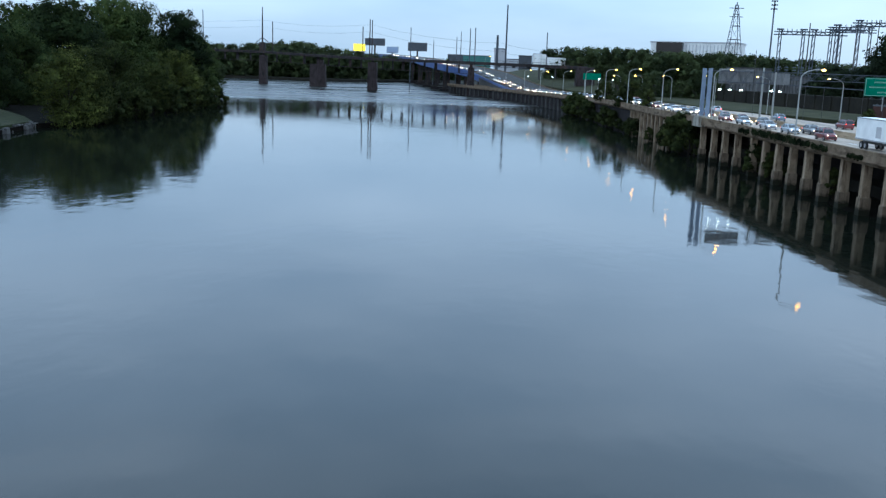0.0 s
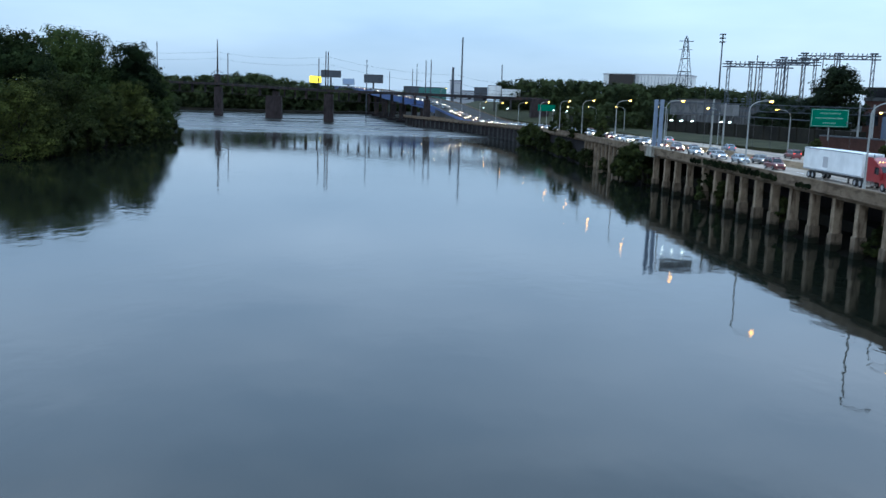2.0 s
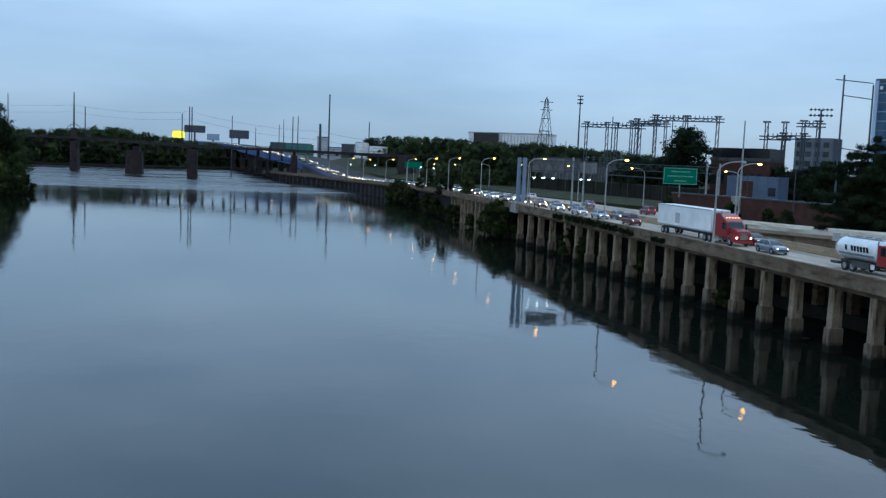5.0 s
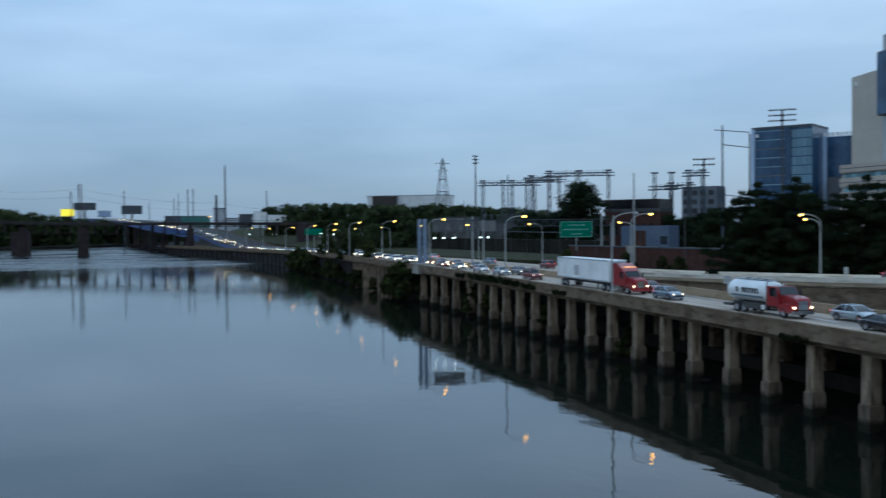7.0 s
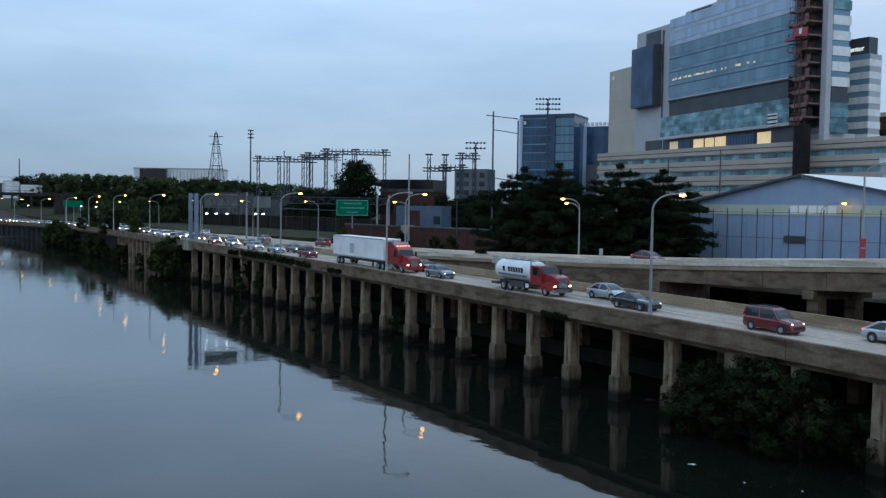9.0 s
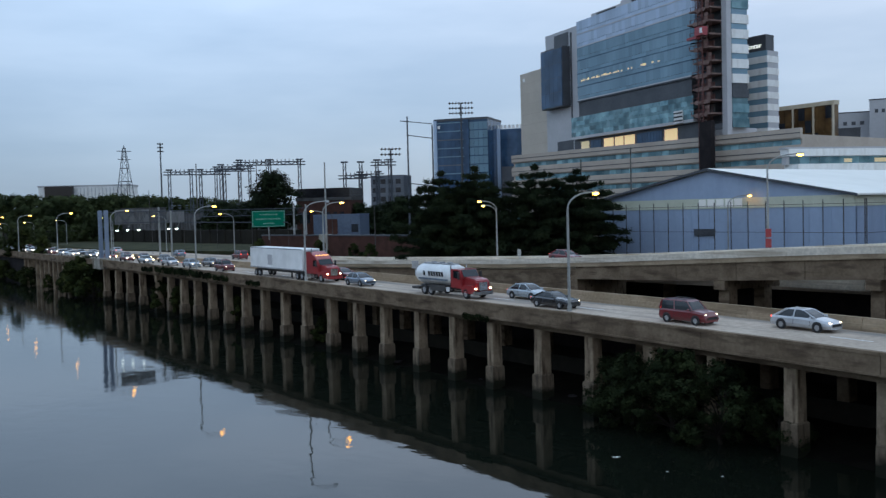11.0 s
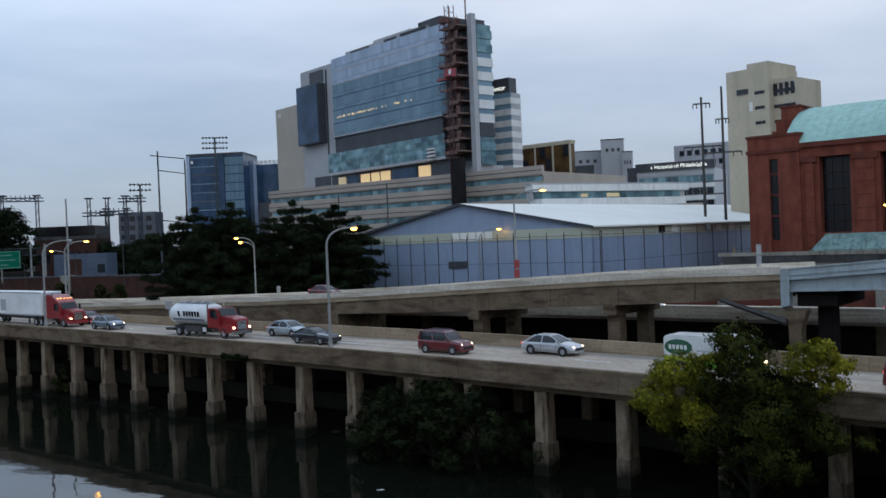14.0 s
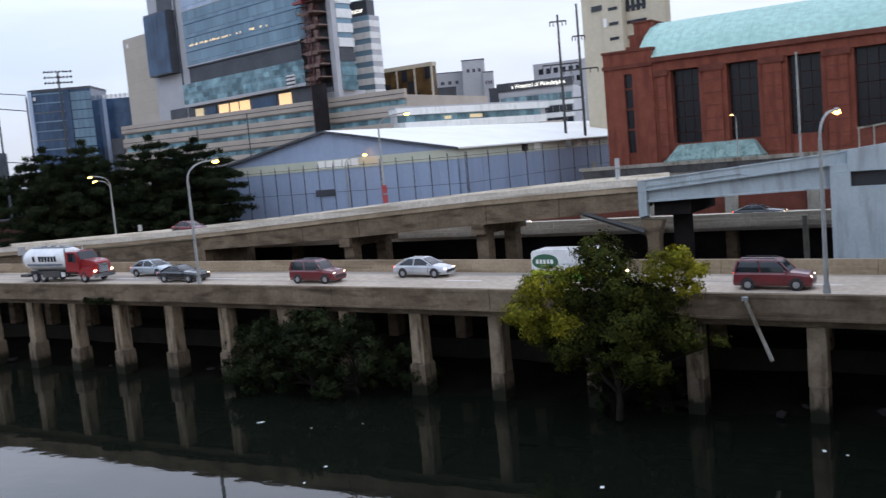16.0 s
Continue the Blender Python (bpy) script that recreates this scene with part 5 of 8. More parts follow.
lbox("wall_coping", bw, M_DARKPAN, -0.1, -0.1, 10.2, BWL + 0.1, 0.7, 10.5)

# dark embankment wall behind the far carriageway, with a grassy strip before it
emb, EL = aligned("embankment_wall", "dark embankment wall with pale fence above", "wall", *polar(10.2, 425), *polar(26.4, 232))
tagged(emb, kind="structure")
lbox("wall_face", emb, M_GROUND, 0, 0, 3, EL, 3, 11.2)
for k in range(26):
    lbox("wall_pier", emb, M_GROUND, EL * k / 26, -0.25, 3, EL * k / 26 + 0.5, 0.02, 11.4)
bm = bmesh.new()
prism(bm, [polar(11.0, 385), polar(15.6, 268), polar(26.3, 206), polar(26.6, 226), polar(10.4, 420)], 3, [6.3, 6.7, 6.7, 7.6, 7.6])
solid("grass_verge", bm, M_GRASS, "strip of rough grass beside the road", "grass", "structure")

for az0, az1, top, lab in ((16.55, 18.3, 18.2, "long grey switchgear building with shallow piers"), (19.35, 20.6, 16.1, "small grey switchgear building in the yard"), (20.9, 22.6, 14.4, "low grey switchgear building in the yard")):
    e, w = aligned("switchgear_house", lab, "building", *polar(az0, 332), *polar(az1, 322))
    lbox("house_wall", e, M_YARD, 0, 0, 5, w, 6, top)
    lbox("roof_edge", e, M_STONEGREY, -0.2, -0.2, top, w + 0.2, 6.2, top + 0.35)
    n = max(3, round(w / 1.5))
    for k in range(n):
        lbox("wall_pier", e, M_STONEGREY, w * k / n, -0.16, 5, w * k / n + 0.3, 0.02, top - 0.4)
M_TEALSHED = surf("green_metal_cladding", (0.03, 0.13, 0.11), (0.045, 0.17, 0.145), 0.1, 0.6, 0.0)
# far industrial buildings beyond the railway bridge
for az0, az1, d, z0, z1, m, lab in ((-0.03, 0.9, 1150, 1, 31.0, M_DARKPAN, "far dark industrial shed"), (0.9, 2.6, 1100, 1, 30, M_TEALSHED, "far green-clad industrial shed"), (2.8, 3.45, 860, 1, 33.5, M_GREYPAN, "far grey industrial tower block"), (4.3, 5.1, 800, 1, 27, M_DARKPAN, "far grey works building"), (3.5, 4.3, 900, 1, 25, M_GREYPAN, "far low works building")):
    e, w = aligned("works_building", lab, "building", *polar(az0, d), *polar(az1, d))
    lbox("block_body", e, m, 0, 0, z0, w, 20, z1)
    lbox("roof_edge", e, M_DARKPAN, -0.3, -0.3, z1, w + 0.3, 20.3, z1 + 0.8)
    for k in range(4):
        lbox("wall_rib", e, m, w * (0.18 + 0.2 * k), -0.3, z0, w * (0.18 + 0.2 * k) + 0.6, 0.05, z1 - 0.5)


# ---- rods, poles and cables ----
def rod(bm, a, b, r0, r1=None, n=8):
    r1 = r0 if r1 is None else r1
    a, b = Vector(a), Vector(b)
    q = (b - a).to_track_quat('Z', 'Y')
    lo = [bm.verts.new(a + q @ Vector((r0 * math.cos(k * math.tau / n), r0 * math.sin(k * math.tau / n), 0))) for k in range(n)]
    hi = [bm.verts.new(b + q @ Vector((r1 * math.cos(k * math.tau / n), r1 * math.sin(k * math.tau / n), 0))) for k in range(n)]
    bm.faces.new(lo[::-1])
    bm.faces.new(hi)
    for k in range(n):
        bm.faces.new((lo[k], lo[(k + 1) % n], hi[(k + 1) % n], hi[k]))


def tube(bm, pts, r, n=6):
    """One continuous bent tube through pts."""
    pts = [Vector(p) for p in pts]
    rings = []
    for i, p in enumerate(pts):
        d = pts[min(i + 1, len(pts) - 1)] - pts[max(i - 1, 0)]
        q = d.to_track_quat('Z', 'Y')
        rings.append([bm.verts.new(p + q @ Vector((r * math.cos(k * math.tau / n), r * math.sin(k * math.tau / n), 0))) for k in range(n)])
    bm.faces.new(rings[0][::-1])
    bm.faces.new(rings[-1])
    for a, b in zip(rings, rings[1:]):
        for k in range(n):
            bm.faces.new((a[k], a[(k + 1) % n], b[(k + 1) % n], b[k]))


def blob(bm, c, rx, ry, rz, sub=2):
    bmesh.ops.create_icosphere(bm, subdivisions=sub, radius=1.0, matrix=Matrix.Translation(c) @ Matrix.Diagonal((rx, ry, rz, 1)))


e, w = aligned("pipe_rail", "pale pipe rail on posts along the yard", "rail", *polar(18.2, 232), *polar(26.2, 206))
bm = bmesh.new()
rod(bm, (0, 0, 14.0), (w, 0, 13.3), 0.11, n=6)
part("pipe", bm, M_SUBST, e)
for k in range(9):
    bm = bmesh.new()
    rod(bm, (w * k / 8, 0, 6.0), (w * k / 8, 0, 14.0 - 0.7 * k / 8), 0.05, n=6)
    part("post", bm, M_DARKST, e)

# ---- railway bridge ----
rail_bridge = thing("railway_bridge", "blackened iron railway bridge on stone piers", "bridge")
BP = [(-293, 744, 24.3), (-213, 705, 23.5), (-132, 671, 22.6), (-90, 651, 21.2), (-49, 612, 20.0), (13.6, 545, 19.2), (44.5, 515, 18.7), (73, 499, 18.4)]
for i, (p, q) in enumerate(zip(BP, BP[1:])):
    dx, dy = q[0] - p[0], q[1] - p[1]
    ln = math.hypot(dx, dy)
    nx, ny = -dy / ln * 3.4, dx / ln * 3.4
    bm = bmesh.new()
    poly = [(p[0] - nx, p[1] - ny), (q[0] - nx, q[1] - ny), (q[0] + nx, q[1] + ny), (p[0] + nx, p[1] + ny)]
    prism(bm, poly, [p[2] - 0.8, q[2] - 0.8, q[2] - 0.8, p[2] - 0.8], [p[2], q[2], q[2], p[2]])
    part("deck_span", bm, M_BRIDGE, rail_bridge)
    bm = bmesh.new()
    n = max(3, round(ln / 10.5))
    deep = 7.0 if i < 5 else 2.4
    a, b = (p[0], p[1], p[2] - deep), (q[0], q[1], q[2] - deep)
    rod(bm, a, b, 0.16, n=5)
    for k in range(n + 1):
        f = k / n
        x, y, z = (a[j] + (b[j] - a[j]) * f for j in range(3))
        half = 0.55 if k % 3 else 0.9
        box(bm, x - half, y - 0.3, z, x + half, y + 0.3, z + deep - 0.75)
    part("girder_frame", bm, M_BRIDGE, rail_bridge)
    for s in (-0.9, 0.9):
        bm = bmesh.new()
        a, b = (p[0] + nx * s, p[1] + ny * s), (q[0] + nx * s, q[1] + ny * s)
        o = (nx * 0.03, ny * 0.03)
        prism(bm, [(a[0] - o[0], a[1] - o[1]), (b[0] - o[0], b[1] - o[1]), (b[0] + o[0], b[1] + o[1]), (a[0] + o[0], a[1] + o[1])], [p[2] - 1.7, q[2] - 1.7, q[2] - 1.7, p[2] - 1.7], [p[2] - 0.81, q[2] - 0.81, q[2] - 0.81, p[2] - 0.81])
        part("plate_girder", bm, M_BRIDGE, rail_bridge)
    bm = bmesh.new()
    for s in (-1, 1):
        a, b = (p[0] + nx * s, p[1] + ny * s, p[2] + 1.0), (q[0] + nx * s, q[1] + ny * s, q[2] + 1.0)
        rod(bm, a, b, 0.06, n=5)
        for k in range(9):
            f = k / 8
            x, y, z = (a[j] + (b[j] - a[j]) * f for j in range(3))
            rod(bm, (x, y, z - 1.05), (x, y, z + 0.05), 0.05, n=5)
    part("walkway_rail", bm, M_BRIDGE, rail_bridge)
for (x, y, z), w, d, top in ((BP[1], 5.6, 9, 3.0), (BP[2], 4.3, 9, 3.0), (BP[3], 10.2, 9, 6.5), (BP[4], 5.5, 9, 3.0), (BP[5], 3.6, 7, 3.5), (BP[7], 9, 9, 0.6)):
    bm = bmesh.new()
    v = box(bm, x - w / 2, y - d / 2, -1.5, x + w / 2, y + d / 2, z - top)
    for q in v[:4]:
        q.co.x += -0.4 if q.co.x < x else 0.4
    bmesh.ops.bevel(bm, geom=bm.edges[:], offset=0.25, segments=1, affect='EDGES')
    if top > 4:
        box(bm, x - 0.6, y - 3.2, z - top - 0.1, x + 3.6, y + 3.2, z - 3.4)
    for k in range(4):
        box(bm, x - w / 2 - 0.35, y - d / 2 - 0.12, 1.5 + k * 3.2, x + w / 2 + 0.35, y + d / 2 + 0.12, 1.8 + k * 3.2)
    part("stone_pier", bm, M_BRIDGESTONE, rail_bridge)
for x, y, z, h, arm in ((-132.4, 670, 21, 52.8, True), (-124.4, 666, 21, 43.0, False), (-49.4, 609, 19, 43.8, False), (-51.0, 610, 19, 44.0, False), (-55.6, 611, 19, 39.4, False)):
    bm = bmesh.new()
    rod(bm, (x, y, z), (x, y, h), 0.72 if arm else 0.36, 0.3, 7)
    if arm:
        box(bm, x - 2.0, y - 1.2, z, x + 2.0, y + 1.2, z + 7.5)
        rod(bm, (x - 5, y, z + 6.5), (x + 5, y, z + 6.5), 0.22, n=5)
        tube(bm, [(x - 5 + k, y, z + 6.5 + 3.8 * math.sin(math.pi * k / 10)) for k in range(11)], 0.2, 5)
        for k in range(-4, 5, 2):
            rod(bm, (x + k, y, z + 6.5), (x + k, y, z + 9.0), 0.12, n=5)
    part("catenary_mast", bm, M_BRIDGE, rail_bridge)
for z0 in (39.0, 34.5):
    bm = bmesh.new()
    pts = [(-293, 744, z0 + 6.5), (-132, 671, z0 + 5.0), (-50, 610, z0 + 1.8), (30, 531, z0 - 9.2), (73, 499, z0 - 12)]
    path = []
    for a, b in zip(pts, pts[1:]):
        for k in range(8):
            f = k / 8
            path.append((a[0] + (b[0] - a[0]) * f, a[1] + (b[1] - a[1]) * f, a[2] + (b[2] - a[2]) * f - 2.4 * 4 * f * (1 - f)))
    tube(bm, path, 0.045, 4)
    part("overhead_cable", bm, M_SUBST, rail_bridge)

# far elevated road behind the bridge: rises off the bank on blue girders
far_road = thing("far_viaduct", "far elevated road on blue painted girders", "viaduct", kind="structure")
FP = [(48.5, 460, 4.95), (43, 490, 5.6), (36, 540, 8.6), (25, 592, 13.6), (7, 642, 16.9), (-8, 768, 19.7), (-26, 935, 23.6), (-63, 1140, 28.0), (-110, 1340, 31.0)]
M_BLUEGIRD = surf("deep_blue_girder", (0.018, 0.05, 0.17), (0.035, 0.085, 0.25), 0.3, 0.6, 0.0)


def far_at(y):
    """Middle of the rising road and its height."""
    return interp(y, [(p[1], p[0]) for p in FP]), interp(y, [(p[1], p[2]) for p in FP])


FS = steps(460, 590, 13) + steps(600, 1340, 37)
bm = bmesh.new()
strip(bm, FS, lambda y: far_at(y)[0] - 12, lambda y: far_at(y)[0] + 12, lambda y: far_at(y)[1] - 0.7, lambda y: far_at(y)[1])
part("road_slab", bm, M_ASPHALT, far_road)
for s in (-12.2, 11.9):
    bm = bmesh.new()
    strip(bm, FS, lambda y: far_at(y)[0] + s, lambda y: far_at(y)[0] + s + 0.3, lambda y: far_at(y)[1] - 0.75, lambda y: far_at(y)[1] + 0.55)
    part("parapet", bm, M_CONC if s > 0 else M_BLUEGIRD, far_road)
for s in (-11.6, -4.0, 4.0, 11.0):
    bm = bmesh.new()
    strip(bm, [y for y in FS if y > 560], lambda y: far_at(y)[0] + s, lambda y: far_at(y)[0] + s + 0.5, lambda y: far_at(y)[1] - 3.6, lambda y: far_at(y)[1] - 0.71)
    part("blue_girder", bm, M_BLUEGIRD, far_road)
bm = bmesh.new()
strip(bm, [y for y in FS if y < 570], lambda y: far_at(y)[0] - 11.9, lambda y: far_at(y)[0] + 11.8, lambda y: 2.0, lambda y: far_at(y)[1] - 0.71)
part("earth_fill", bm, M_STONEGREY, far_road)
for y in (604, 642, 700, 768, 850, 935, 1030, 1140):
    x, z = far_at(y)
    for s in (-9.0, 0.0, 9.0):
        bm = bmesh.new()
        box(bm, x + s - 1.0, y - 1.2, -1.5, x + s + 1.0, y + 1.2, z - 3.55)
        part("support_pier", bm, M_BRIDGE, far_road)
    bm = bmesh.new()
    box(bm, x - 11, y - 1.0, z - 4.6, x + 11, y + 1.0, z - 3.56)
    part("cap_beam", bm, M_STONEGREY, far_road)
    bm = bmesh.new()
    box(bm, x - 12, y - 2.6, -1.5, x + 12, y + 2.6, 1.2)
    part("pile_cap", bm, M_PIER, far_road)
# grassy rise behind the road's far end
bm = bmesh.new()
prism(bm, [(76, 400), (110, 400), (190, 700), (60, 760), (34, 640), (49, 560), (63, 470)], 2, [6, 9, 16, 16, 12, 8, 6])
solid("grass_rise", bm, M_GRASS, "rough grassy rise behind the road bend", "grass", "structure")

# ---- foliage ----
def leaf_cloud(seed, clumps, count, size, droop=0.0, twig=14, inner=0.35, outer=1.2, slim=0.42):
    """Small folded leaves gathered round twigs, which fill the shells of many clumps (x, y, z, rx, ry, rz)."""
    r = np.random.RandomState(seed)
    vol = np.array([(c[3] * c[4] * c[5]) ** 0.67 for c in clumps])
    twigs = max(8, count // twig)
    pick = r.choice(len(clumps), twigs, p=vol / vol.sum())
    cl = np.array(clumps)[pick]
    d = r.normal(size=(twigs, 3))
    d /= np.linalg.norm(d, axis=1)[:, None]
    rad = r.uniform(inner, outer, twigs) ** 0.7
    tip = cl[:, :3] + d * cl[:, 3:] * rad[:, None]
    own = r.randint(0, twigs, count)
    d = d[own]
    pos = tip[own] + r.normal(size=(count, 3)) * (cl[own, 3:] * 0.08 + size * 0.35)
    t = r.normal(size=(count, 3))
    t -= d * (t * d).sum(1)[:, None] * 0.92
    t /= np.linalg.norm(t, axis=1)[:, None]
    t[:, 2] -= droop
    s = np.cross(t, d + r.normal(size=(count, 3)) * 0.22)
    s /= np.linalg.norm(s, axis=1)[:, None]
    ln = size * r.uniform(0.6, 1.5, count)[:, None]
    nrm = np.cross(t, s)
    a = pos - t * ln * 0.5
    b = pos + s * ln * slim + nrm * ln * 0.12
    c = pos + t * ln * 0.6
    e = pos - s * ln * slim + nrm * ln * 0.12
    verts = np.stack([a, b, c, e], 1).reshape(-1, 3)
    faces = np.arange(count * 4).reshape(-1, 4)
    tri = np.concatenate([faces[:, [0, 1, 2]], faces[:, [0, 2, 3]]])
    me = bpy.data.meshes.new("leaves")
    me.from_pydata(verts.tolist(), [], tri.tolist())
    return me


def limb_mesh(seed, height, r0, ends):
    bm = bmesh.new()
    rg = random.Random(seed)
    p, r = Vector((0, 0, -0.5)), r0
    spine = [p.copy()]
    for k in range(5):
        p = p + Vector((rg.uniform(-0.25, 0.25), rg.uniform(-0.25, 0.25), height * 0.8 / 5))
        spine.append(p.copy())
    for k in range(5):
        rod(bm, spine[k], spine[k + 1], r0 * (1 - k / 5.6), r0 * (1 - (k + 1) / 5.6), 8)
    for x, y, z in ends:
        k = max(1, min(4, int((z * 0.7) / (height * 0.8) * 5)))
        s = spine[k]
        m = s.lerp(Vector((x, y, z)), 0.5) + Vector((0, 0, 0.04 * height))
        rod(bm, s, m, r0 * 0.38, r0 * 0.22, 5)
        rod(bm, m, (x, y, z), r0 * 0.22, r0 * 0.07, 5)
    return bm


def broad_tree(name, seed, h, w, leaves, size, mat, label, low=0.12, clump_n=26, fat=1.0, inner=0.35):
    rg = random.Random(seed)
    clumps = []
    for i in range(clump_n):
        f = (i + rg.random()) / clump_n
        z = h * (low + (0.95 - low) * f)
        reach = w * (0.55 + 0.5 * math.sin(math.pi * min(1, 0.15 + f * 0.95))) * rg.uniform(0.35, 1.0) * (1 - 0.5 * max(0, f - 0.7) / 0.3)
        a = i * 2.4 + rg.uniform(-0.5, 0.5)
        s = h * rg.uniform(0.075, 0.15) * fat
        clumps.append((reach * math.cos(a), reach * math.sin(a), z, s * 1.35, s * 1.35, s * rg.uniform(0.75, 1.1)))
    e = thing(name, label, "tree")
    part("trunk", limb_mesh(seed, h, h * 0.022 + 0.06, [c[:3] for c in clumps]), M_BARK, e)
    me = leaf_cloud(seed, clumps, leaves, size, inner=inner)
    me.materials.append(mat)
    part("crown", me, None, e)
    return e


def conifer(name, seed, h, w, leaves, size, label):
    """Layered boughs: flat, uneven sprays on branches that leave the trunk in tiers."""
    rg = random.Random(seed)
    clumps, ends = [], []
    tiers = 12
    for t in range(tiers):
        f = t / (tiers - 1)
        z = h * (0.09 + 0.87 * f)
        reach = w * (1.0 - f ** 2.6) ** 0.75 + 0.6
        n = 8 if f < 0.75 else 5
        for k in range(n):
            a = k * math.tau / n + t * 0.9 + rg.uniform(-0.3, 0.3)
            long = reach * rg.uniform(0.5, 1.12)
            rise = rg.uniform(-0.06, 0.12) * long
            ends.append((long * math.cos(a), long * math.sin(a), z + rise))
            for q in (0.4, 0.65, 0.88, 1.08):
                s = (0.27 + 0.16 * (1 - q)) * max(1.15 - 0.75 * f, long * 0.5)
                clumps.append((long * q * math.cos(a), long * q * math.sin(a), z + rise * q + rg.uniform(-0.15, 0.15), s, s, 0.26 + 0.15 * s))
    e = thing(name, label, "tree")
    part("trunk", limb_mesh(seed, h * 1.15, 0.28, ends[::2]), M_BARK, e)
    me = leaf_cloud(seed, clumps, leaves, size, 0.2, slim=0.13)
    me.materials.append(M_LEAFDK)
    part("crown", me, None, e)
    return e


# wooded east bank
rg = random.Random(21)
kinds = [broad_tree("bank_tree", 31 + i, 24.0, 8.0, 24000, 0.5, M_LEAF, "tall leafy dark green tree on river bank", 0.0, 22, 1.2, 0.6) for i in range(4)]
for e in kinds:
    e["group"] = "trees on the east bank"
front = [(112, 0.9), (134, 1.0), (156, 0.95), (176, 0.92), (196, 0.86), (217, 1.13), (243, 1.16), (267, 1.16), (283, 0.84), (299, 0.92), (319, 1.17), (340, 0.98), (354, 0.92), (364, 0.6)]
spots = [(interp(y, [(0, -86), (330, -89), (345, -93), (380, -98)]) + rg.uniform(-2, 1), y, s) for y, s in front]
spots += [(-104 - rg.uniform(0, 6), y, s) for y, s in ((125, 1.0), (165, 1.0), (205, 0.95), (230, 1.1), (257, 1.1), (310, 1.05), (334, 1.0))]
# the tall ones stand back from the shore, behind a lower row
for i, (x, y, s) in enumerate(spots):
    f = interp(y, [(110, 1.0), (155, 1.38), (300, 1.38), (322, 1.2), (370, 1.2)])
    spots[i] = (x * f, y * f, (15 + (24.0 * s - 15) * f) / 24.0)
for i, (x, y, s) in enumerate(spots):
    src = kinds[i % 4]
    m = pose(x, y, 0.4, 0, 0, rg.uniform(0, 360)) @ Matrix.Diagonal((s, s, s, 1))
    if i < 4:
        src.matrix_world = m
    else:
        t = copy_thing(src, pose(0, 0, 0))
        t.matrix_world = m

low_kinds = [broad_tree("low_bank_tree", 41 + i, 15.0, 5.6, 13000, 0.34, M_LEAFLOW, "low olive green tree leaning over the river", 0.0, 17, 1.5, 0.8) for i in range(3)]
for e in low_kinds:
    e["group"] = "low trees on the east bank"
for i, (y, s) in enumerate(((205, 1.0), (212, 0.8), (219, 1.0), (240, 1.15), (268, 0.85), (288, 1.05), (312, 0.8), (330, 0.85))):
    m = pose(interp(y, [(0, -84), (300, -85), (330, -92)]) + rg.uniform(-1.5, 1.5), y, 0.3, 0, 0, rg.uniform(0, 360)) @ Matrix.Diagonal((s, s, s, 1))
    t = low_kinds[i] if i < 3 else copy_thing(low_kinds[i % 3], pose(0, 0, 0))
    t.matrix_world = m

# shrubs: along the west bank, at the wall foot and under the deck
shrub = [broad_tree("bank_shrub", 61 + i, 5.0, 2.6, 3000, 0.34, M_LEAFSHRUB, "dense dark green shrub on the river bank", 0.02, 18) for i in range(2)]
used = [False, False]


def put_shrub(x, y, z, s, k):
    m = pose(x, y, z, 0, 0, (x * 37 + y * 91) % 360) @ Matrix.Diagonal((s, s, s, 1))
    if not used[k]:
        shrub[k].matrix_world = m
        used[k] = True
    else:
        copy_thing(shrub[k], pose(0, 0, 0)).matrix_world = m


for e in shrub:
    e["group"] = "shrubs on the west bank"
for y, z0 in ((186, 1.22), (191, 1.5), (197, 1.3), (203, 0.9)):
    put_shrub(48.6 + rg.uniform(-0.5, 0.5), y, -0.2, z0, int(y) % 2)
for y in (252, 260, 270, 278, 286, 294, 304, 314, 323, 332, 341, 350, 359):
    put_shrub(edge(y) - 0.4 + rg.uniform(-0.7, 0.6), y, -0.2, interp(y, [(252, 0.5), (262, 0.6), (272, 0.95), (286, 1.0), (296, 0.55), (306, 0.6), (316, 1.25), (350, 1.5), (360, 1.1)]) * rg.uniform(0.9, 1.1), (y // 6) % 2)
for y in (222, 240, 246):
    put_shrub(48.9, y, -0.3, rg.uniform(0.45, 0.8), y % 2)
near_bush = broad_tree("bank_shrub", 67, 5.0, 3.0, 13000, 0.13, M_LEAFBUSH, "straggling dark green shrub under the deck edge", 0.0, 30)
for i, (x, y, s) in enumerate(((48.9, 37.6, 1.02), (48.4, 41.2, 1.12), (48.7, 45.2, 0.98), (50.3, 48.4, 0.8), (50.2, 34.3, 0.62), (49.0, 19.4, 0.5), (49.2, 16.6, 0.42))):
    t = copy_thing(near_bush, pose(0, 0, 0)) if i else near_bush
    t.matrix_world = pose(x, y, -0.3, 0, 0, 70 * i) @ Matrix.Diagonal((s, s, s, 1))
for y in range(212, 330, 9):
    put_shrub(-80.3 + rg.uniform(-0.8, 0.6), y + rg.uniform(-3, 3), -0.4, rg.uniform(0.8, 1.5), (y // 9) % 2)
for x, y, s in ((51.6, 96, 0.6), (51.5, 121, 0.7), (51.2, 143, 0.8), (50.6, 150, 0.9),):
    put_shrub(x, y, 0.1, s, int(y) % 2)

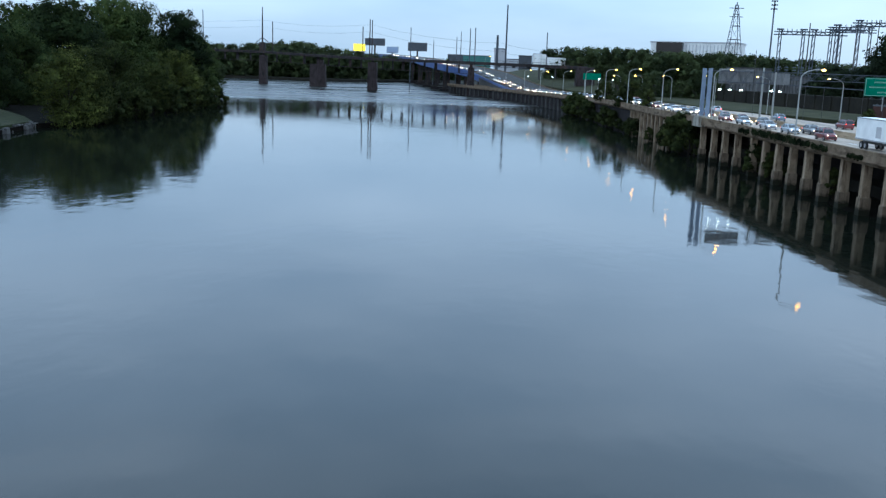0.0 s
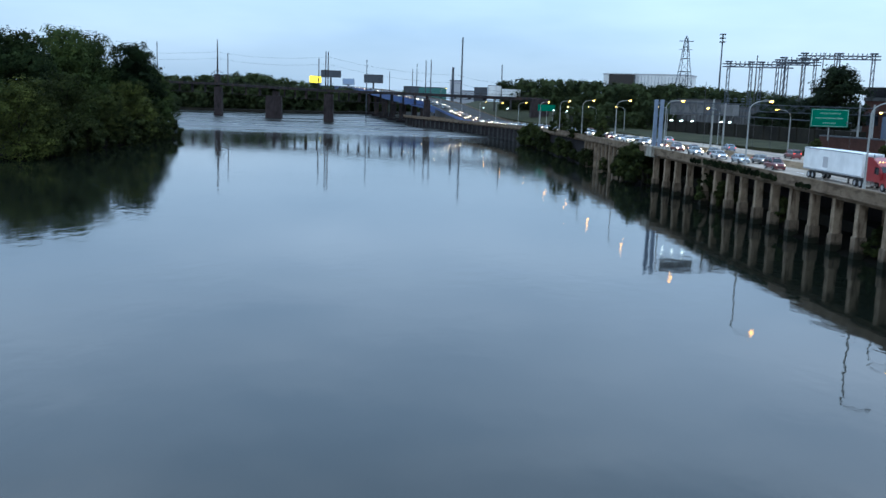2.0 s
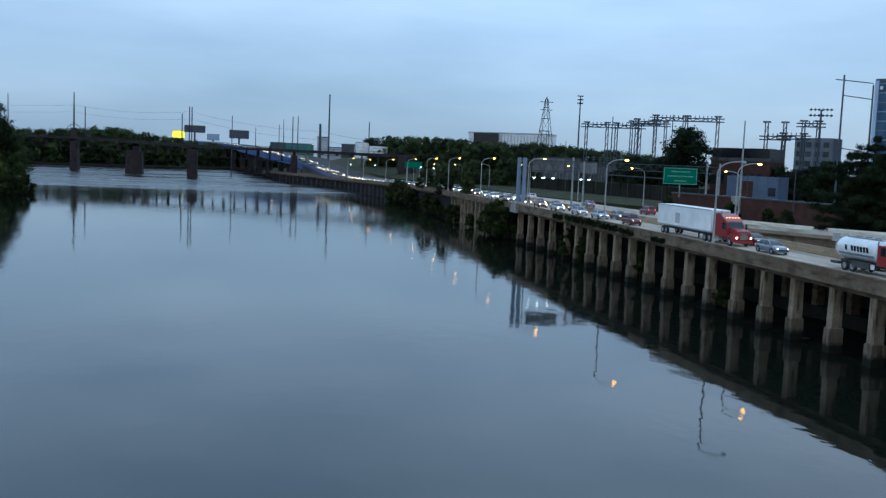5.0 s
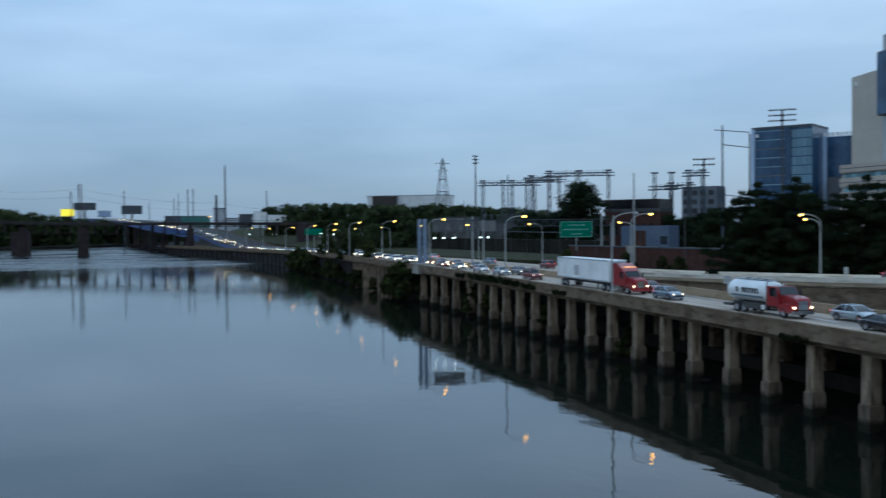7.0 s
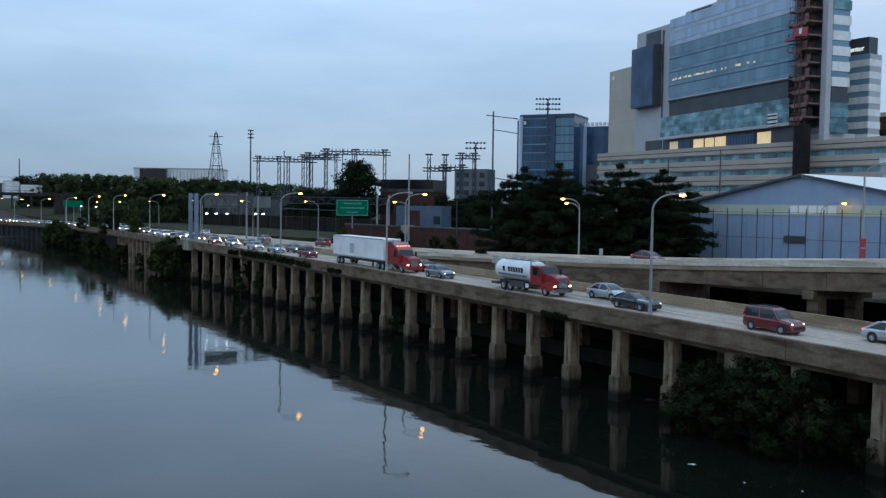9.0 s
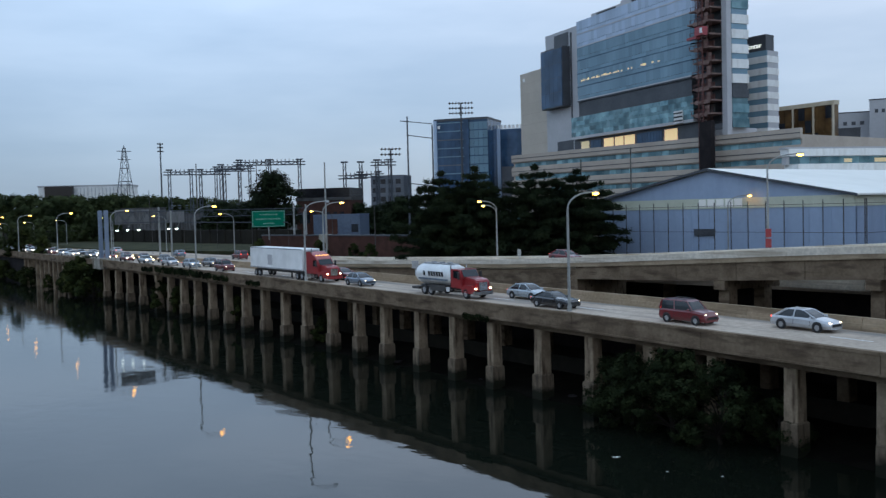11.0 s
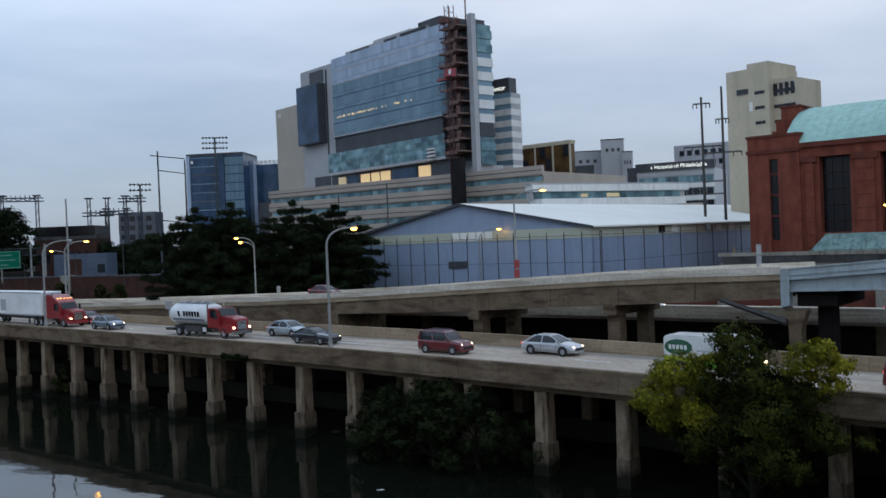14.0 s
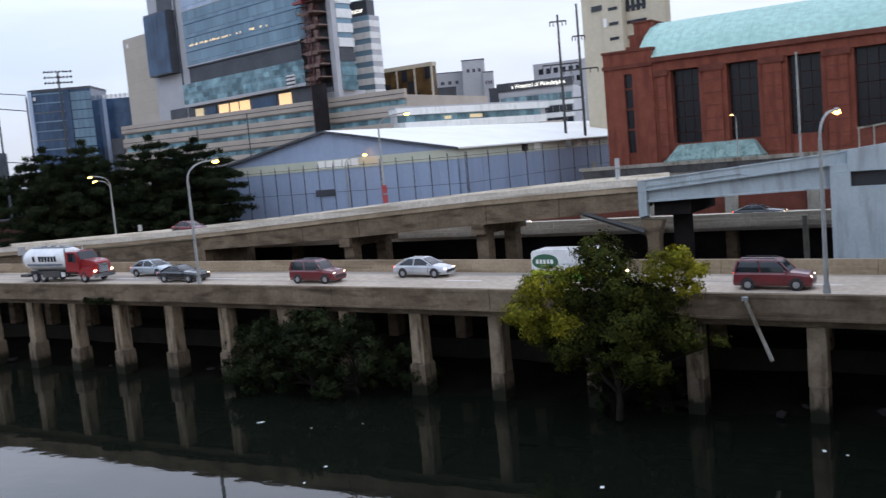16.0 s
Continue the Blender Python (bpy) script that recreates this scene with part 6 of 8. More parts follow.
# dark creepers over the outside of the parapet
vine_src = leaf_cloud(171, [(0.0, u, 0.1 * math.sin(u * 2.1), 0.10, 0.55, 0.42) for u in (-2.4, -1.5, -0.7, 0.2, 1.0, 1.9, 2.6)], 1500, 0.15, droop=0.4, twig=8)
vine_src.materials.append(M_LEAFBUSH)
for i, (y, dz, k) in enumerate(((110, -0.35, 0.7), (121, -0.2, 0.9), (127, -0.1, 1.0), (133, 0.0, 1.2), (139, 0.0, 1.2), (145, -0.05, 1.1), (152, -0.2, 0.9), (63.5, -0.75, 0.6))):
    vine = thing("creeper", "dark creeper hanging on the concrete parapet", "creeper", group="creepers on the parapet")
    part("leaves", vine_src.copy(), None, vine)
    vine.matrix_world = pose(edge(y) - 0.08, y, deck_z(y) + 0.2 + dz, 0, 0, 180 * (i % 2)) @ Matrix.Diagonal((1, k, k, 1))

# turning tree in front of the deck
ytree = thing("turning_tree", "young river-bank tree turning yellow in early autumn", "tree", (47.2, 18.4, 0.0))
rg = random.Random(77)


def boughs(rows):
    """(along the bank, height, radius) of each lobe; the depth varies."""
    return [(rg.uniform(-1.6, 1.6), -u, z, r * 1.0, r * 1.0, r * 0.74) for u, z, r in rows]


green = boughs([(-1.0, 8.9, 1.3), (0.2, 8.3, 1.4), (1.3, 7.0, 1.5), (0.0, 6.0, 1.8), (1.8, 5.2, 1.6), (-2.2, 6.4, 1.2), (2.8, 6.4, 1.3), (3.5, 4.4, 1.3), (0.9, 4.0, 1.6), (-1.4, 4.2, 1.7), (-3.0, 3.6, 1.2), (-0.4, 3.0, 1.0), (2.0, 3.3, 1.1), (5.4, 3.8, 0.6), (4.6, 4.4, 0.7), (-1.0, 2.4, 1.1), (1.3, 2.3, 1.2), (-3.2, 2.5, 0.9), (2.9, 2.6, 0.9)])
yellow = boughs([(-3.4, 7.2, 1.4), (-4.7, 5.8, 1.2), (-5.0, 4.2, 1.0), (-2.9, 5.0, 1.4), (-4.2, 7.1, 0.9), (3.4, 8.1, 1.2), (4.3, 8.8, 0.8), (5.0, 8.0, 0.7), (-1.7, 7.6, 1.0), (4.4, 6.9, 0.8), (1.0, 4.6, 1.0)])
part("trunk", limb_mesh(77, 9.0, 0.22, [c[:3] for c in green + yellow]), M_BARK, ytree)
me = leaf_cloud(77, green, 36000, 0.135, twig=22, inner=0.5)
me.materials.append(M_LEAFGRN)
part("crown", me, None, ytree)
me = leaf_cloud(78, yellow, 17000, 0.135, twig=22, inner=0.5)
me.materials.append(M_LEAFYEL)
part("crown_edge", me, None, ytree, "boughs turned yellow-green")

# conifers by the shed and the big tree at the yard
pines = [conifer("pine_tree", 81 + i, 16.8, 6.6, 76000, 0.44, "dark green spreading pine beside the ramp") for i in range(2)]
for i, (x, y, sx, sz, a) in enumerate(((90.6, 126.2, 1.0, 0.98, 0), (95.2, 122.6, 1.0, 1.02, 40), (102.6, 116.0, 1.0, 1.02, 100), (107.8, 111.4, 1.05, 0.96, 200), (101.5, 131.0, 0.95, 0.9, 300), (113.0, 120.5, 0.9, 0.85, 250))):
    t = pines[i] if i < 2 else copy_thing(pines[i % 2], pose(0, 0, 0))
    t.matrix_world = pose(x, y, 5.4, 0, 0, a) @ Matrix.Diagonal((sx, sx, sz, 1))
big = broad_tree("yard_tree", 91, 21.5, 7.2, 14000, 0.62, M_LEAFDK, "large dark round-headed tree at the yard", 0.25, 30)
big.matrix_world = pose(*polar(25.25, 282), 6)
for az, d, s in ((22.3, 300, 0.62), (23.0, 290, 0.55), (21.6, 310, 0.5), (30.6, 300, 0.55), (31.6, 290, 0.5), (32.6, 270, 0.55), (33.4, 250, 0.6), (68.3, 154, 0.17), (68.6, 156, 0.20)):
    x, y = polar(az, d)
    copy_thing(big, pose(0, 0, 0)).matrix_world = pose(x, y, 6, 0, 0, az * 53) @ Matrix.Diagonal((s * 1.15, s * 1.15, s, 1))
for az, d, s in ((28.1, 188, 0.7), (24.4, 200, 0.75), (31.2, 170, 0.62), (30.2, 178, 0.6), (10.8, 268, 1.2), (12.2, 262, 1.0), (9.6, 300, 1.3), (11.2, 330, 1.3)):
    x, y = polar(az, d)
    put_shrub(x, y, 6, s, int(az) % 2)

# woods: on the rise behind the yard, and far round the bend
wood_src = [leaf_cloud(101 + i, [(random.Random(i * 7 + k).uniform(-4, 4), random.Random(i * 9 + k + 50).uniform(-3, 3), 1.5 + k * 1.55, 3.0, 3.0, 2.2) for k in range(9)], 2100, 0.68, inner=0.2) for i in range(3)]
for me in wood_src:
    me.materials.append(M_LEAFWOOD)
rg = random.Random(8)


def wood(label, spots, lo, hi, crest=None):
    vs, fs = [], []
    for i, (x, y, z) in enumerate(spots):
        me = wood_src[i % 3]
        n = len(me.vertices)
        co = np.empty(n * 3)
        me.vertices.foreach_get("co", co)
        co = co.reshape(-1, 3)
        s, a = rg.uniform(lo, hi), rg.uniform(0, 6.28)
        if crest:
            s *= (15 + math.hypot(x, y) * math.tan(radians(crest(math.degrees(math.atan2(x, y))))) - z) / 16.6
        rot = np.array([[math.cos(a), -math.sin(a), 0], [math.sin(a), math.cos(a), 0], [0, 0, 1]])
        tri = np.empty(len(me.polygons) * 3, dtype=int)
        me.polygons.foreach_get("vertices", tri)
        fs.append(tri.reshape(-1, 3) + sum(len(v) for v in vs))
        vs.append((co * s) @ rot.T + np.array([x, y, z]))
    m = bpy.data.meshes.new("woods")
    m.from_pydata(np.concatenate(vs).tolist(), [], np.concatenate(fs).tolist())
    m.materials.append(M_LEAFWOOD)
    tagged(new("woods", m), label, "woods", kind="stuff")


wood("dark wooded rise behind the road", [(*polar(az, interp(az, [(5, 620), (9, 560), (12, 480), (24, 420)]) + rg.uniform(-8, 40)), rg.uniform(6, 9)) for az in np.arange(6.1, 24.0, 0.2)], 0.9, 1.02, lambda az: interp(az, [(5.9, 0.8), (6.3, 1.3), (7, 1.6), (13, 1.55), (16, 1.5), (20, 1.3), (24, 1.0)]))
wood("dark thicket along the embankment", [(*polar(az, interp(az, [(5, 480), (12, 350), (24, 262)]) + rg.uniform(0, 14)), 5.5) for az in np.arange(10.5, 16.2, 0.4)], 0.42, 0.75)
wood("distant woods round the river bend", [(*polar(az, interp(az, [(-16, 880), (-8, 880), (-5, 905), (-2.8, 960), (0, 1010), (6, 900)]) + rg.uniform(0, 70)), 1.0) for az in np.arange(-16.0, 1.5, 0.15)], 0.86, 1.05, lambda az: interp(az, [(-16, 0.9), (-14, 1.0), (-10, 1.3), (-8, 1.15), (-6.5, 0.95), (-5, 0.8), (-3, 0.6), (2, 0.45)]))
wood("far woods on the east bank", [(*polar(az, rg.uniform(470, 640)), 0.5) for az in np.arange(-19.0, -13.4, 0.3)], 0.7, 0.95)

# ---- street lamps ----
def lamp_meshes(h, reach):
    pole, arm, head, lens = (bmesh.new() for _ in range(4))
    rod(pole, (0, 0, 0), (0, 0, 0.5), 0.20, 0.16, 10)
    rod(pole, (0, 0, 0.5), (0, 0, h - 1.3), 0.125, 0.09, 10)
    pts = [(reach * (1 - math.cos(a)), 0, h - 1.3 + 1.3 * math.sin(a)) for a in (0, 0.3, 0.6, 0.9, 1.2, 1.45)]
    tube(arm, pts + [(reach * 1.25, 0, h + 0.05)], 0.07, 7)
    blob(head, (reach * 1.25 + 0.3, 0, h + 0.06), 0.40, 0.16, 0.11)
    blob(lens, (reach * 1.25 + 0.34, 0, h - 0.06), 0.32, 0.19, 0.15)
    return [mesh("pole", pole, M_POLE), mesh("arm", arm, M_POLE), mesh("head", head, M_POLE, True), mesh("lens", lens, M_SODIUM, True)]


LAMP = lamp_meshes(9.2, 2.2)


def street_lamp(x, y, z, turn, label="grey street lamp with curved arm and lit sodium head", scale=1.0, heads=(0.0,)):
    e = thing("street_lamp", label, "street lamp", (x, y, z), turn, "street lamps along the road")
    e.scale = (scale, scale, scale)
    part("pole", LAMP[0], None, e)
    for k, a in enumerate(heads):
        for nm, me in (("arm", LAMP[1]), ("head", LAMP[2]), ("lens", LAMP[3])):
            o = part(nm, me, None, e)
            o.matrix_local = pose(0, 0, -0.62 * k, 0, 0, a)
    return e


street_lamp(edge(113.7) + 12.3, 113.7, deck_z(113.7) + 0.9, 0)
for y in (502, 548, 596):
    street_lamp(far_at(y)[0], y, far_at(y)[1], 0)
for y in (7.7, 52.3, 131.5, 174.0, 215.0, 256.0, 293.0, 334.0, 376.0, 418.0):
    street_lamp(edge(y) + 0.6, y, par_top(y), -8 if y < 50 else 0 if y < 200 else -28, "grey street lamp standing on the river parapet")
dead = street_lamp(edge(96.6) + 0.6, 96.6, par_top(96.6), 0, "grey street lamp with its light out")
for o in dead.children:
    if o.name.startswith("lens"):
        o.data = o.data.copy()
        o.data.materials[0] = M_STEEL
street_lamp(84.5, 104.0, 7.0, 180, "twin-headed street lamp beside the ramp", 1.0, (0.0, 14.0))
street_lamp(85.2, 59.2, 10.2, -60, "street lamp on the far edge of the ramp", 1.06)
for y in (159, 189, 229, 271, 319, 356, 387, 428):
    street_lamp(wb_out(y) + 0.8, y, min(6.6, deck_z(y)), 180, "street lamp beside the opposite carriageway", 0.98)
street_lamp(122.0, 28.9, 10.2, 180, "street lamp in front of the brick hall", 0.72)
street_lamp(118.0, 89.0, 6.0, -75, "small lamp in front of the shed", 1.1)
e = thing("flagpole", "tall slim grey pole before the brick hall", "pole", (112.0, 19.5, 6.0))
bm = bmesh.new()
rod(bm, (0, 0, 0), (0, 0, 17.0), 0.16, 0.10, 8)
rod(bm, (-0.5, 0, 16.9), (0.5, 0, 16.9), 0.12, n=6)
part("pole", bm, M_POLE, e)

# ---- sign gantries ----
gan = thing("sign_gantry", "steel sign gantry over the opposite carriageway", "sign gantry", (0, 187, 0))
for x in (63.0, 93.5, 96.5):
    bm = bmesh.new()
    rod(bm, (x, 0, 6.2), (x, 0, 17.2), 0.22, 0.18, 10)
    part("gantry_post", bm, M_POLE, gan)
bm = bmesh.new()
for z in (15.0, 16.4):
    for yy in (-0.6, 0.6):
        rod(bm, (62.5, yy, z), (97, yy, z), 0.075, n=6)
for k in range(24):
    x = 62.5 + k * 1.44
    for yy in (-0.6, 0.6):
        rod(bm, (x, yy, 15.0 if k % 2 else 16.4), (x + 1.44, yy, 16.4 if k % 2 else 15.0), 0.04, n=5)
part("gantry_truss", bm, M_SUBST, gan)
bm = bmesh.new()
box(bm, 83.0, -0.98, 12.4, 90.8, -0.86, 16.0)
part("sign_panel", bm, M_GREEN, gan, "large green direction sign")
for k, (a, b) in enumerate(((1.8, 6.0), (0.9, 6.9), (2.6, 5.2))):
    bm = bmesh.new()
    u = 83 + a
    while u < 83 + b:
        box(bm, u, -1.0, 15.0 - k * 0.98, u + 0.20, -0.985, 15.28 - k * 0.98)
        u += 0.40
    part("sign_lettering", bm, M_SIGNGREY, gan)
bm = bmesh.new()
for a, b, c, d in ((83.1, 12.5, 90.7, 12.6), (83.1, 15.8, 90.7, 15.9), (83.1, 12.6, 83.2, 15.8), (90.6, 12.6, 90.7, 15.8)):
    box(bm, a, -1.0, b, c, -0.985, d)
part("sign_border", bm, M_SIGNGREY, gan)
bm = bmesh.new()
rod(bm, (86.9, -0.9, 9.6), (86.9, -0.9, 12.4), 0.1, n=6)
part("sign_prop", bm, M_POLE, gan)
gan2 = thing("gantry_tower", "pale steel posts carrying grey road sign backs", "gantry", (49.4, 180.5, 0))
for x, yy in ((0.3, 0.9), (1.0, -0.7)):
    bm = bmesh.new()
    box(bm, x - 0.32, yy - 0.34, 6.0, x + 0.32, yy + 0.34, 16.7)
    part("gantry_post", bm, M_BLUEPOST, gan2)
bm = bmesh.new()
for z in (8.5, 11, 13.5, 16):
    rod(bm, (0.3, 0.9, z), (1.0, -0.7, z), 0.1, n=6)
part("cross_tie", bm, M_BLUEPOST, gan2)
bm = bmesh.new()
box(bm, -0.9, -2.4, 5.6, 2.6, 2.6, 7.6)
part("concrete_plinth", bm, M_PALE, gan2)
# ribbed sign backs and their lamps, hung over the near lanes
bm = bmesh.new()
for z in (14.2, 16.3):
    for yy in (0.6, 1.6):
        rod(bm, (1.0, yy, z), (13.6, yy, z), 0.07, n=6)
for k in range(9):
    x = 1.0 + k * 1.4
    rod(bm, (x, 0.6, 14.2 if k % 2 else 16.3), (x + 1.4, 0.6, 16.3 if k % 2 else 14.2), 0.04, n=5)
    rod(bm, (x, 1.6, 14.2 if k % 2 else 16.3), (x + 1.4, 1.6, 16.3 if k % 2 else 14.2), 0.04, n=5)
part("gantry_truss", bm, M_SUBST, gan2)
for x0, x1, z0, z1 in ((3.4, 10.1, 13.9, 16.75), (13.6, 17.2, 14.0, 16.2)):
    bm = bmesh.new()
    box(bm, x0, 1.9, z0, x1, 2.0, z1)
    part("sign_panel", bm, M_SIGNBACK, gan2, "grey back of a large road sign")
    n = int((x1 - x0) / 0.6)
    for k in range(n + 1):
        bm = bmesh.new()
        box(bm, x0 + k * (x1 - x0 - 0.08) / n, 1.8, z0, x0 + 0.08 + k * (x1 - x0 - 0.08) / n, 1.9, z1)
        part("panel_rib", bm, M_SIGNBACK, gan2)
for x in (4.3, 6.3, 8.5, 14.5, 16.2):
    bm = bmesh.new()
    rod(bm, (x, 1.9, 13.95), (x, 3.6, 12.8), 0.05, n=5)
    part("lamp_arm", bm, M_POLE, gan2)
    bm = bmesh.new()
    blob(bm, (x, 3.7, 12.7), 0.34, 0.2, 0.14, 1)
    part("sign_lamp", bm, M_COOL, gan2)
bm = bmesh.new()
rod(bm, (14.2, 1.2, 6.4), (14.2, 1.2, 16.4), 0.2, 0.16, 8)
part("gantry_post", bm, M_POLE, gan2)
e = thing("green_sign", "far green road sign on posts", "road sign", (*polar(8.77, 420), 0))
bm = bmesh.new()
box(bm, -3.9, -0.1, 12.1, 3.9, 0.1, 14.9)
part("sign_panel", bm, M_GREEN, e)
for x in (-3, 3):
    bm = bmesh.new()
    rod(bm, (x, 0.2, 5), (x, 0.2, 14), 0.15, n=6)
    part("sign_post", bm, M_POLE, e)
e = thing("pylon_base", "pale concrete pillar with tall steel pole", "pole", (*polar(28.45, 199), 0))
bm = bmesh.new()
box(bm, -1.1, -1.0, 5, 1.1, 1.0, 10.6)
bmesh.ops.bevel(bm, geom=bm.edges[:], offset=0.12, segments=1, affect='EDGES')
part("pillar", bm, M_PALE, e)
bm = bmesh.new()
rod(bm, (0.3, 0, 10.5), (0.3, 0, 26.0), 0.22, 0.14, 8)
part("pole", bm, M_POLE, e)

# small road signs
for x, y, z, h, w, col, lab in ((84.0, 98.5, 8.3, 1.0, 0.5, M_POLE, "small pale sign plate on the ramp"), (84.95, 59.0, 10.2, 2.0, 0.62, M_HOISTRED, "red sign plates on the ramp parapet"), (84.7, 31.5, 10.6, 2.6, 0.5, M_STEEL, "stacked grey route shields on the ramp"), (61.3, 91.0, 6.9, 2.2, 0.8, M_STEEL, "grey back of a small sign on the median")):
    e = thing("road_sign", lab, "road sign", (x, y, z), -40)
    bm = bmesh.new()
    rod(bm, (0, 0, -0.6), (0, 0, h), 0.05, n=6)
    part("post", bm, M_STEEL, e)
    bm = bmesh.new()
    box(bm, -w / 2, -0.09, h - 0.9, w / 2, -0.05, h)
    if "shields" in lab or "plates" in lab:
        box(bm, -w / 2, -0.09, h - 2.0, w / 2, -0.05, h - 1.05)
    part("plate", bm, col, e)
e = thing("crash_cushion", "yellow painted rail end post", "post", (116.0, 46.3, 10.2))
bm = bmesh.new()
rod(bm, (0, 0, -0.2), (0, 0, 1.2), 0.3, 0.24, 10)
rod(bm, (0, 0, 1.2), (0, 0, 2.2), 0.08, 0.05, 8)
part("post", bm, paint("yellow_paint", (0.55, 0.38, 0.02), 0.5, 0.2), e)

# ---- netting posts before the shed ----
net = thing("netting_fence", "tall dark netting fence before the shed", "fence")
zt = 14.6
posts = [(117.5, 118.6 - 3.05 * k) for k in range(18)]
posts += [(117.5 + 6.6 * k, 66.5) for k in range(0, 11)]
for x, y in posts:
    bm = bmesh.new()
    rod(bm, (x, y, 4.5), (x, y, zt + 0.6), 0.075, n=6)
    part("post", bm, M_DARKST, net)
for z in (zt, 10.6):
    bm = bmesh.new()
    tube(bm, [(117.5, 118.6, z), (117.5, 66.5, z), (184, 66.5, z)], 0.035, 5)
    part("top_rail", bm, M_DARKST, net)

# ---- poles, pylons, stadium lights ----
def simple_pole(name, label, az, d, z0, z1, r, arms=(), mat=None):
    e = thing(name, label, "pole", (*polar(az, d), 0))
    bm = bmesh.new()
    rod(bm, (0, 0, z0), (0, 0, z1), r, r * 0.6, 8)
    part("shaft", bm, mat or M_DARKST, e)
    for z, w in arms:
        bm = bmesh.new()
        dirx, diry = math.cos(radians(az)), -math.sin(radians(az))
        rod(bm, (-dirx * w, -diry * w, z), (dirx * w, diry * w, z), r * 0.45, n=5)
        for s in (-1, -0.55, 0.55, 1):
            rod(bm, (dirx * w * s, diry * w * s, z - 0.9), (dirx * w * s, diry * w * s, z), r * 0.3, n=5)
        part("crossarm", bm, mat or M_DARKST, e)
    return e


simple_pole("utility_pole", "tall dark utility pole with crossarms", 66.68, 190, 6, 40.8, 0.36, ((39.5, 1.6), (31.0, 3.6)))
simple_pole("utility_pole", "tall dark utility pole with crossarms", 67.85, 188, 6, 42.3, 0.36, ((36.0, 1.2), (29.5, 3.4)))
bm = bmesh.new()
a, b = polar(66.68, 190), polar(67.85, 188)
for z in (24.0, 21.5):
    rod(bm, (*a, z), (*b, z), 0.15, n=5)
solid("pole_tie", bm, M_DARKST, "dark steel ties between two utility poles", "pole")
for az, d, z1, r in ((44.35, 168, 23.6, 0.16), (42.1, 172, 22.2, 0.14), (41.0, 176, 20.2, 0.13), (47.35, 165, 25.2, 0.16), (54.05, 180, 21.0, 0.2), (31.52, 182, 16.2, 0.12), (28.9, 214, 15.2, 0.12), (20.85, 340, 34.0, 0.3), (23.3, 330, 33.0, 0.22), (25.0, 330, 34.5, 0.25), (24.4, 335, 35.0, 0.25), (16.9, 560, 36, 0.3), (18.1, 420, 27, 0.2)):
    simple_pole("utility_pole", "slim dark pole among the yards", az, d, 5, z1, r)
for az, d, z1, r, lab in ((3.5, 800, 69.0, 0.9, "very tall slim mast far off"), (2.97, 780, 43.0, 1.5, "dark chimney far off"), (1.31, 700, 44.5, 0.5, "slim dark mast far off"), (1.62, 700, 45.0, 0.5, "slim dark mast far off"), (0.5, 760, 40.0, 0.4, "slim dark mast far off"), (0.76, 770, 44.5, 0.4, "slim dark mast far off"), (5.96, 620, 40.0, 0.5, "slim dark mast above the trees"), (-2.3, 640, 41, 0.4, "slim dark mast far off"), (-0.9, 800, 38, 0.4, "slim dark mast far off"), (-14.6, 600, 45, 0.4, "slim dark mast far off")):
    simple_pole("mast", lab, az, d, -1 if az < 0 else 2, z1, r, (), M_SUBST)

# lattice radio tower
lat = thing("lattice_tower", "steel lattice transmission tower far off", "pylon", (*polar(16.8, 600), 0))
bm = bmesh.new()
lv = [(6, 6.6), (18, 5.2), (29, 4.0), (38, 3.0), (46, 2.1), (53, 1.3), (58.3, 0.7)]
for (z0, w0), (z1, w1) in zip(lv, lv[1:]):
    for sx, sy, tx, ty in ((-1, -1, 1, -1), (1, -1, 1, 1), (1, 1, -1, 1), (-1, 1, -1, -1)):
        rod(bm, (sx * w0, sy * w0, z0), (sx * w1, sy * w1, z1), 0.2, n=5)
        rod(bm, (sx * w0, sy * w0, z0), (tx * w1, ty * w1, z1), 0.1, n=4)
        rod(bm, (sx * w1, sy * w1, z1), (tx * w1, ty * w1, z1), 0.18, n=4)
part("lattice", bm, M_SUBST, lat)
bm = bmesh.new()
rod(bm, (-4.5, 0, 56.5), (4.5, 0, 56.5), 0.22, n=5)
part("crossarm", bm, M_SUBST, lat)
bm = bmesh.new()
rod(bm, (-4.0, 0, 51.5), (4.0, 0, 51.5), 0.2, n=5)
part("crossarm", bm, M_SUBST, lat)
bm = bmesh.new()
rod(bm, (0, 0, 58), (0, 0, 60.0), 0.5, 0.2, 5)
part("peak", bm, M_SUBST, lat)


def stadium_light(az, d, z1, w, rows, label):
    e = thing("stadium_light", label, "floodlight", (*polar(az, d), 0), -az)
    bm = bmesh.new()
    rod(bm, (0, 0, 5), (0, 0, z1), 0.55, 0.3, 8)
    part("mast", bm, M_SUBST, e)
    n = max(4, int(w / 1.1))
    for r in range(rows):
        z = z1 - r * 1.9
        bm = bmesh.new()
        rod(bm, (-w / 2, -0.4, z), (w / 2, -0.4, z), 0.12, n=5)
        part("crossbar", bm, M_SUBST, e)
        for k in range(n):
            bm = bmesh.new()
            blob(bm, (-w / 2 + w * (k + 0.5) / n, -0.7, z), 0.40, 0.34, 0.5, 1)
            part("lamp_bowl", bm, M_DARKST, e)
    return e


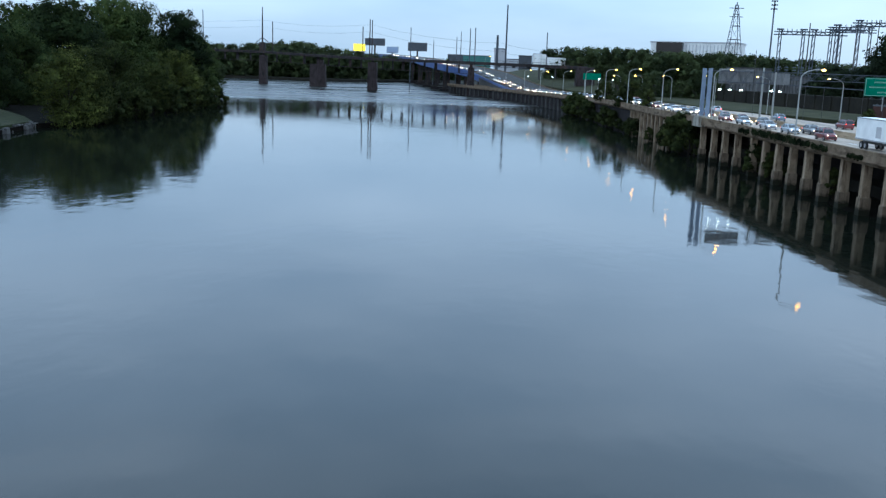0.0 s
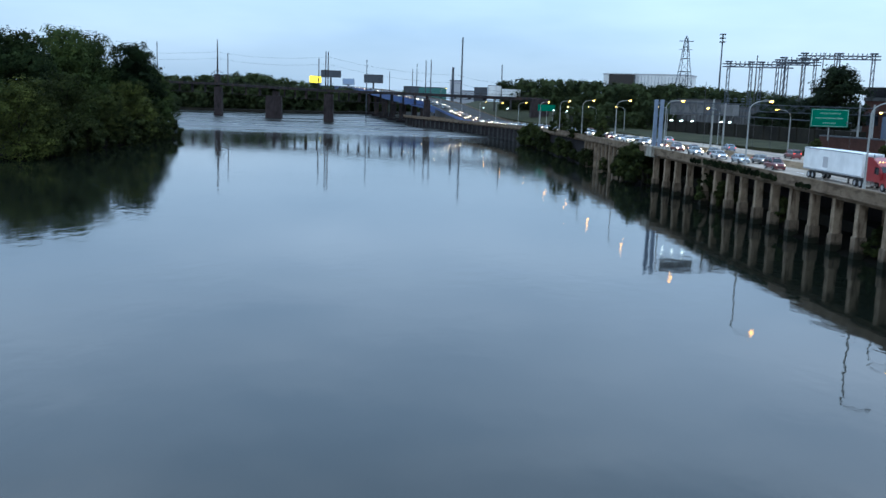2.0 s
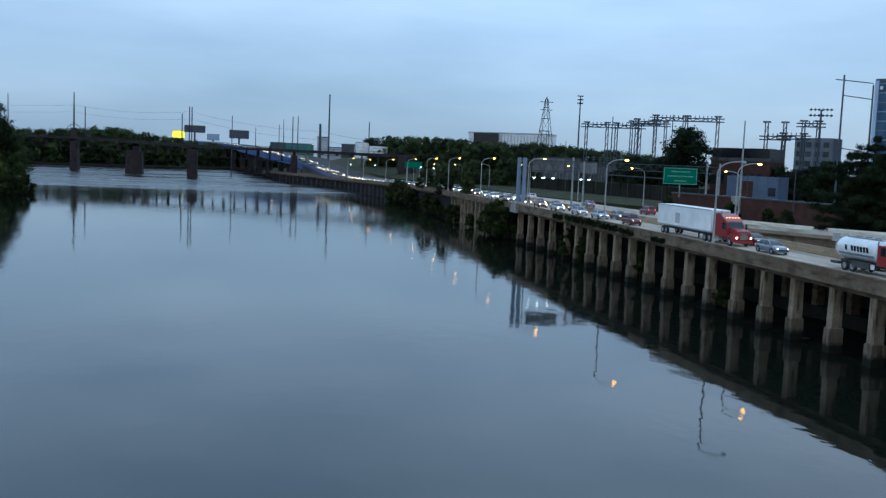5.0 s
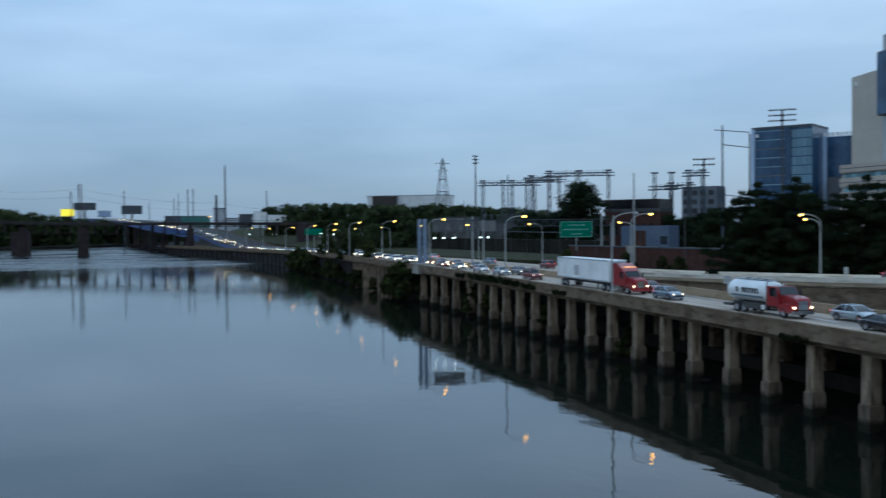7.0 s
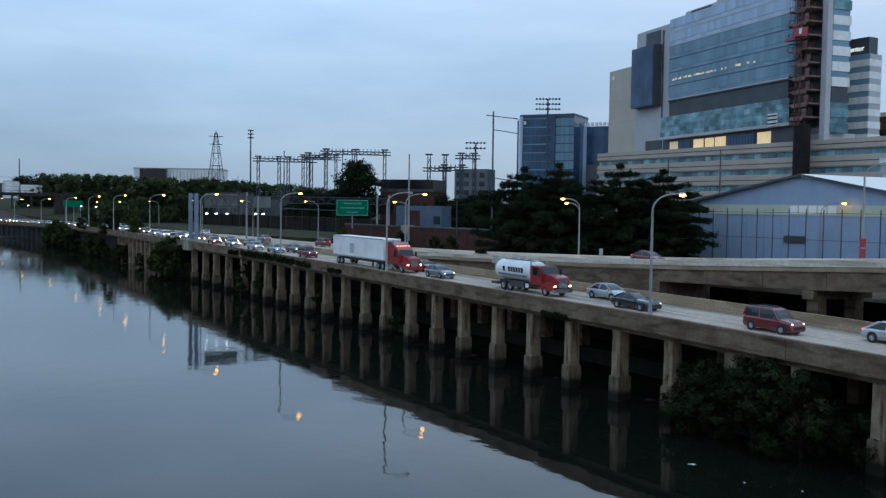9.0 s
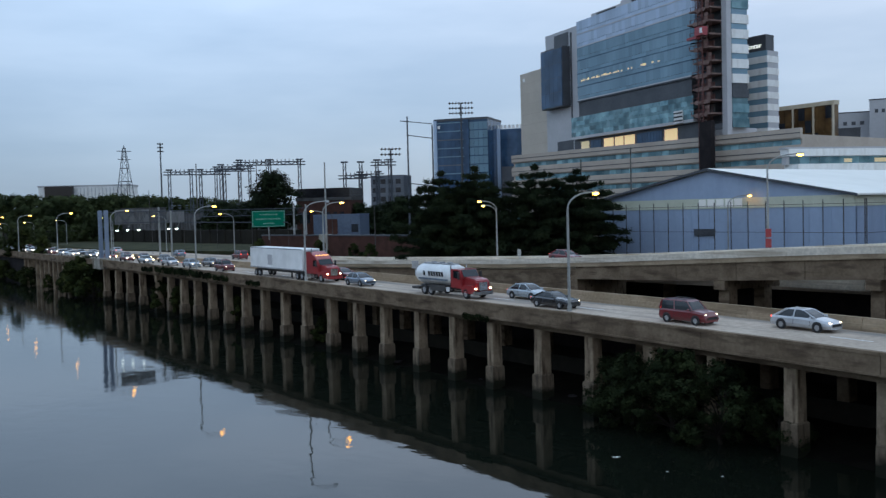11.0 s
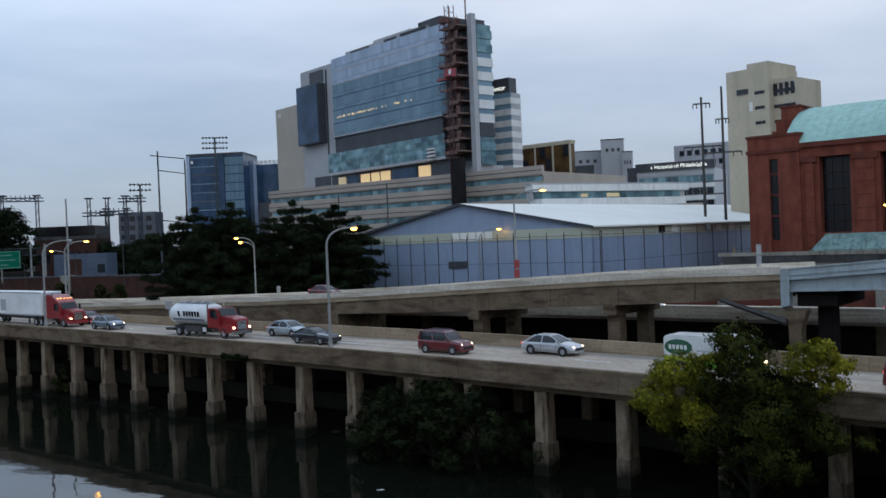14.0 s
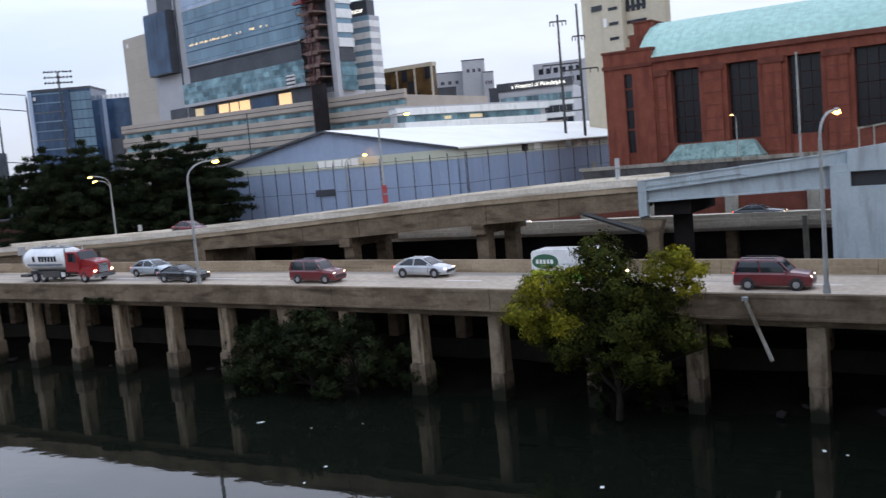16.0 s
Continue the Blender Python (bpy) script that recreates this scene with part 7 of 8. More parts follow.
stadium_light(37.04, 352, 55.6, 9.6, 3, "tall stadium floodlight with three rows of lamps")
stadium_light(18.84, 500, 53.2, 3.2, 3, "tall stadium floodlight seen side-on")
stadium_light(32.63, 330, 37.4, 7.5, 2, "stadium floodlight with two rows of lamps")
cat = thing("catenary_frame", "tall steel pole with side crossbars", "pole", (*polar(33.7, 205), 0), -33.7)
for x, h in ((0, 36.0), (5.5, 34.0)):
    bm = bmesh.new()
    rod(bm, (x, 0, 5), (x, 0, h), 0.24, 0.16, 8)
    part("post", bm, M_SUBST, cat)
for z in (34.8, 31.6, 21.0):
    bm = bmesh.new()
    rod(bm, (-1.6 if z > 34 else 0, 0, z + 0.3), (5.5, 0, z - 0.5), 0.10, n=5)
    part("crossbar", bm, M_SUBST, cat)

# substation portals
def portal(az0, az1, d, z, legs=2, label="dark steel substation portal", drop=0.0):
    e, w = aligned("substation_portal", label, "substation", *polar(az0, d), *polar(az1, d))
    for k in range(legs):
        u = w * k / (legs - 1)
        bm = bmesh.new()
        for s in (-0.55, 0.55):
            rod(bm, (u + s, 0, 5), (u + s * 0.8, 0, z + 0.8), 0.2, n=5)
        for j in range(9):
            za, zb = 5 + (z - 5) * j / 9, 5 + (z - 5) * (j + 1) / 9
            rod(bm, (u - 0.5, 0, za), (u + 0.5, 0, zb), 0.09, n=4)
        rod(bm, (u - 1.3, 0, z + 0.8), (u + 1.3, 0, z + 0.8), 0.3, n=5)
        part("leg", bm, M_SUBST, e)
    z -= drop
    bm = bmesh.new()
    for dz in (0, -1.1):
        rod(bm, (-2.2, 0, z + dz), (w + 2.2, 0, z + dz), 0.22, n=5)
    n = max(4, int(w / 1.4))
    for j in range(n):
        rod(bm, (w * j / n, 0, z - 1.1 * (j % 2)), (w * (j + 1) / n, 0, z - 1.1 * ((j + 1) % 2)), 0.18, n=4)
    for j in range(n):
        rod(bm, (w * (j + 0.5) / n, 0.4, z), (w * (j + 0.5) / n, 0.4, z + 1.0), 0.16, n=5)
    part("beam", bm, M_SUBST, e)


portal(19.3, 20.55, 372, 32.6)
portal(21.1, 22.5, 360, 32.0)
portal(22.3, 23.4, 350, 33.2)
portal(23.4, 27.0, 345, 34.5, 3)
portal(22.0, 24.0, 400, 35.0)
portal(29.75, 30.75, 330, 32.3, 2, drop=4.0)
portal(31.75, 32.55, 325, 32.6)
portal(30.7, 31.8, 328, 28.6)
for az in np.arange(19.4, 24.4, 0.42):
    e = thing("insulator_stack", "grey substation insulator on a steel stand", "insulator", (*polar(float(az), 345), 0))
    bm = bmesh.new()
    rod(bm, (0, 0, 5), (0, 0, 15.5), 0.3, n=6)
    for k in range(5):
        rod(bm, (0, 0, 15.5 + k * 0.9), (0, 0, 15.9 + k * 0.9), 0.7, 0.4, 7)
    part("stack", bm, M_SUBST, e)
# billboards and far lit signs
def billboard(az0, az1, d, z0, z1, m, label):
    e, w = aligned("billboard", label, "billboard", *polar(az0, d), *polar(az1, d))
    lbox("panel", e, m, 0, 0, z0, w, 0.6, z1)
    lbox("panel_frame", e, M_DARKST, -0.3, 0.2, z0 - 0.4, w + 0.3, 0.9, z1 + 0.3)
    bm = bmesh.new()
    rod(bm, (w / 2, 0.6, 2), (w / 2, 0.6, z0), 0.001 * d, n=7)
    part("post", bm, M_DARKST, e)
    lbox("catwalk", e, M_DARKST, -0.3, -1.0, z0 - 0.6, w + 0.3, 0, z0 - 0.4)


billboard(-5.06, -3.87, 1288, 42.4, 51.1, M_DARKPAN, "dark billboard back beyond the river woods")
billboard(-5.75, -5.05, 1380, 35.2, 45.1, M_YELLOWAD, "bright yellow billboard lit after dusk")
billboard(-3.74, -3.05, 1472, 35.7, 44.4, M_SHED, "pale blue billboard above the trees")
billboard(-2.45, -1.31, 1426, 39.1, 50.9, M_DARKPAN, "grey billboard above the road")
billboard(5.17, 5.96, 590, 18.7, 25.5, M_WHITE, "white billboard beside the woods")
billboard(6.01, 7.14, 585, 18.7, 23.6, M_WHITE, "white billboard with pale print")
for az, d, z in ((9.2, 380, 12.8), (10.0, 376, 12.6), (4.9, 520, 12), (6.4, 470, 12.3)):
    e = thing("floodlight", "small bright floodlight on a post", "floodlight", (*polar(az, d), 0))
    bm = bmesh.new()
    rod(bm, (0, 0, 5), (0, 0, z), 0.09, n=5)
    part("post", bm, M_DARKST, e)
    bm = bmesh.new()
    blob(bm, (0, -0.2, z), 0.42, 0.25, 0.17, 1)
    part("lens", bm, M_COOL, e)

# dark strut under the end of the concrete ramp
e = thing("ramp_strut", "dark steel strut under the ramp", "strut")
bm = bmesh.new()
rod(bm, (75.6, 31.5, 8.75), (75.6, 26.0, 6.95), 0.2, 0.3, n=6)
part("strut", bm, M_DARKST, e)

# loose pipe hanging from the parapet
e = thing("hanging_pipe", "loose pale metal pipe hanging off parapet", "pipe")
bm = bmesh.new()
rod(bm, (48.7, 11.6, 6.1), (48.4, 10.3, 2.9), 0.11, n=8)
part("pipe", bm, M_PALE, e)
bm = bmesh.new()
box(bm, 48.62, 11.45, 6.0, 48.96, 11.75, 6.2)
part("bracket", bm, M_STEEL, e)
# broken concrete on the mud below the deck
rg = random.Random(52)
for k in range(26):
    yy = rg.choice((rg.uniform(4, 20), rg.uniform(20, 90)))
    e = thing("rubble_stone", "dark broken concrete lump on the mud", "stone", (rg.uniform(49.6, 54.5), yy, -0.35), rg.uniform(0, 360), "rubble under the deck")
    bm = bmesh.new()
    bmesh.ops.create_icosphere(bm, subdivisions=1, radius=rg.uniform(0.15, 0.42))
    for v in bm.verts:
        v.co = Vector((v.co.x * 1.4, v.co.y, v.co.z * 0.6)) * rg.uniform(0.75, 1.2)
    part("lump", bm, M_PIER, e)
# white floating scraps on the water
rg = random.Random(15)
for k in range(16):
    e = thing("floating_scrap", "tiny pale scrap floating on the river", "debris", (rg.uniform(14, 46), rg.uniform(6, 40), WATER), rg.uniform(0, 360), "scraps on the water")
    bm = bmesh.new()
    s = rg.uniform(0.05, 0.16)
    v = box(bm, -s, -s * 0.6, -0.01, s, s * 0.6, 0.03)
    for q in v[4:]:
        q.co.x *= rg.uniform(0.3, 0.9)
    part("scrap", bm, M_WHITE, e)


# ---- vehicles ----
def loft(bm, rings):
    vs = [[bm.verts.new(p) for p in r] for r in rings]
    n = len(vs[0])
    for a, b in zip(vs, vs[1:]):
        for i in range(n):
            bm.faces.new((a[i], a[(i + 1) % n], b[(i + 1) % n], b[i]))
    bm.faces.new(vs[0][::-1])
    bm.faces.new(vs[-1])


def wheel_meshes(r, w):
    t, m = bmesh.new(), bmesh.new()
    prof = [(r * 0.62, -w / 2), (r * 0.92, -w / 2), (r, -w / 3), (r, w / 3), (r * 0.92, w / 2), (r * 0.62, w / 2)]
    n = 18
    g = [[t.verts.new((a * math.cos(k * math.tau / n), y, a * math.sin(k * math.tau / n))) for a, y in prof] for k in range(n)]
    for k in range(n):
        for i in range(len(prof)):
            j = (i + 1) % len(prof)
            t.faces.new((g[k][i], g[k][j], g[(k + 1) % n][j], g[(k + 1) % n][i]))
    rod(m, (0, -w * 0.42, 0), (0, w * 0.42, 0), r * 0.60, n=12)
    for s in (-1, 1):
        for k in range(5):
            a = k * math.tau / 5
            rod(m, (0, s * w * 0.44, 0), (r * 0.55 * math.cos(a), s * w * 0.44, r * 0.55 * math.sin(a)), r * 0.08, n=4)
    return mesh("tyre", t, M_TYRE, True), mesh("rim", m, M_RIM)


WHEEL_CAR, WHEEL_TRUCK = wheel_meshes(0.33, 0.22), wheel_meshes(0.50, 0.30)


def wheels(e, xs, half, r, kind):
    for x in xs:
        for s in (-1, 1):
            t = part("wheel", kind[0], None, e)
            t.location = (x, s * half, r)
            part("rim", kind[1], None, t)


def lamps(e, x, y, z, mat, name, w=0.30, h=0.14, d=0.12):
    for s in (-1, 1):
        bm = bmesh.new()
        blob(bm, (x, s * y, z), d, w / 2, h / 2, 2)
        part(name, bm, mat, e, smooth=True)


def body_rings(stations, half):
    rings = []
    for x, zs, f in stations:
        w = half * f
        rings.append([(x, -w + 0.14, 0.24), (x, -w, 0.48), (x, -w + 0.02, zs - 0.16), (x, -w + 0.12, zs), (x, -w * 0.5, zs + 0.05), (x, w * 0.5, zs + 0.05), (x, w - 0.12, zs), (x, w - 0.02, zs - 0.16), (x, w, 0.48), (x, w - 0.14, 0.24)])
    return rings


def car(name, label, paint_mat, kind="sedan", lights=True):
    e = thing(name, label, "car", group="cars on the road")
    half = 0.90
    if kind == "sedan":
        st = [(-2.38, 0.62, 0.86), (-2.28, 0.90, 0.92), (-1.9, 0.97, 0.98), (-0.6, 0.97, 1.0), (0.9, 0.95, 1.0), (1.5, 0.88, 0.98), (2.15, 0.76, 0.93), (2.38, 0.56, 0.84)]
        lo, hi, z0, z1, wl, wh = (-1.95, 1.22), (-1.10, 0.22), 0.94, 1.44, 0.80, 0.60
        axles, hz, tz = (-1.42, 1.42), 0.68, 0.82
    elif kind == "coupe":
        st = [(-2.45, 0.66, 0.88), (-2.35, 0.92, 0.95), (-1.8, 0.98, 1.0), (-0.6, 0.96, 1.0), (0.7, 0.93, 1.0), (1.5, 0.90, 0.99), (2.3, 0.80, 0.94), (2.45, 0.58, 0.88)]
        lo, hi, z0, z1, wl, wh = (-1.95, 0.85), (-0.95, -0.10), 0.93, 1.36, 0.80, 0.58
        axles, hz, tz = (-1.5, 1.45), 0.70, 0.82
    else:
        st = [(-2.22, 0.70, 0.90), (-2.15, 1.05, 0.95), (-1.8, 1.08, 1.0), (-0.4, 1.07, 1.0), (0.9, 1.05, 1.0), (1.4, 1.03, 0.98), (2.05, 0.93, 0.94), (2.22, 0.62, 0.88)]
        lo, hi, z0, z1, wl, wh = (-2.14, 1.05), (-1.95, 0.42), 1.04, 1.70, 0.82, 0.68
        axles, hz, tz = (-1.35, 1.36), 0.80, 1.05
    bm = bmesh.new()
    loft(bm, body_rings(st, half))
    part("body", bm, paint_mat, e, smooth=False)
    bm = bmesh.new()
    rings = []
    for f, g, bulge in ((0.0, 0.0, 0.0), (0.45, 0.36, 0.035), (0.8, 0.72, 0.03), (1.0, 1.0, 0.0)):
        xa, xb = lo[0] + (hi[0] - lo[0]) * g, lo[1] + (hi[1] - lo[1]) * g
        w, z = wl + (wh - wl) * f + bulge, z0 + (z1 - z0) * f
        rings.append([(xa, -w * 0.82, z), (xa + 0.16, -w, z), (xb - 0.22, -w, z), (xb, -w * 0.78, z), (xb, w * 0.78, z), (xb - 0.22, w, z), (xa + 0.16, w, z), (xa, w * 0.82, z)])
    loft(bm, rings)
    part("window_glass", bm, M_CARGLASS, e)
    bm = bmesh.new()
    loft(bm, [[(hi[0] - 0.06, -wh - 0.03, z1 - 0.05), (hi[1] + 0.08, -wh - 0.03, z1 - 0.05), (hi[1] + 0.08, wh + 0.03, z1 - 0.05), (hi[0] - 0.06, wh + 0.03, z1 - 0.05)], [(hi[0] + 0.1, -wh + 0.1, z1 + 0.06), (hi[1] - 0.1, -wh + 0.1, z1 + 0.06), (hi[1] - 0.1, wh - 0.1, z1 + 0.06), (hi[0] + 0.1, wh - 0.1, z1 + 0.06)]])
    part("roof", bm, paint_mat, e)
    mid = (lo[0] + lo[1]) / 2 - 0.1
    top_mid = (hi[0] + hi[1]) / 2
    for s in (-1, 1):
        for xa, xb, o, rr in ((lo[1], hi[1], 0, 0.05), (mid, top_mid, 0.01, 0.055), (lo[0], hi[0], 0, 0.09)):
            bm = bmesh.new()
            rod(bm, (xa, s * (wl + o), z0), (xb, s * (wh + o), z1), rr, n=5)
            part("pillar", bm, paint_mat, e)
        bm = bmesh.new()
        blob(bm, (lo[1] - 0.25, s * (half + 0.10), z0 + 0.08), 0.09, 0.12, 0.08, 1)
        part("mirror", bm, paint_mat, e, smooth=True)
        bm = bmesh.new()
        for x in (mid, lo[1] - 0.35):
            box(bm, x - 0.012, s * (half + 0.004) - 0.004, 0.42, x + 0.012, s * (half + 0.004) + 0.004, z0 - 0.14)
        part("door_seam", bm, M_BLACK, e)
    bm = bmesh.new()
    box(bm, st[-1][0] - 0.12, -0.55, 0.42, st[-1][0] + 0.02, 0.55, 0.60)
    part("grille", bm, M_BLACK, e)
    for x in axles:
        for s in (-1, 1):
            bm = bmesh.new()
            rod(bm, (x, s * (half - 0.02), 0.36), (x, s * (half + 0.006), 0.36), 0.40, n=16)
            part("wheel_arch", bm, M_BLACK, e)
    wheels(e, axles, half - 0.08, 0.33, WHEEL_CAR)
    lamps(e, st[-1][0] - 0.14, 0.62, hz, M_HEAD if lights else M_CHROME, "headlight", 0.20, 0.10)
    lamps(e, st[0][0] + 0.06, 0.66, tz, M_TAIL, "tail_light", 0.26, 0.14, 0.06)
    if kind == "suv":
        for s in (-1, 1):
            bm = bmesh.new()
            tube(bm, [(hi[0] + 0.2, s * 0.56, z1 + 0.02), (hi[0] + 0.3, s * 0.56, z1 + 0.13), (hi[1] - 0.3, s * 0.56, z1 + 0.13), (hi[1] - 0.2, s * 0.56, z1 + 0.02)], 0.025, 5)
            part("roof_rail", bm, M_BLACK, e)
    return e


def place(e, front_y, lane, length, dirn=-1):
    """Stand a vehicle on the near carriageway, front at front_y, heading upstream (dirn -1) or downstream."""
    c = front_y + length / 2 if dirn < 0 else front_y - length / 2
    x = edge(c) + lane
    slope = math.degrees(math.atan2(deck_z(c + 2) - deck_z(c - 2), 4))
    bend = math.degrees(math.atan2(edge(c + 4) - edge(c - 4), 8))
    e.matrix_world = pose(x, c, deck_z(c) + 0.012, 0, 0, -90 * -dirn - bend) @ pose(0, 0, 0, 0, slope if dirn < 0 else -slope, 0)


P_SILVER = paint("silver_paint", (0.50, 0.51, 0.53), 0.3, 0.8, 0.3)
P_WHITE = paint("white_paint", (0.68, 0.68, 0.67), 0.35, 0.6)
P_RED = paint("dark_red_paint", (0.14, 0.012, 0.016), 0.3, 0.8)
P_TRUCK = paint("truck_red_paint", (0.27, 0.013, 0.017), 0.35, 0.7)
P_BLACK = paint("black_paint", (0.012, 0.013, 0.017), 0.25, 1.0)
P_BLUE = paint("steel_blue_paint", (0.16, 0.20, 0.25), 0.3, 0.8, 0.3)
P_PALEBLUE = paint("pale_silver_blue_paint", (0.38, 0.43, 0.47), 0.3, 0.8, 0.3)
P_GREY = paint("grey_paint", (0.16, 0.165, 0.17), 0.3, 0.8, 0.2)
P_LIME = paint("lime_paint", (0.33, 0.40, 0.02), 0.4, 0.5)
P_LEAFGREEN = paint("leaf_green_paint", (0.10, 0.33, 0.03), 0.4, 0.5)
P_TRAILER = surf("dusty_white_sheet", (0.70, 0.70, 0.69), (0.76, 0.76, 0.75), 0.15, 0.5, 0.0, fine=3.0)
P_GREENL = paint("dark_green_paint", (0.015, 0.10, 0.05), 0.4, 0.4)
A, B = 6.8, 10.0

s_silver = car("sedan", "silver saloon car driving with lights on", P_SILVER)
place(s_silver, 35.6, B, 4.76)
suv = car("suv", "dark red four-wheel-drive car with roof rails", P_RED, "suv")
place(suv, 43.6, A, 4.44)
coupe = car("coupe", "black low coupe with headlights on", P_BLACK, "coupe")
place(coupe, 58.2, A, 4.9)
pale = car("sedan", "pale silver-blue saloon car in the far lane", P_PALEBLUE)
place(pale, 65.6, B, 4.76)
white = car("sedan", "white saloon car in the far lane", P_WHITE)
place(white, 78.5, B, 4.76)
steel = car("sedan", "steel-blue saloon car with headlights on", P_BLUE)
place(steel, 92.3, A, 4.76)
maroon = car("sedan", "dark red saloon car in the far lane", P_RED)
place(maroon, 102.0, B, 4.76)
grey = car("sedan", "dark grey saloon car in slow traffic", P_GREY)
place(grey, 147.0, B, 4.76)

# delivery van: white over lime
van = thing("delivery_van", "white and lime-green delivery van with green oval", "van", group="cars on the road")


def side_prism(bm, prof, half):
    a = [bm.verts.new((x, -half, z)) for x, z in prof]
    b = [bm.verts.new((x, half, z)) for x, z in prof]
    bm.faces.new(a)
    bm.faces.new(b[::-1])
    for i in range(len(prof)):
        j = (i + 1) % len(prof)
        bm.faces.new((a[i], b[i], b[j], a[j]))


bm = bmesh.new()
side_prism(bm, [(-3.0, 0.42), (3.0, 0.42), (3.02, 0.75), (2.96, 1.05), (-3.0, 1.14)], 1.0)
bmesh.ops.bevel(bm, geom=bm.edges[:], offset=0.06, segments=2, affect='EDGES')
part("lower_body", bm, P_LIME, van)
bm = bmesh.new()
side_prism(bm, [(-3.0, 1.10), (2.96, 1.02), (2.90, 1.22), (2.30, 2.40), (2.05, 2.52), (-2.8, 2.46), (-3.0, 2.34)], 0.99)
bmesh.ops.bevel(bm, geom=bm.edges[:], offset=0.08, segments=2, affect='EDGES')
part("upper_body", bm, P_WHITE, van)
bm = bmesh.new()
v = [bm.verts.new(p) for p in ((2.90, -0.84, 1.28), (2.90, 0.84, 1.28), (2.42, 0.78, 2.32), (2.42, -0.78, 2.32), (2.95, -0.84, 1.29), (2.95, 0.84, 1.29), (2.47, 0.78, 2.33), (2.47, -0.78, 2.33))]
for f in ((0, 1, 2, 3), (7, 6, 5, 4), (0, 4, 5, 1), (1, 5, 6, 2), (2, 6, 7, 3), (3, 7, 4, 0)):
    bm.faces.new([v[i] for i in f])
part("windscreen", bm, M_CARGLASS, van)
for s in (-1, 1):
    bm = bmesh.new()
    a = [bm.verts.new((x, s * 0.985, z)) for x, z in ((1.25, 1.35), (2.62, 1.35), (2.25, 2.2), (1.25, 2.2))]
    b = [bm.verts.new((x.co.x, s * 1.005, x.co.z)) for x in a]
    bm.faces.new(a)
    bm.faces.new(b[::-1])
    for i in range(4):
        bm.faces.new((a[i], b[i], b[(i + 1) % 4], a[(i + 1) % 4]))
    part("cab_window", bm, M_CARGLASS, van)
    bm = bmesh.new()
    rod(bm, (-1.95, s * 0.985, 1.72), (-1.95, s * 1.008, 1.72), 0.5, n=24)
    for q in bm.verts:
        q.co.x = -1.95 + (q.co.x + 1.95) * 1.9
    part("oval_emblem", bm, P_GREENL, van, "dark green oval emblem")
    bm = bmesh.new()
    for k in range(5):
        box(bm, -2.6 + k * 0.26, s * 1.009 - 0.004, 1.58, -2.42 + k * 0.26, s * 1.009 + 0.004, 1.86)
    part("emblem_bar", bm, M_WHITEPAINT, van)
    bm = bmesh.new()
    side_prism(bm, [(-1.3, 0.46), (1.15, 0.46), (1.15, 0.92), (-0.2, 1.0), (-1.3, 0.8)], 0.006)
    for q in bm.verts:
        q.co.y += s * 1.004
    part("green_flash", bm, P_LEAFGREEN, van, "leaf-green painted flash")
    bm = bmesh.new()
    for k in range(9):
        box(bm, -0.7 + k * 0.19, s * 0.995 - 0.006, 1.5, -0.56 + k * 0.19, s * 0.995 + 0.006, 1.6)
    part("lettering_bar", bm, P_PALEBLUE, van)
    bm = bmesh.new()
    box(bm, 2.55, s * 1.16 - 0.06, 1.35, 2.68, s * 1.16 + 0.06, 1.75)
    part("mirror", bm, M_BLACK, van)
bm = bmesh.new()
box(bm, 2.95, -0.98, 0.40, 3.12, 0.98, 0.66)
part("bumper", bm, P_WHITE, van)
for x in (-1.85, 1.75):
    for s in (-1, 1):
        bm = bmesh.new()
        rod(bm, (x, s * 0.98, 0.42), (x, s * 1.012, 0.42), 0.46, n=16)
        part("wheel_arch", bm, M_BLACK, van)
wheels(van, (-1.85, 1.75), 0.90, 0.38, wheel_meshes(0.38, 0.24))
lamps(van, 3.0, 0.74, 0.88, M_HEAD, "headlight", 0.34, 0.2)
bm = bmesh.new()
box(bm, 2.05, -0.8, 2.5, 2.2, 0.8, 2.58)
part("roof_marker", bm, P_RED, van)
place(van, 20.8, A, 6.1)


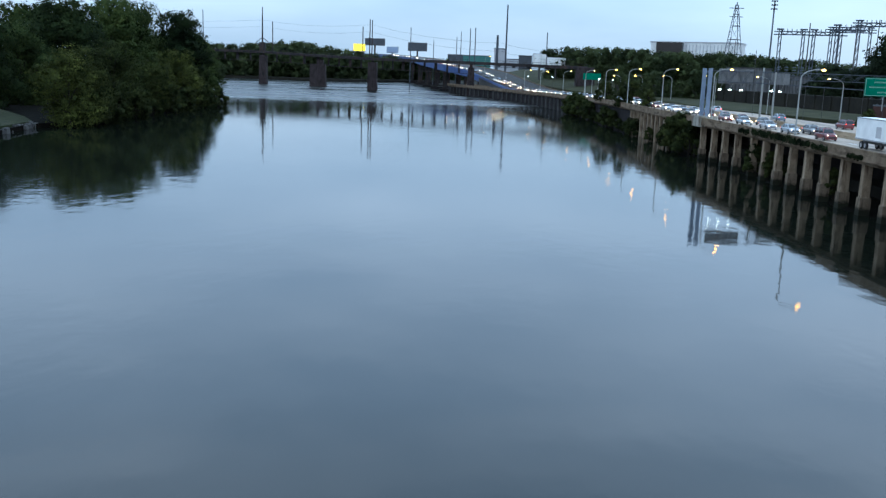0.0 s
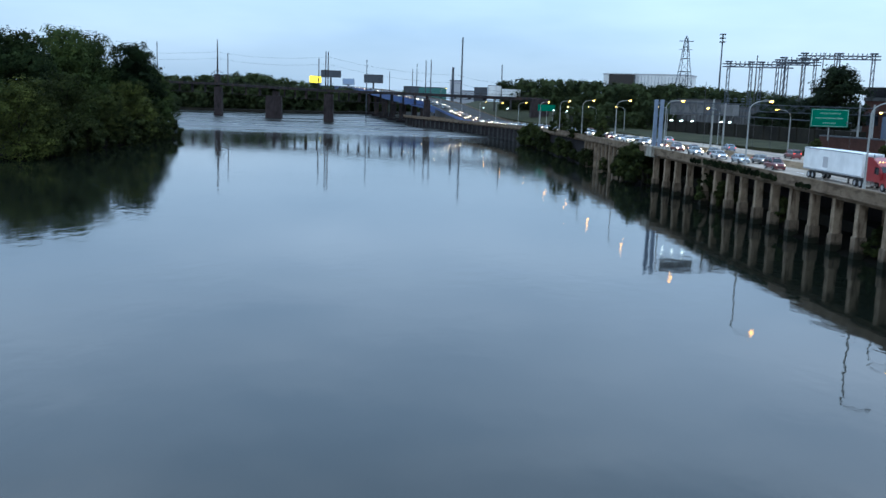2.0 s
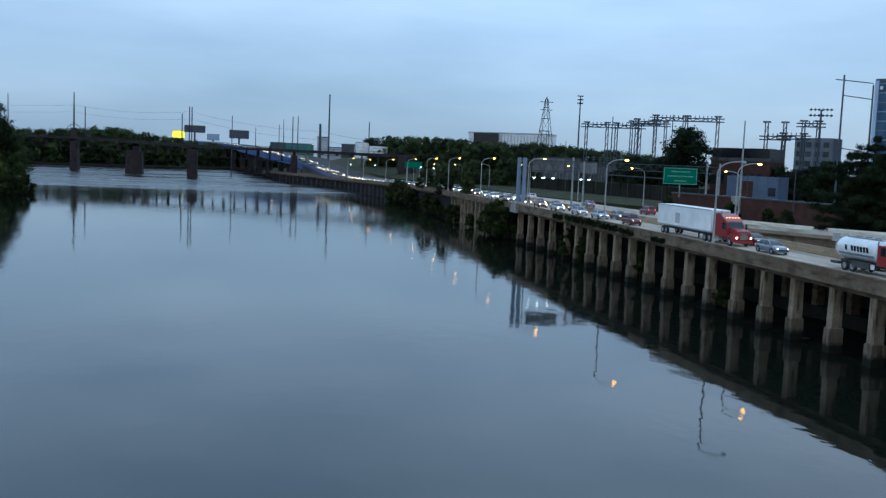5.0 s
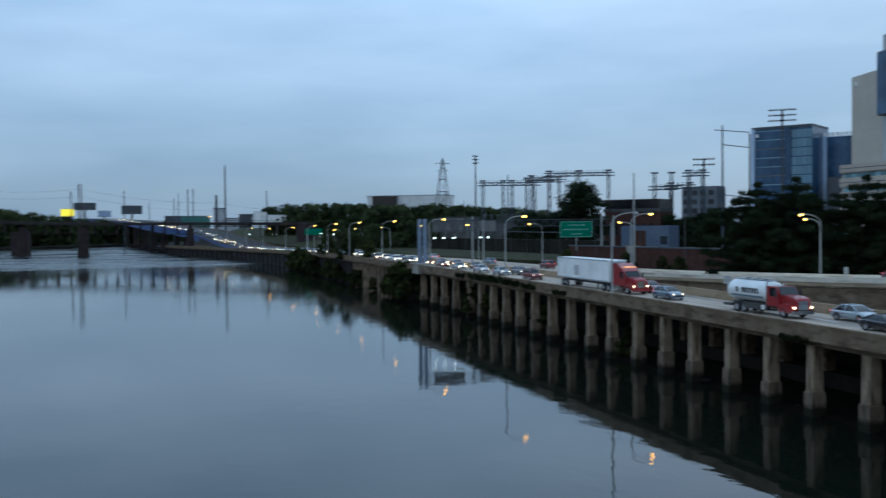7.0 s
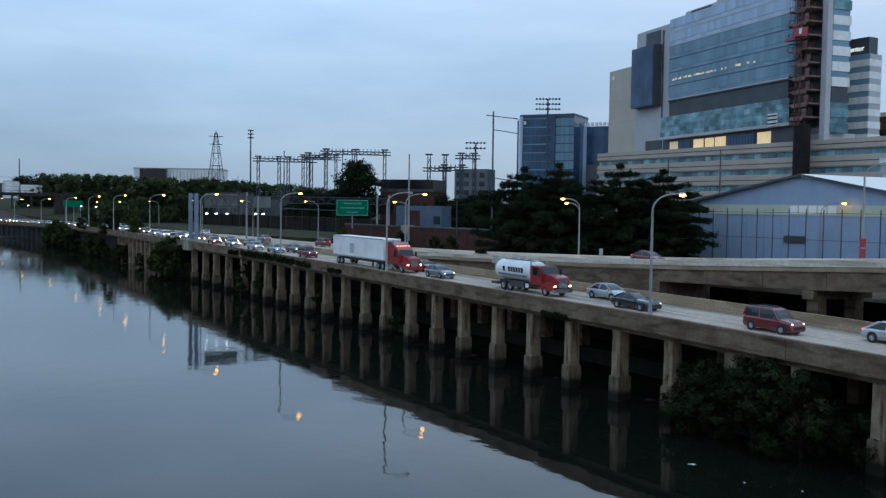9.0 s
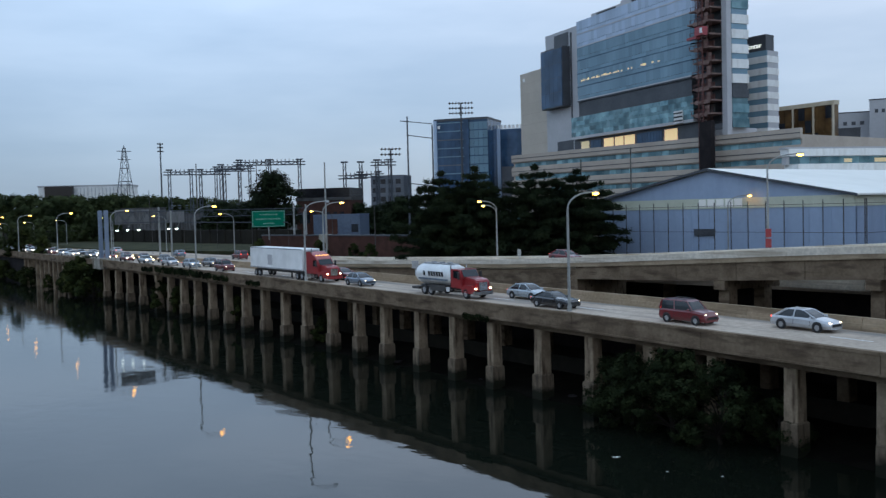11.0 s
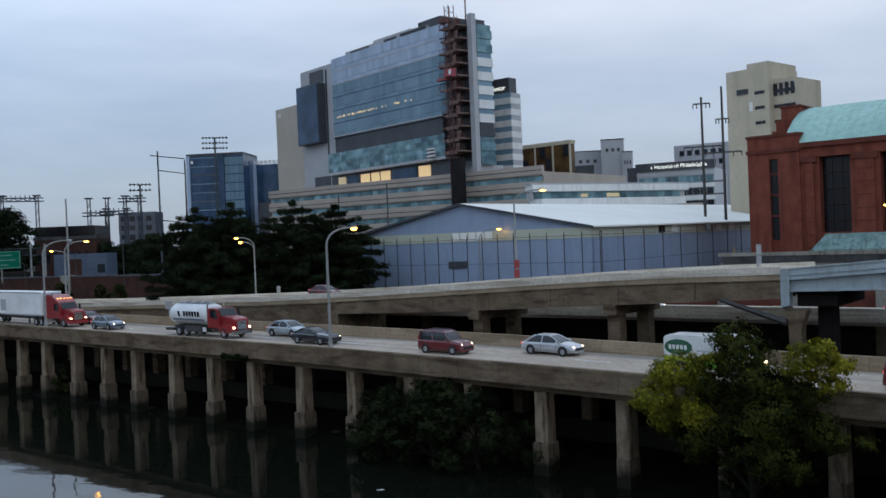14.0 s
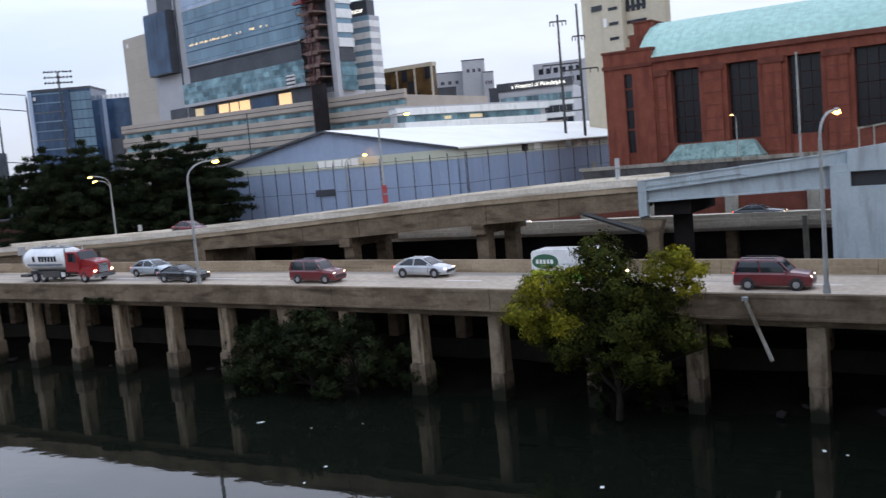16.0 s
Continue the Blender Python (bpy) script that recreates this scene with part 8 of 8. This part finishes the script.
def cab(e, x0, label_mat, sleeper):
    """A conventional truck cab with its front at x0."""
    bm = bmesh.new()
    side_prism(bm, [(x0 - 2.0, 0.75), (x0 - 0.15, 0.75), (x0, 0.95), (x0 - 0.02, 1.75), (x0 - 0.3, 1.95), (x0 - 2.0, 2.15)], 0.88)
    bmesh.ops.bevel(bm, geom=bm.edges[:], offset=0.10, segments=2, affect='EDGES')
    part("hood", bm, label_mat, e)
    bm = bmesh.new()
    back = x0 - (5.4 if sleeper else 3.9)
    top = 3.75 if sleeper else 2.85
    prof = [(back, 0.95), (x0 - 1.9, 0.95), (x0 - 1.9, 2.05), (x0 - 2.45, 2.85)] + ([(x0 - 3.0, 3.2), (x0 - 4.2, top)] if sleeper else [(x0 - 2.7, top)]) + [(back, top)]
    side_prism(bm, prof, 1.12)
    bmesh.ops.bevel(bm, geom=bm.edges[:], offset=0.09, segments=2, affect='EDGES')
    part("cab", bm, label_mat, e)
    bm = bmesh.new()
    v = [bm.verts.new(p) for p in ((x0 - 1.88, -0.95, 2.12), (x0 - 1.88, 0.95, 2.12), (x0 - 2.38, 0.9, 2.80), (x0 - 2.38, -0.9, 2.80), (x0 - 1.83, -0.95, 2.14), (x0 - 1.83, 0.95, 2.14), (x0 - 2.33, 0.9, 2.82), (x0 - 2.33, -0.9, 2.82))]
    for f in ((0, 1, 2, 3), (7, 6, 5, 4), (0, 4, 5, 1), (1, 5, 6, 2), (2, 6, 7, 3), (3, 7, 4, 0)):
        bm.faces.new([v[i] for i in f])
    part("windscreen", bm, M_CARGLASS, e)
    for s in (-1, 1):
        lbox("side_window", e, M_CARGLASS, x0 - 3.4, s * 1.125 - 0.02, 1.95, x0 - 2.5, s * 1.125 + 0.02, 2.7)
        lbox("mirror", e, M_BLACK, x0 - 2.25, s * 1.4 - 0.1, 1.9, x0 - 2.1, s * 1.4 + 0.1, 2.6)
        bm = bmesh.new()
        rod(bm, (x0 - 3.95, s * 1.02, 1.0), (x0 - 3.95, s * 1.02, top + 0.35), 0.07, n=8)
        part("exhaust_pipe", bm, M_CHROME, e)
        bm = bmesh.new()
        side = [(x0 - 2.0, 0.55), (x0 - 0.25, 0.55), (x0 - 0.1, 0.95), (x0 - 0.5, 1.35), (x0 - 1.6, 1.35), (x0 - 2.1, 1.0)]
        side_prism(bm, side, 0.13)
        for q in bm.verts:
            q.co.y += s * 1.02
        part("wing", bm, label_mat, e)
    lbox("bumper", e, M_CHROME if not sleeper else label_mat, x0 - 0.12, -1.14, 0.42, x0 + 0.12, 1.14, 0.78)
    lbox("grille", e, M_CHROME, x0 - 0.1, -0.5, 0.85, x0 + 0.03, 0.5, 1.68)
    lamps(e, x0 - 0.02, 0.92, 1.05, M_HEAD, "headlight", 0.3, 0.22)
    for k in range(5 if sleeper else 0):
        bm = bmesh.new()
        blob(bm, (x0 - (3.05 if sleeper else 2.75), -0.8 + 0.4 * k, (3.3 if sleeper else 2.93)), 0.1, 0.13, 0.07, 1)
        part("marker_lamp", bm, M_MARKER, e)
    return back


semi = thing("semi_truck", "red articulated truck pulling a long white trailer", "truck")
bk = cab(semi, 11.2, P_TRUCK, True)
lbox("chassis", semi, M_BLACK, -10.6, -0.45, 0.75, 10.4, 0.45, 1.05)
bm = bmesh.new()
box(bm, -11.0, -1.3, 1.20, 5.1, 1.3, 4.05)
bmesh.ops.bevel(bm, geom=bm.edges[:], offset=0.05, segments=1, affect='EDGES')
part("trailer_box", bm, P_TRAILER, semi, "long plain white trailer box")
for s in (-1, 1):
    lbox("trailer_rail", semi, M_STEEL, -11.0, s * 1.31 - 0.015, 1.18, 5.1, s * 1.31 + 0.015, 1.36)
    lbox("trailer_rail", semi, M_STEEL, -11.0, s * 1.31 - 0.015, 3.92, 5.1, s * 1.31 + 0.015, 4.04)
    lbox("side_placard", semi, M_GREYPAN, -5.2, s * 1.31 - 0.01, 1.7, -3.8, s * 1.31 + 0.01, 3.1)
    lbox("landing_leg", semi, M_DARKST, 1.2, s * 0.9 - 0.08, 0.2, 1.4, s * 0.9 + 0.08, 1.2)
    lbox("fuel_tank", semi, M_CHROME, 5.9, s * 1.0 - 0.25, 0.45, 7.4, s * 1.0 + 0.25, 0.95)
lbox("reefer_unit", semi, M_GREYPAN, 5.1, -0.9, 2.2, 5.5, 0.9, 3.9)
wheels(semi, (-9.4, -8.2, 3.4, 4.7, 9.9), 1.05, 0.5, WHEEL_TRUCK)
place(semi, 101.0, A, 22.4)

tanker = thing("tank_truck", "red truck with a white fuel tank", "truck")
bk = cab(tanker, 4.6, P_TRUCK, False)
lbox("chassis", tanker, M_BLACK, -5.6, -0.45, 0.7, 4.0, 0.45, 1.0)
bm = bmesh.new()
rings = []
for x, f in ((-5.7, 0.72), (-5.5, 0.94), (-5.2, 1.0), (0.3, 1.0), (0.6, 0.94), (0.7, 0.75)):
    rings.append([(x, 1.24 * f * math.cos(a), 2.14 + 1.08 * f * math.sin(a)) for a in (k * math.tau / 24 for k in range(24))])
loft(bm, rings)
part("tank", bm, P_WHITE, tanker, "white oval tank", True)
lbox("tank_walkway", tanker, M_STEEL, -5.0, -0.35, 3.16, 0.3, 0.35, 3.3)
for x in (-3.6, -2.2, -0.8):
    bm = bmesh.new()
    rod(bm, (x, 0, 3.2), (x, 0, 3.42), 0.28, n=12)
    part("hatch", bm, M_STEEL, tanker)
for s in (-1, 1):
    for k in range(8):
        if k != 1:
            bm = bmesh.new()
            v = box(bm, -3.9 + k * 0.46, s * 1.235 - 0.015, 2.0, -3.58 + k * 0.46, s * 1.235 + 0.015, 2.5)
            for q in v[4:]:
                q.co.x -= 0.14
            part("lettering_bar", bm, P_BLACK, tanker, "dark lettering bar")
    lbox("tank_stripe", tanker, P_BLUE, -4.9, s * 1.19 - 0.03, 1.6, 0.3, s * 1.19 + 0.03, 1.78)
    lbox("side_locker", tanker, M_DARKST, -2.8, s * 1.0 - 0.2, 0.5, -0.2, s * 1.0 + 0.2, 1.1)
    lbox("white_placard", tanker, P_WHITE, 0.0, s * 1.16 - 0.02, 0.55, 0.55, s * 1.16 + 0.02, 1.0)
lbox("rear_bumper", tanker, M_DARKST, -6.3, -1.1, 0.5, -5.0, 1.1, 0.75)
wheels(tanker, (-4.0, -2.8, 3.2), 1.0, 0.5, WHEEL_TRUCK)
place(tanker, 71.0, A, 9.2)

# slow traffic farther down the road
FAR_PARTS = ("body", "window_glass", "roof", "wheel", "grille")


def far_car(src, label):
    """A distant car: the same shell, glass, wheels and lights, without the small trim."""
    e = thing(src.name.split(".")[0], label, "car", group="cars on the road")
    for c in src.children:
        nm = c.name.split(".")[0]
        if nm in FAR_PARTS:
            part(nm, c.data, None, e).matrix_basis = c.matrix_basis
    lamps(e, 2.24, 0.62, 0.70, M_HEADFAR, "headlight", 0.30, 0.18)
    return e


def car_words(src, where):
    s = src["label"].split(" car")[0] if " car" in src["label"] else "black low coupe"
    return s + (" car " if " car" in src["label"] else " ") + where


rg = random.Random(44)
fleet = [s_silver, pale, white, steel, maroon, grey, suv, coupe]
for lane, y in ((A, 133.5), (B, 170.0)):
    while y < 455:
        src = rg.choice(fleet)
        where = "in slow traffic down the road"
        t = copy_thing(src, pose(0, 0, 0)) if y < 165 else far_car(src, car_words(src, where))
        t["label"] = car_words(src, where)
        place(t, y, lane + rg.uniform(-0.2, 0.2), 4.8)
        y += rg.uniform(9.0, 16.0) if y < 260 else rg.uniform(7.0, 12.0)
# traffic coming down the far viaduct
for lane in (-8.0, -4.0):
    y = 466.0
    while y < 1120:
        src = rg.choice(fleet)
        t = far_car(src, car_words(src, "far off on the viaduct"))
        x, z = far_at(y)
        bend = math.degrees(math.atan2(far_at(y + 5)[0] - far_at(y - 5)[0], 10))
        tilt = math.degrees(math.atan2(far_at(y + 3)[1] - far_at(y - 3)[1], 6))
        t.matrix_world = pose(x + lane + rg.uniform(-0.3, 0.3), y, z + 0.02, 0, 0, -90 - bend) @ pose(0, 0, 0, 0, tilt, 0)
        y += rg.uniform(9.0, 19.0)
# opposite carriageway and ramp, seen from behind
dark = car("sedan", "dark red saloon car seen from behind", P_RED, "sedan", False)
dark.matrix_world = pose(ramp_in(84) + 3.2, 84, ramp_top(84) - 0.59, 0, 0, -90) @ pose(0, 0, 0, 0, 2.5, 0)
for x, y, src, z in ((91.5, 47.0, white, 0), (92.0, 20.0, coupe, 0), (95.5, 60.0, grey, 0), (71, 150, maroon, 0), (70.0, 196.0, steel, 0), (68, 235, s_silver, 0), (73, 170, suv, 0)):
    t = copy_thing(src, pose(0, 0, 0))
    t["label"] = src["label"].split(" car")[0] + " car heading away on the far carriageway" if " car" in src["label"] else "black coupe heading away on the far carriageway"
    t.matrix_world = pose(x, y, deck_z(max(y, 70)) - 0.05, 0, 0, 90 if x < 80 else -90)
# one more four-wheel drive on the near lanes
t = copy_thing(suv, pose(0, 0, 0))
t["label"] = "dark red four-wheel-drive car passing the pale lamp post"
place(t, 9.3, A, 4.44)
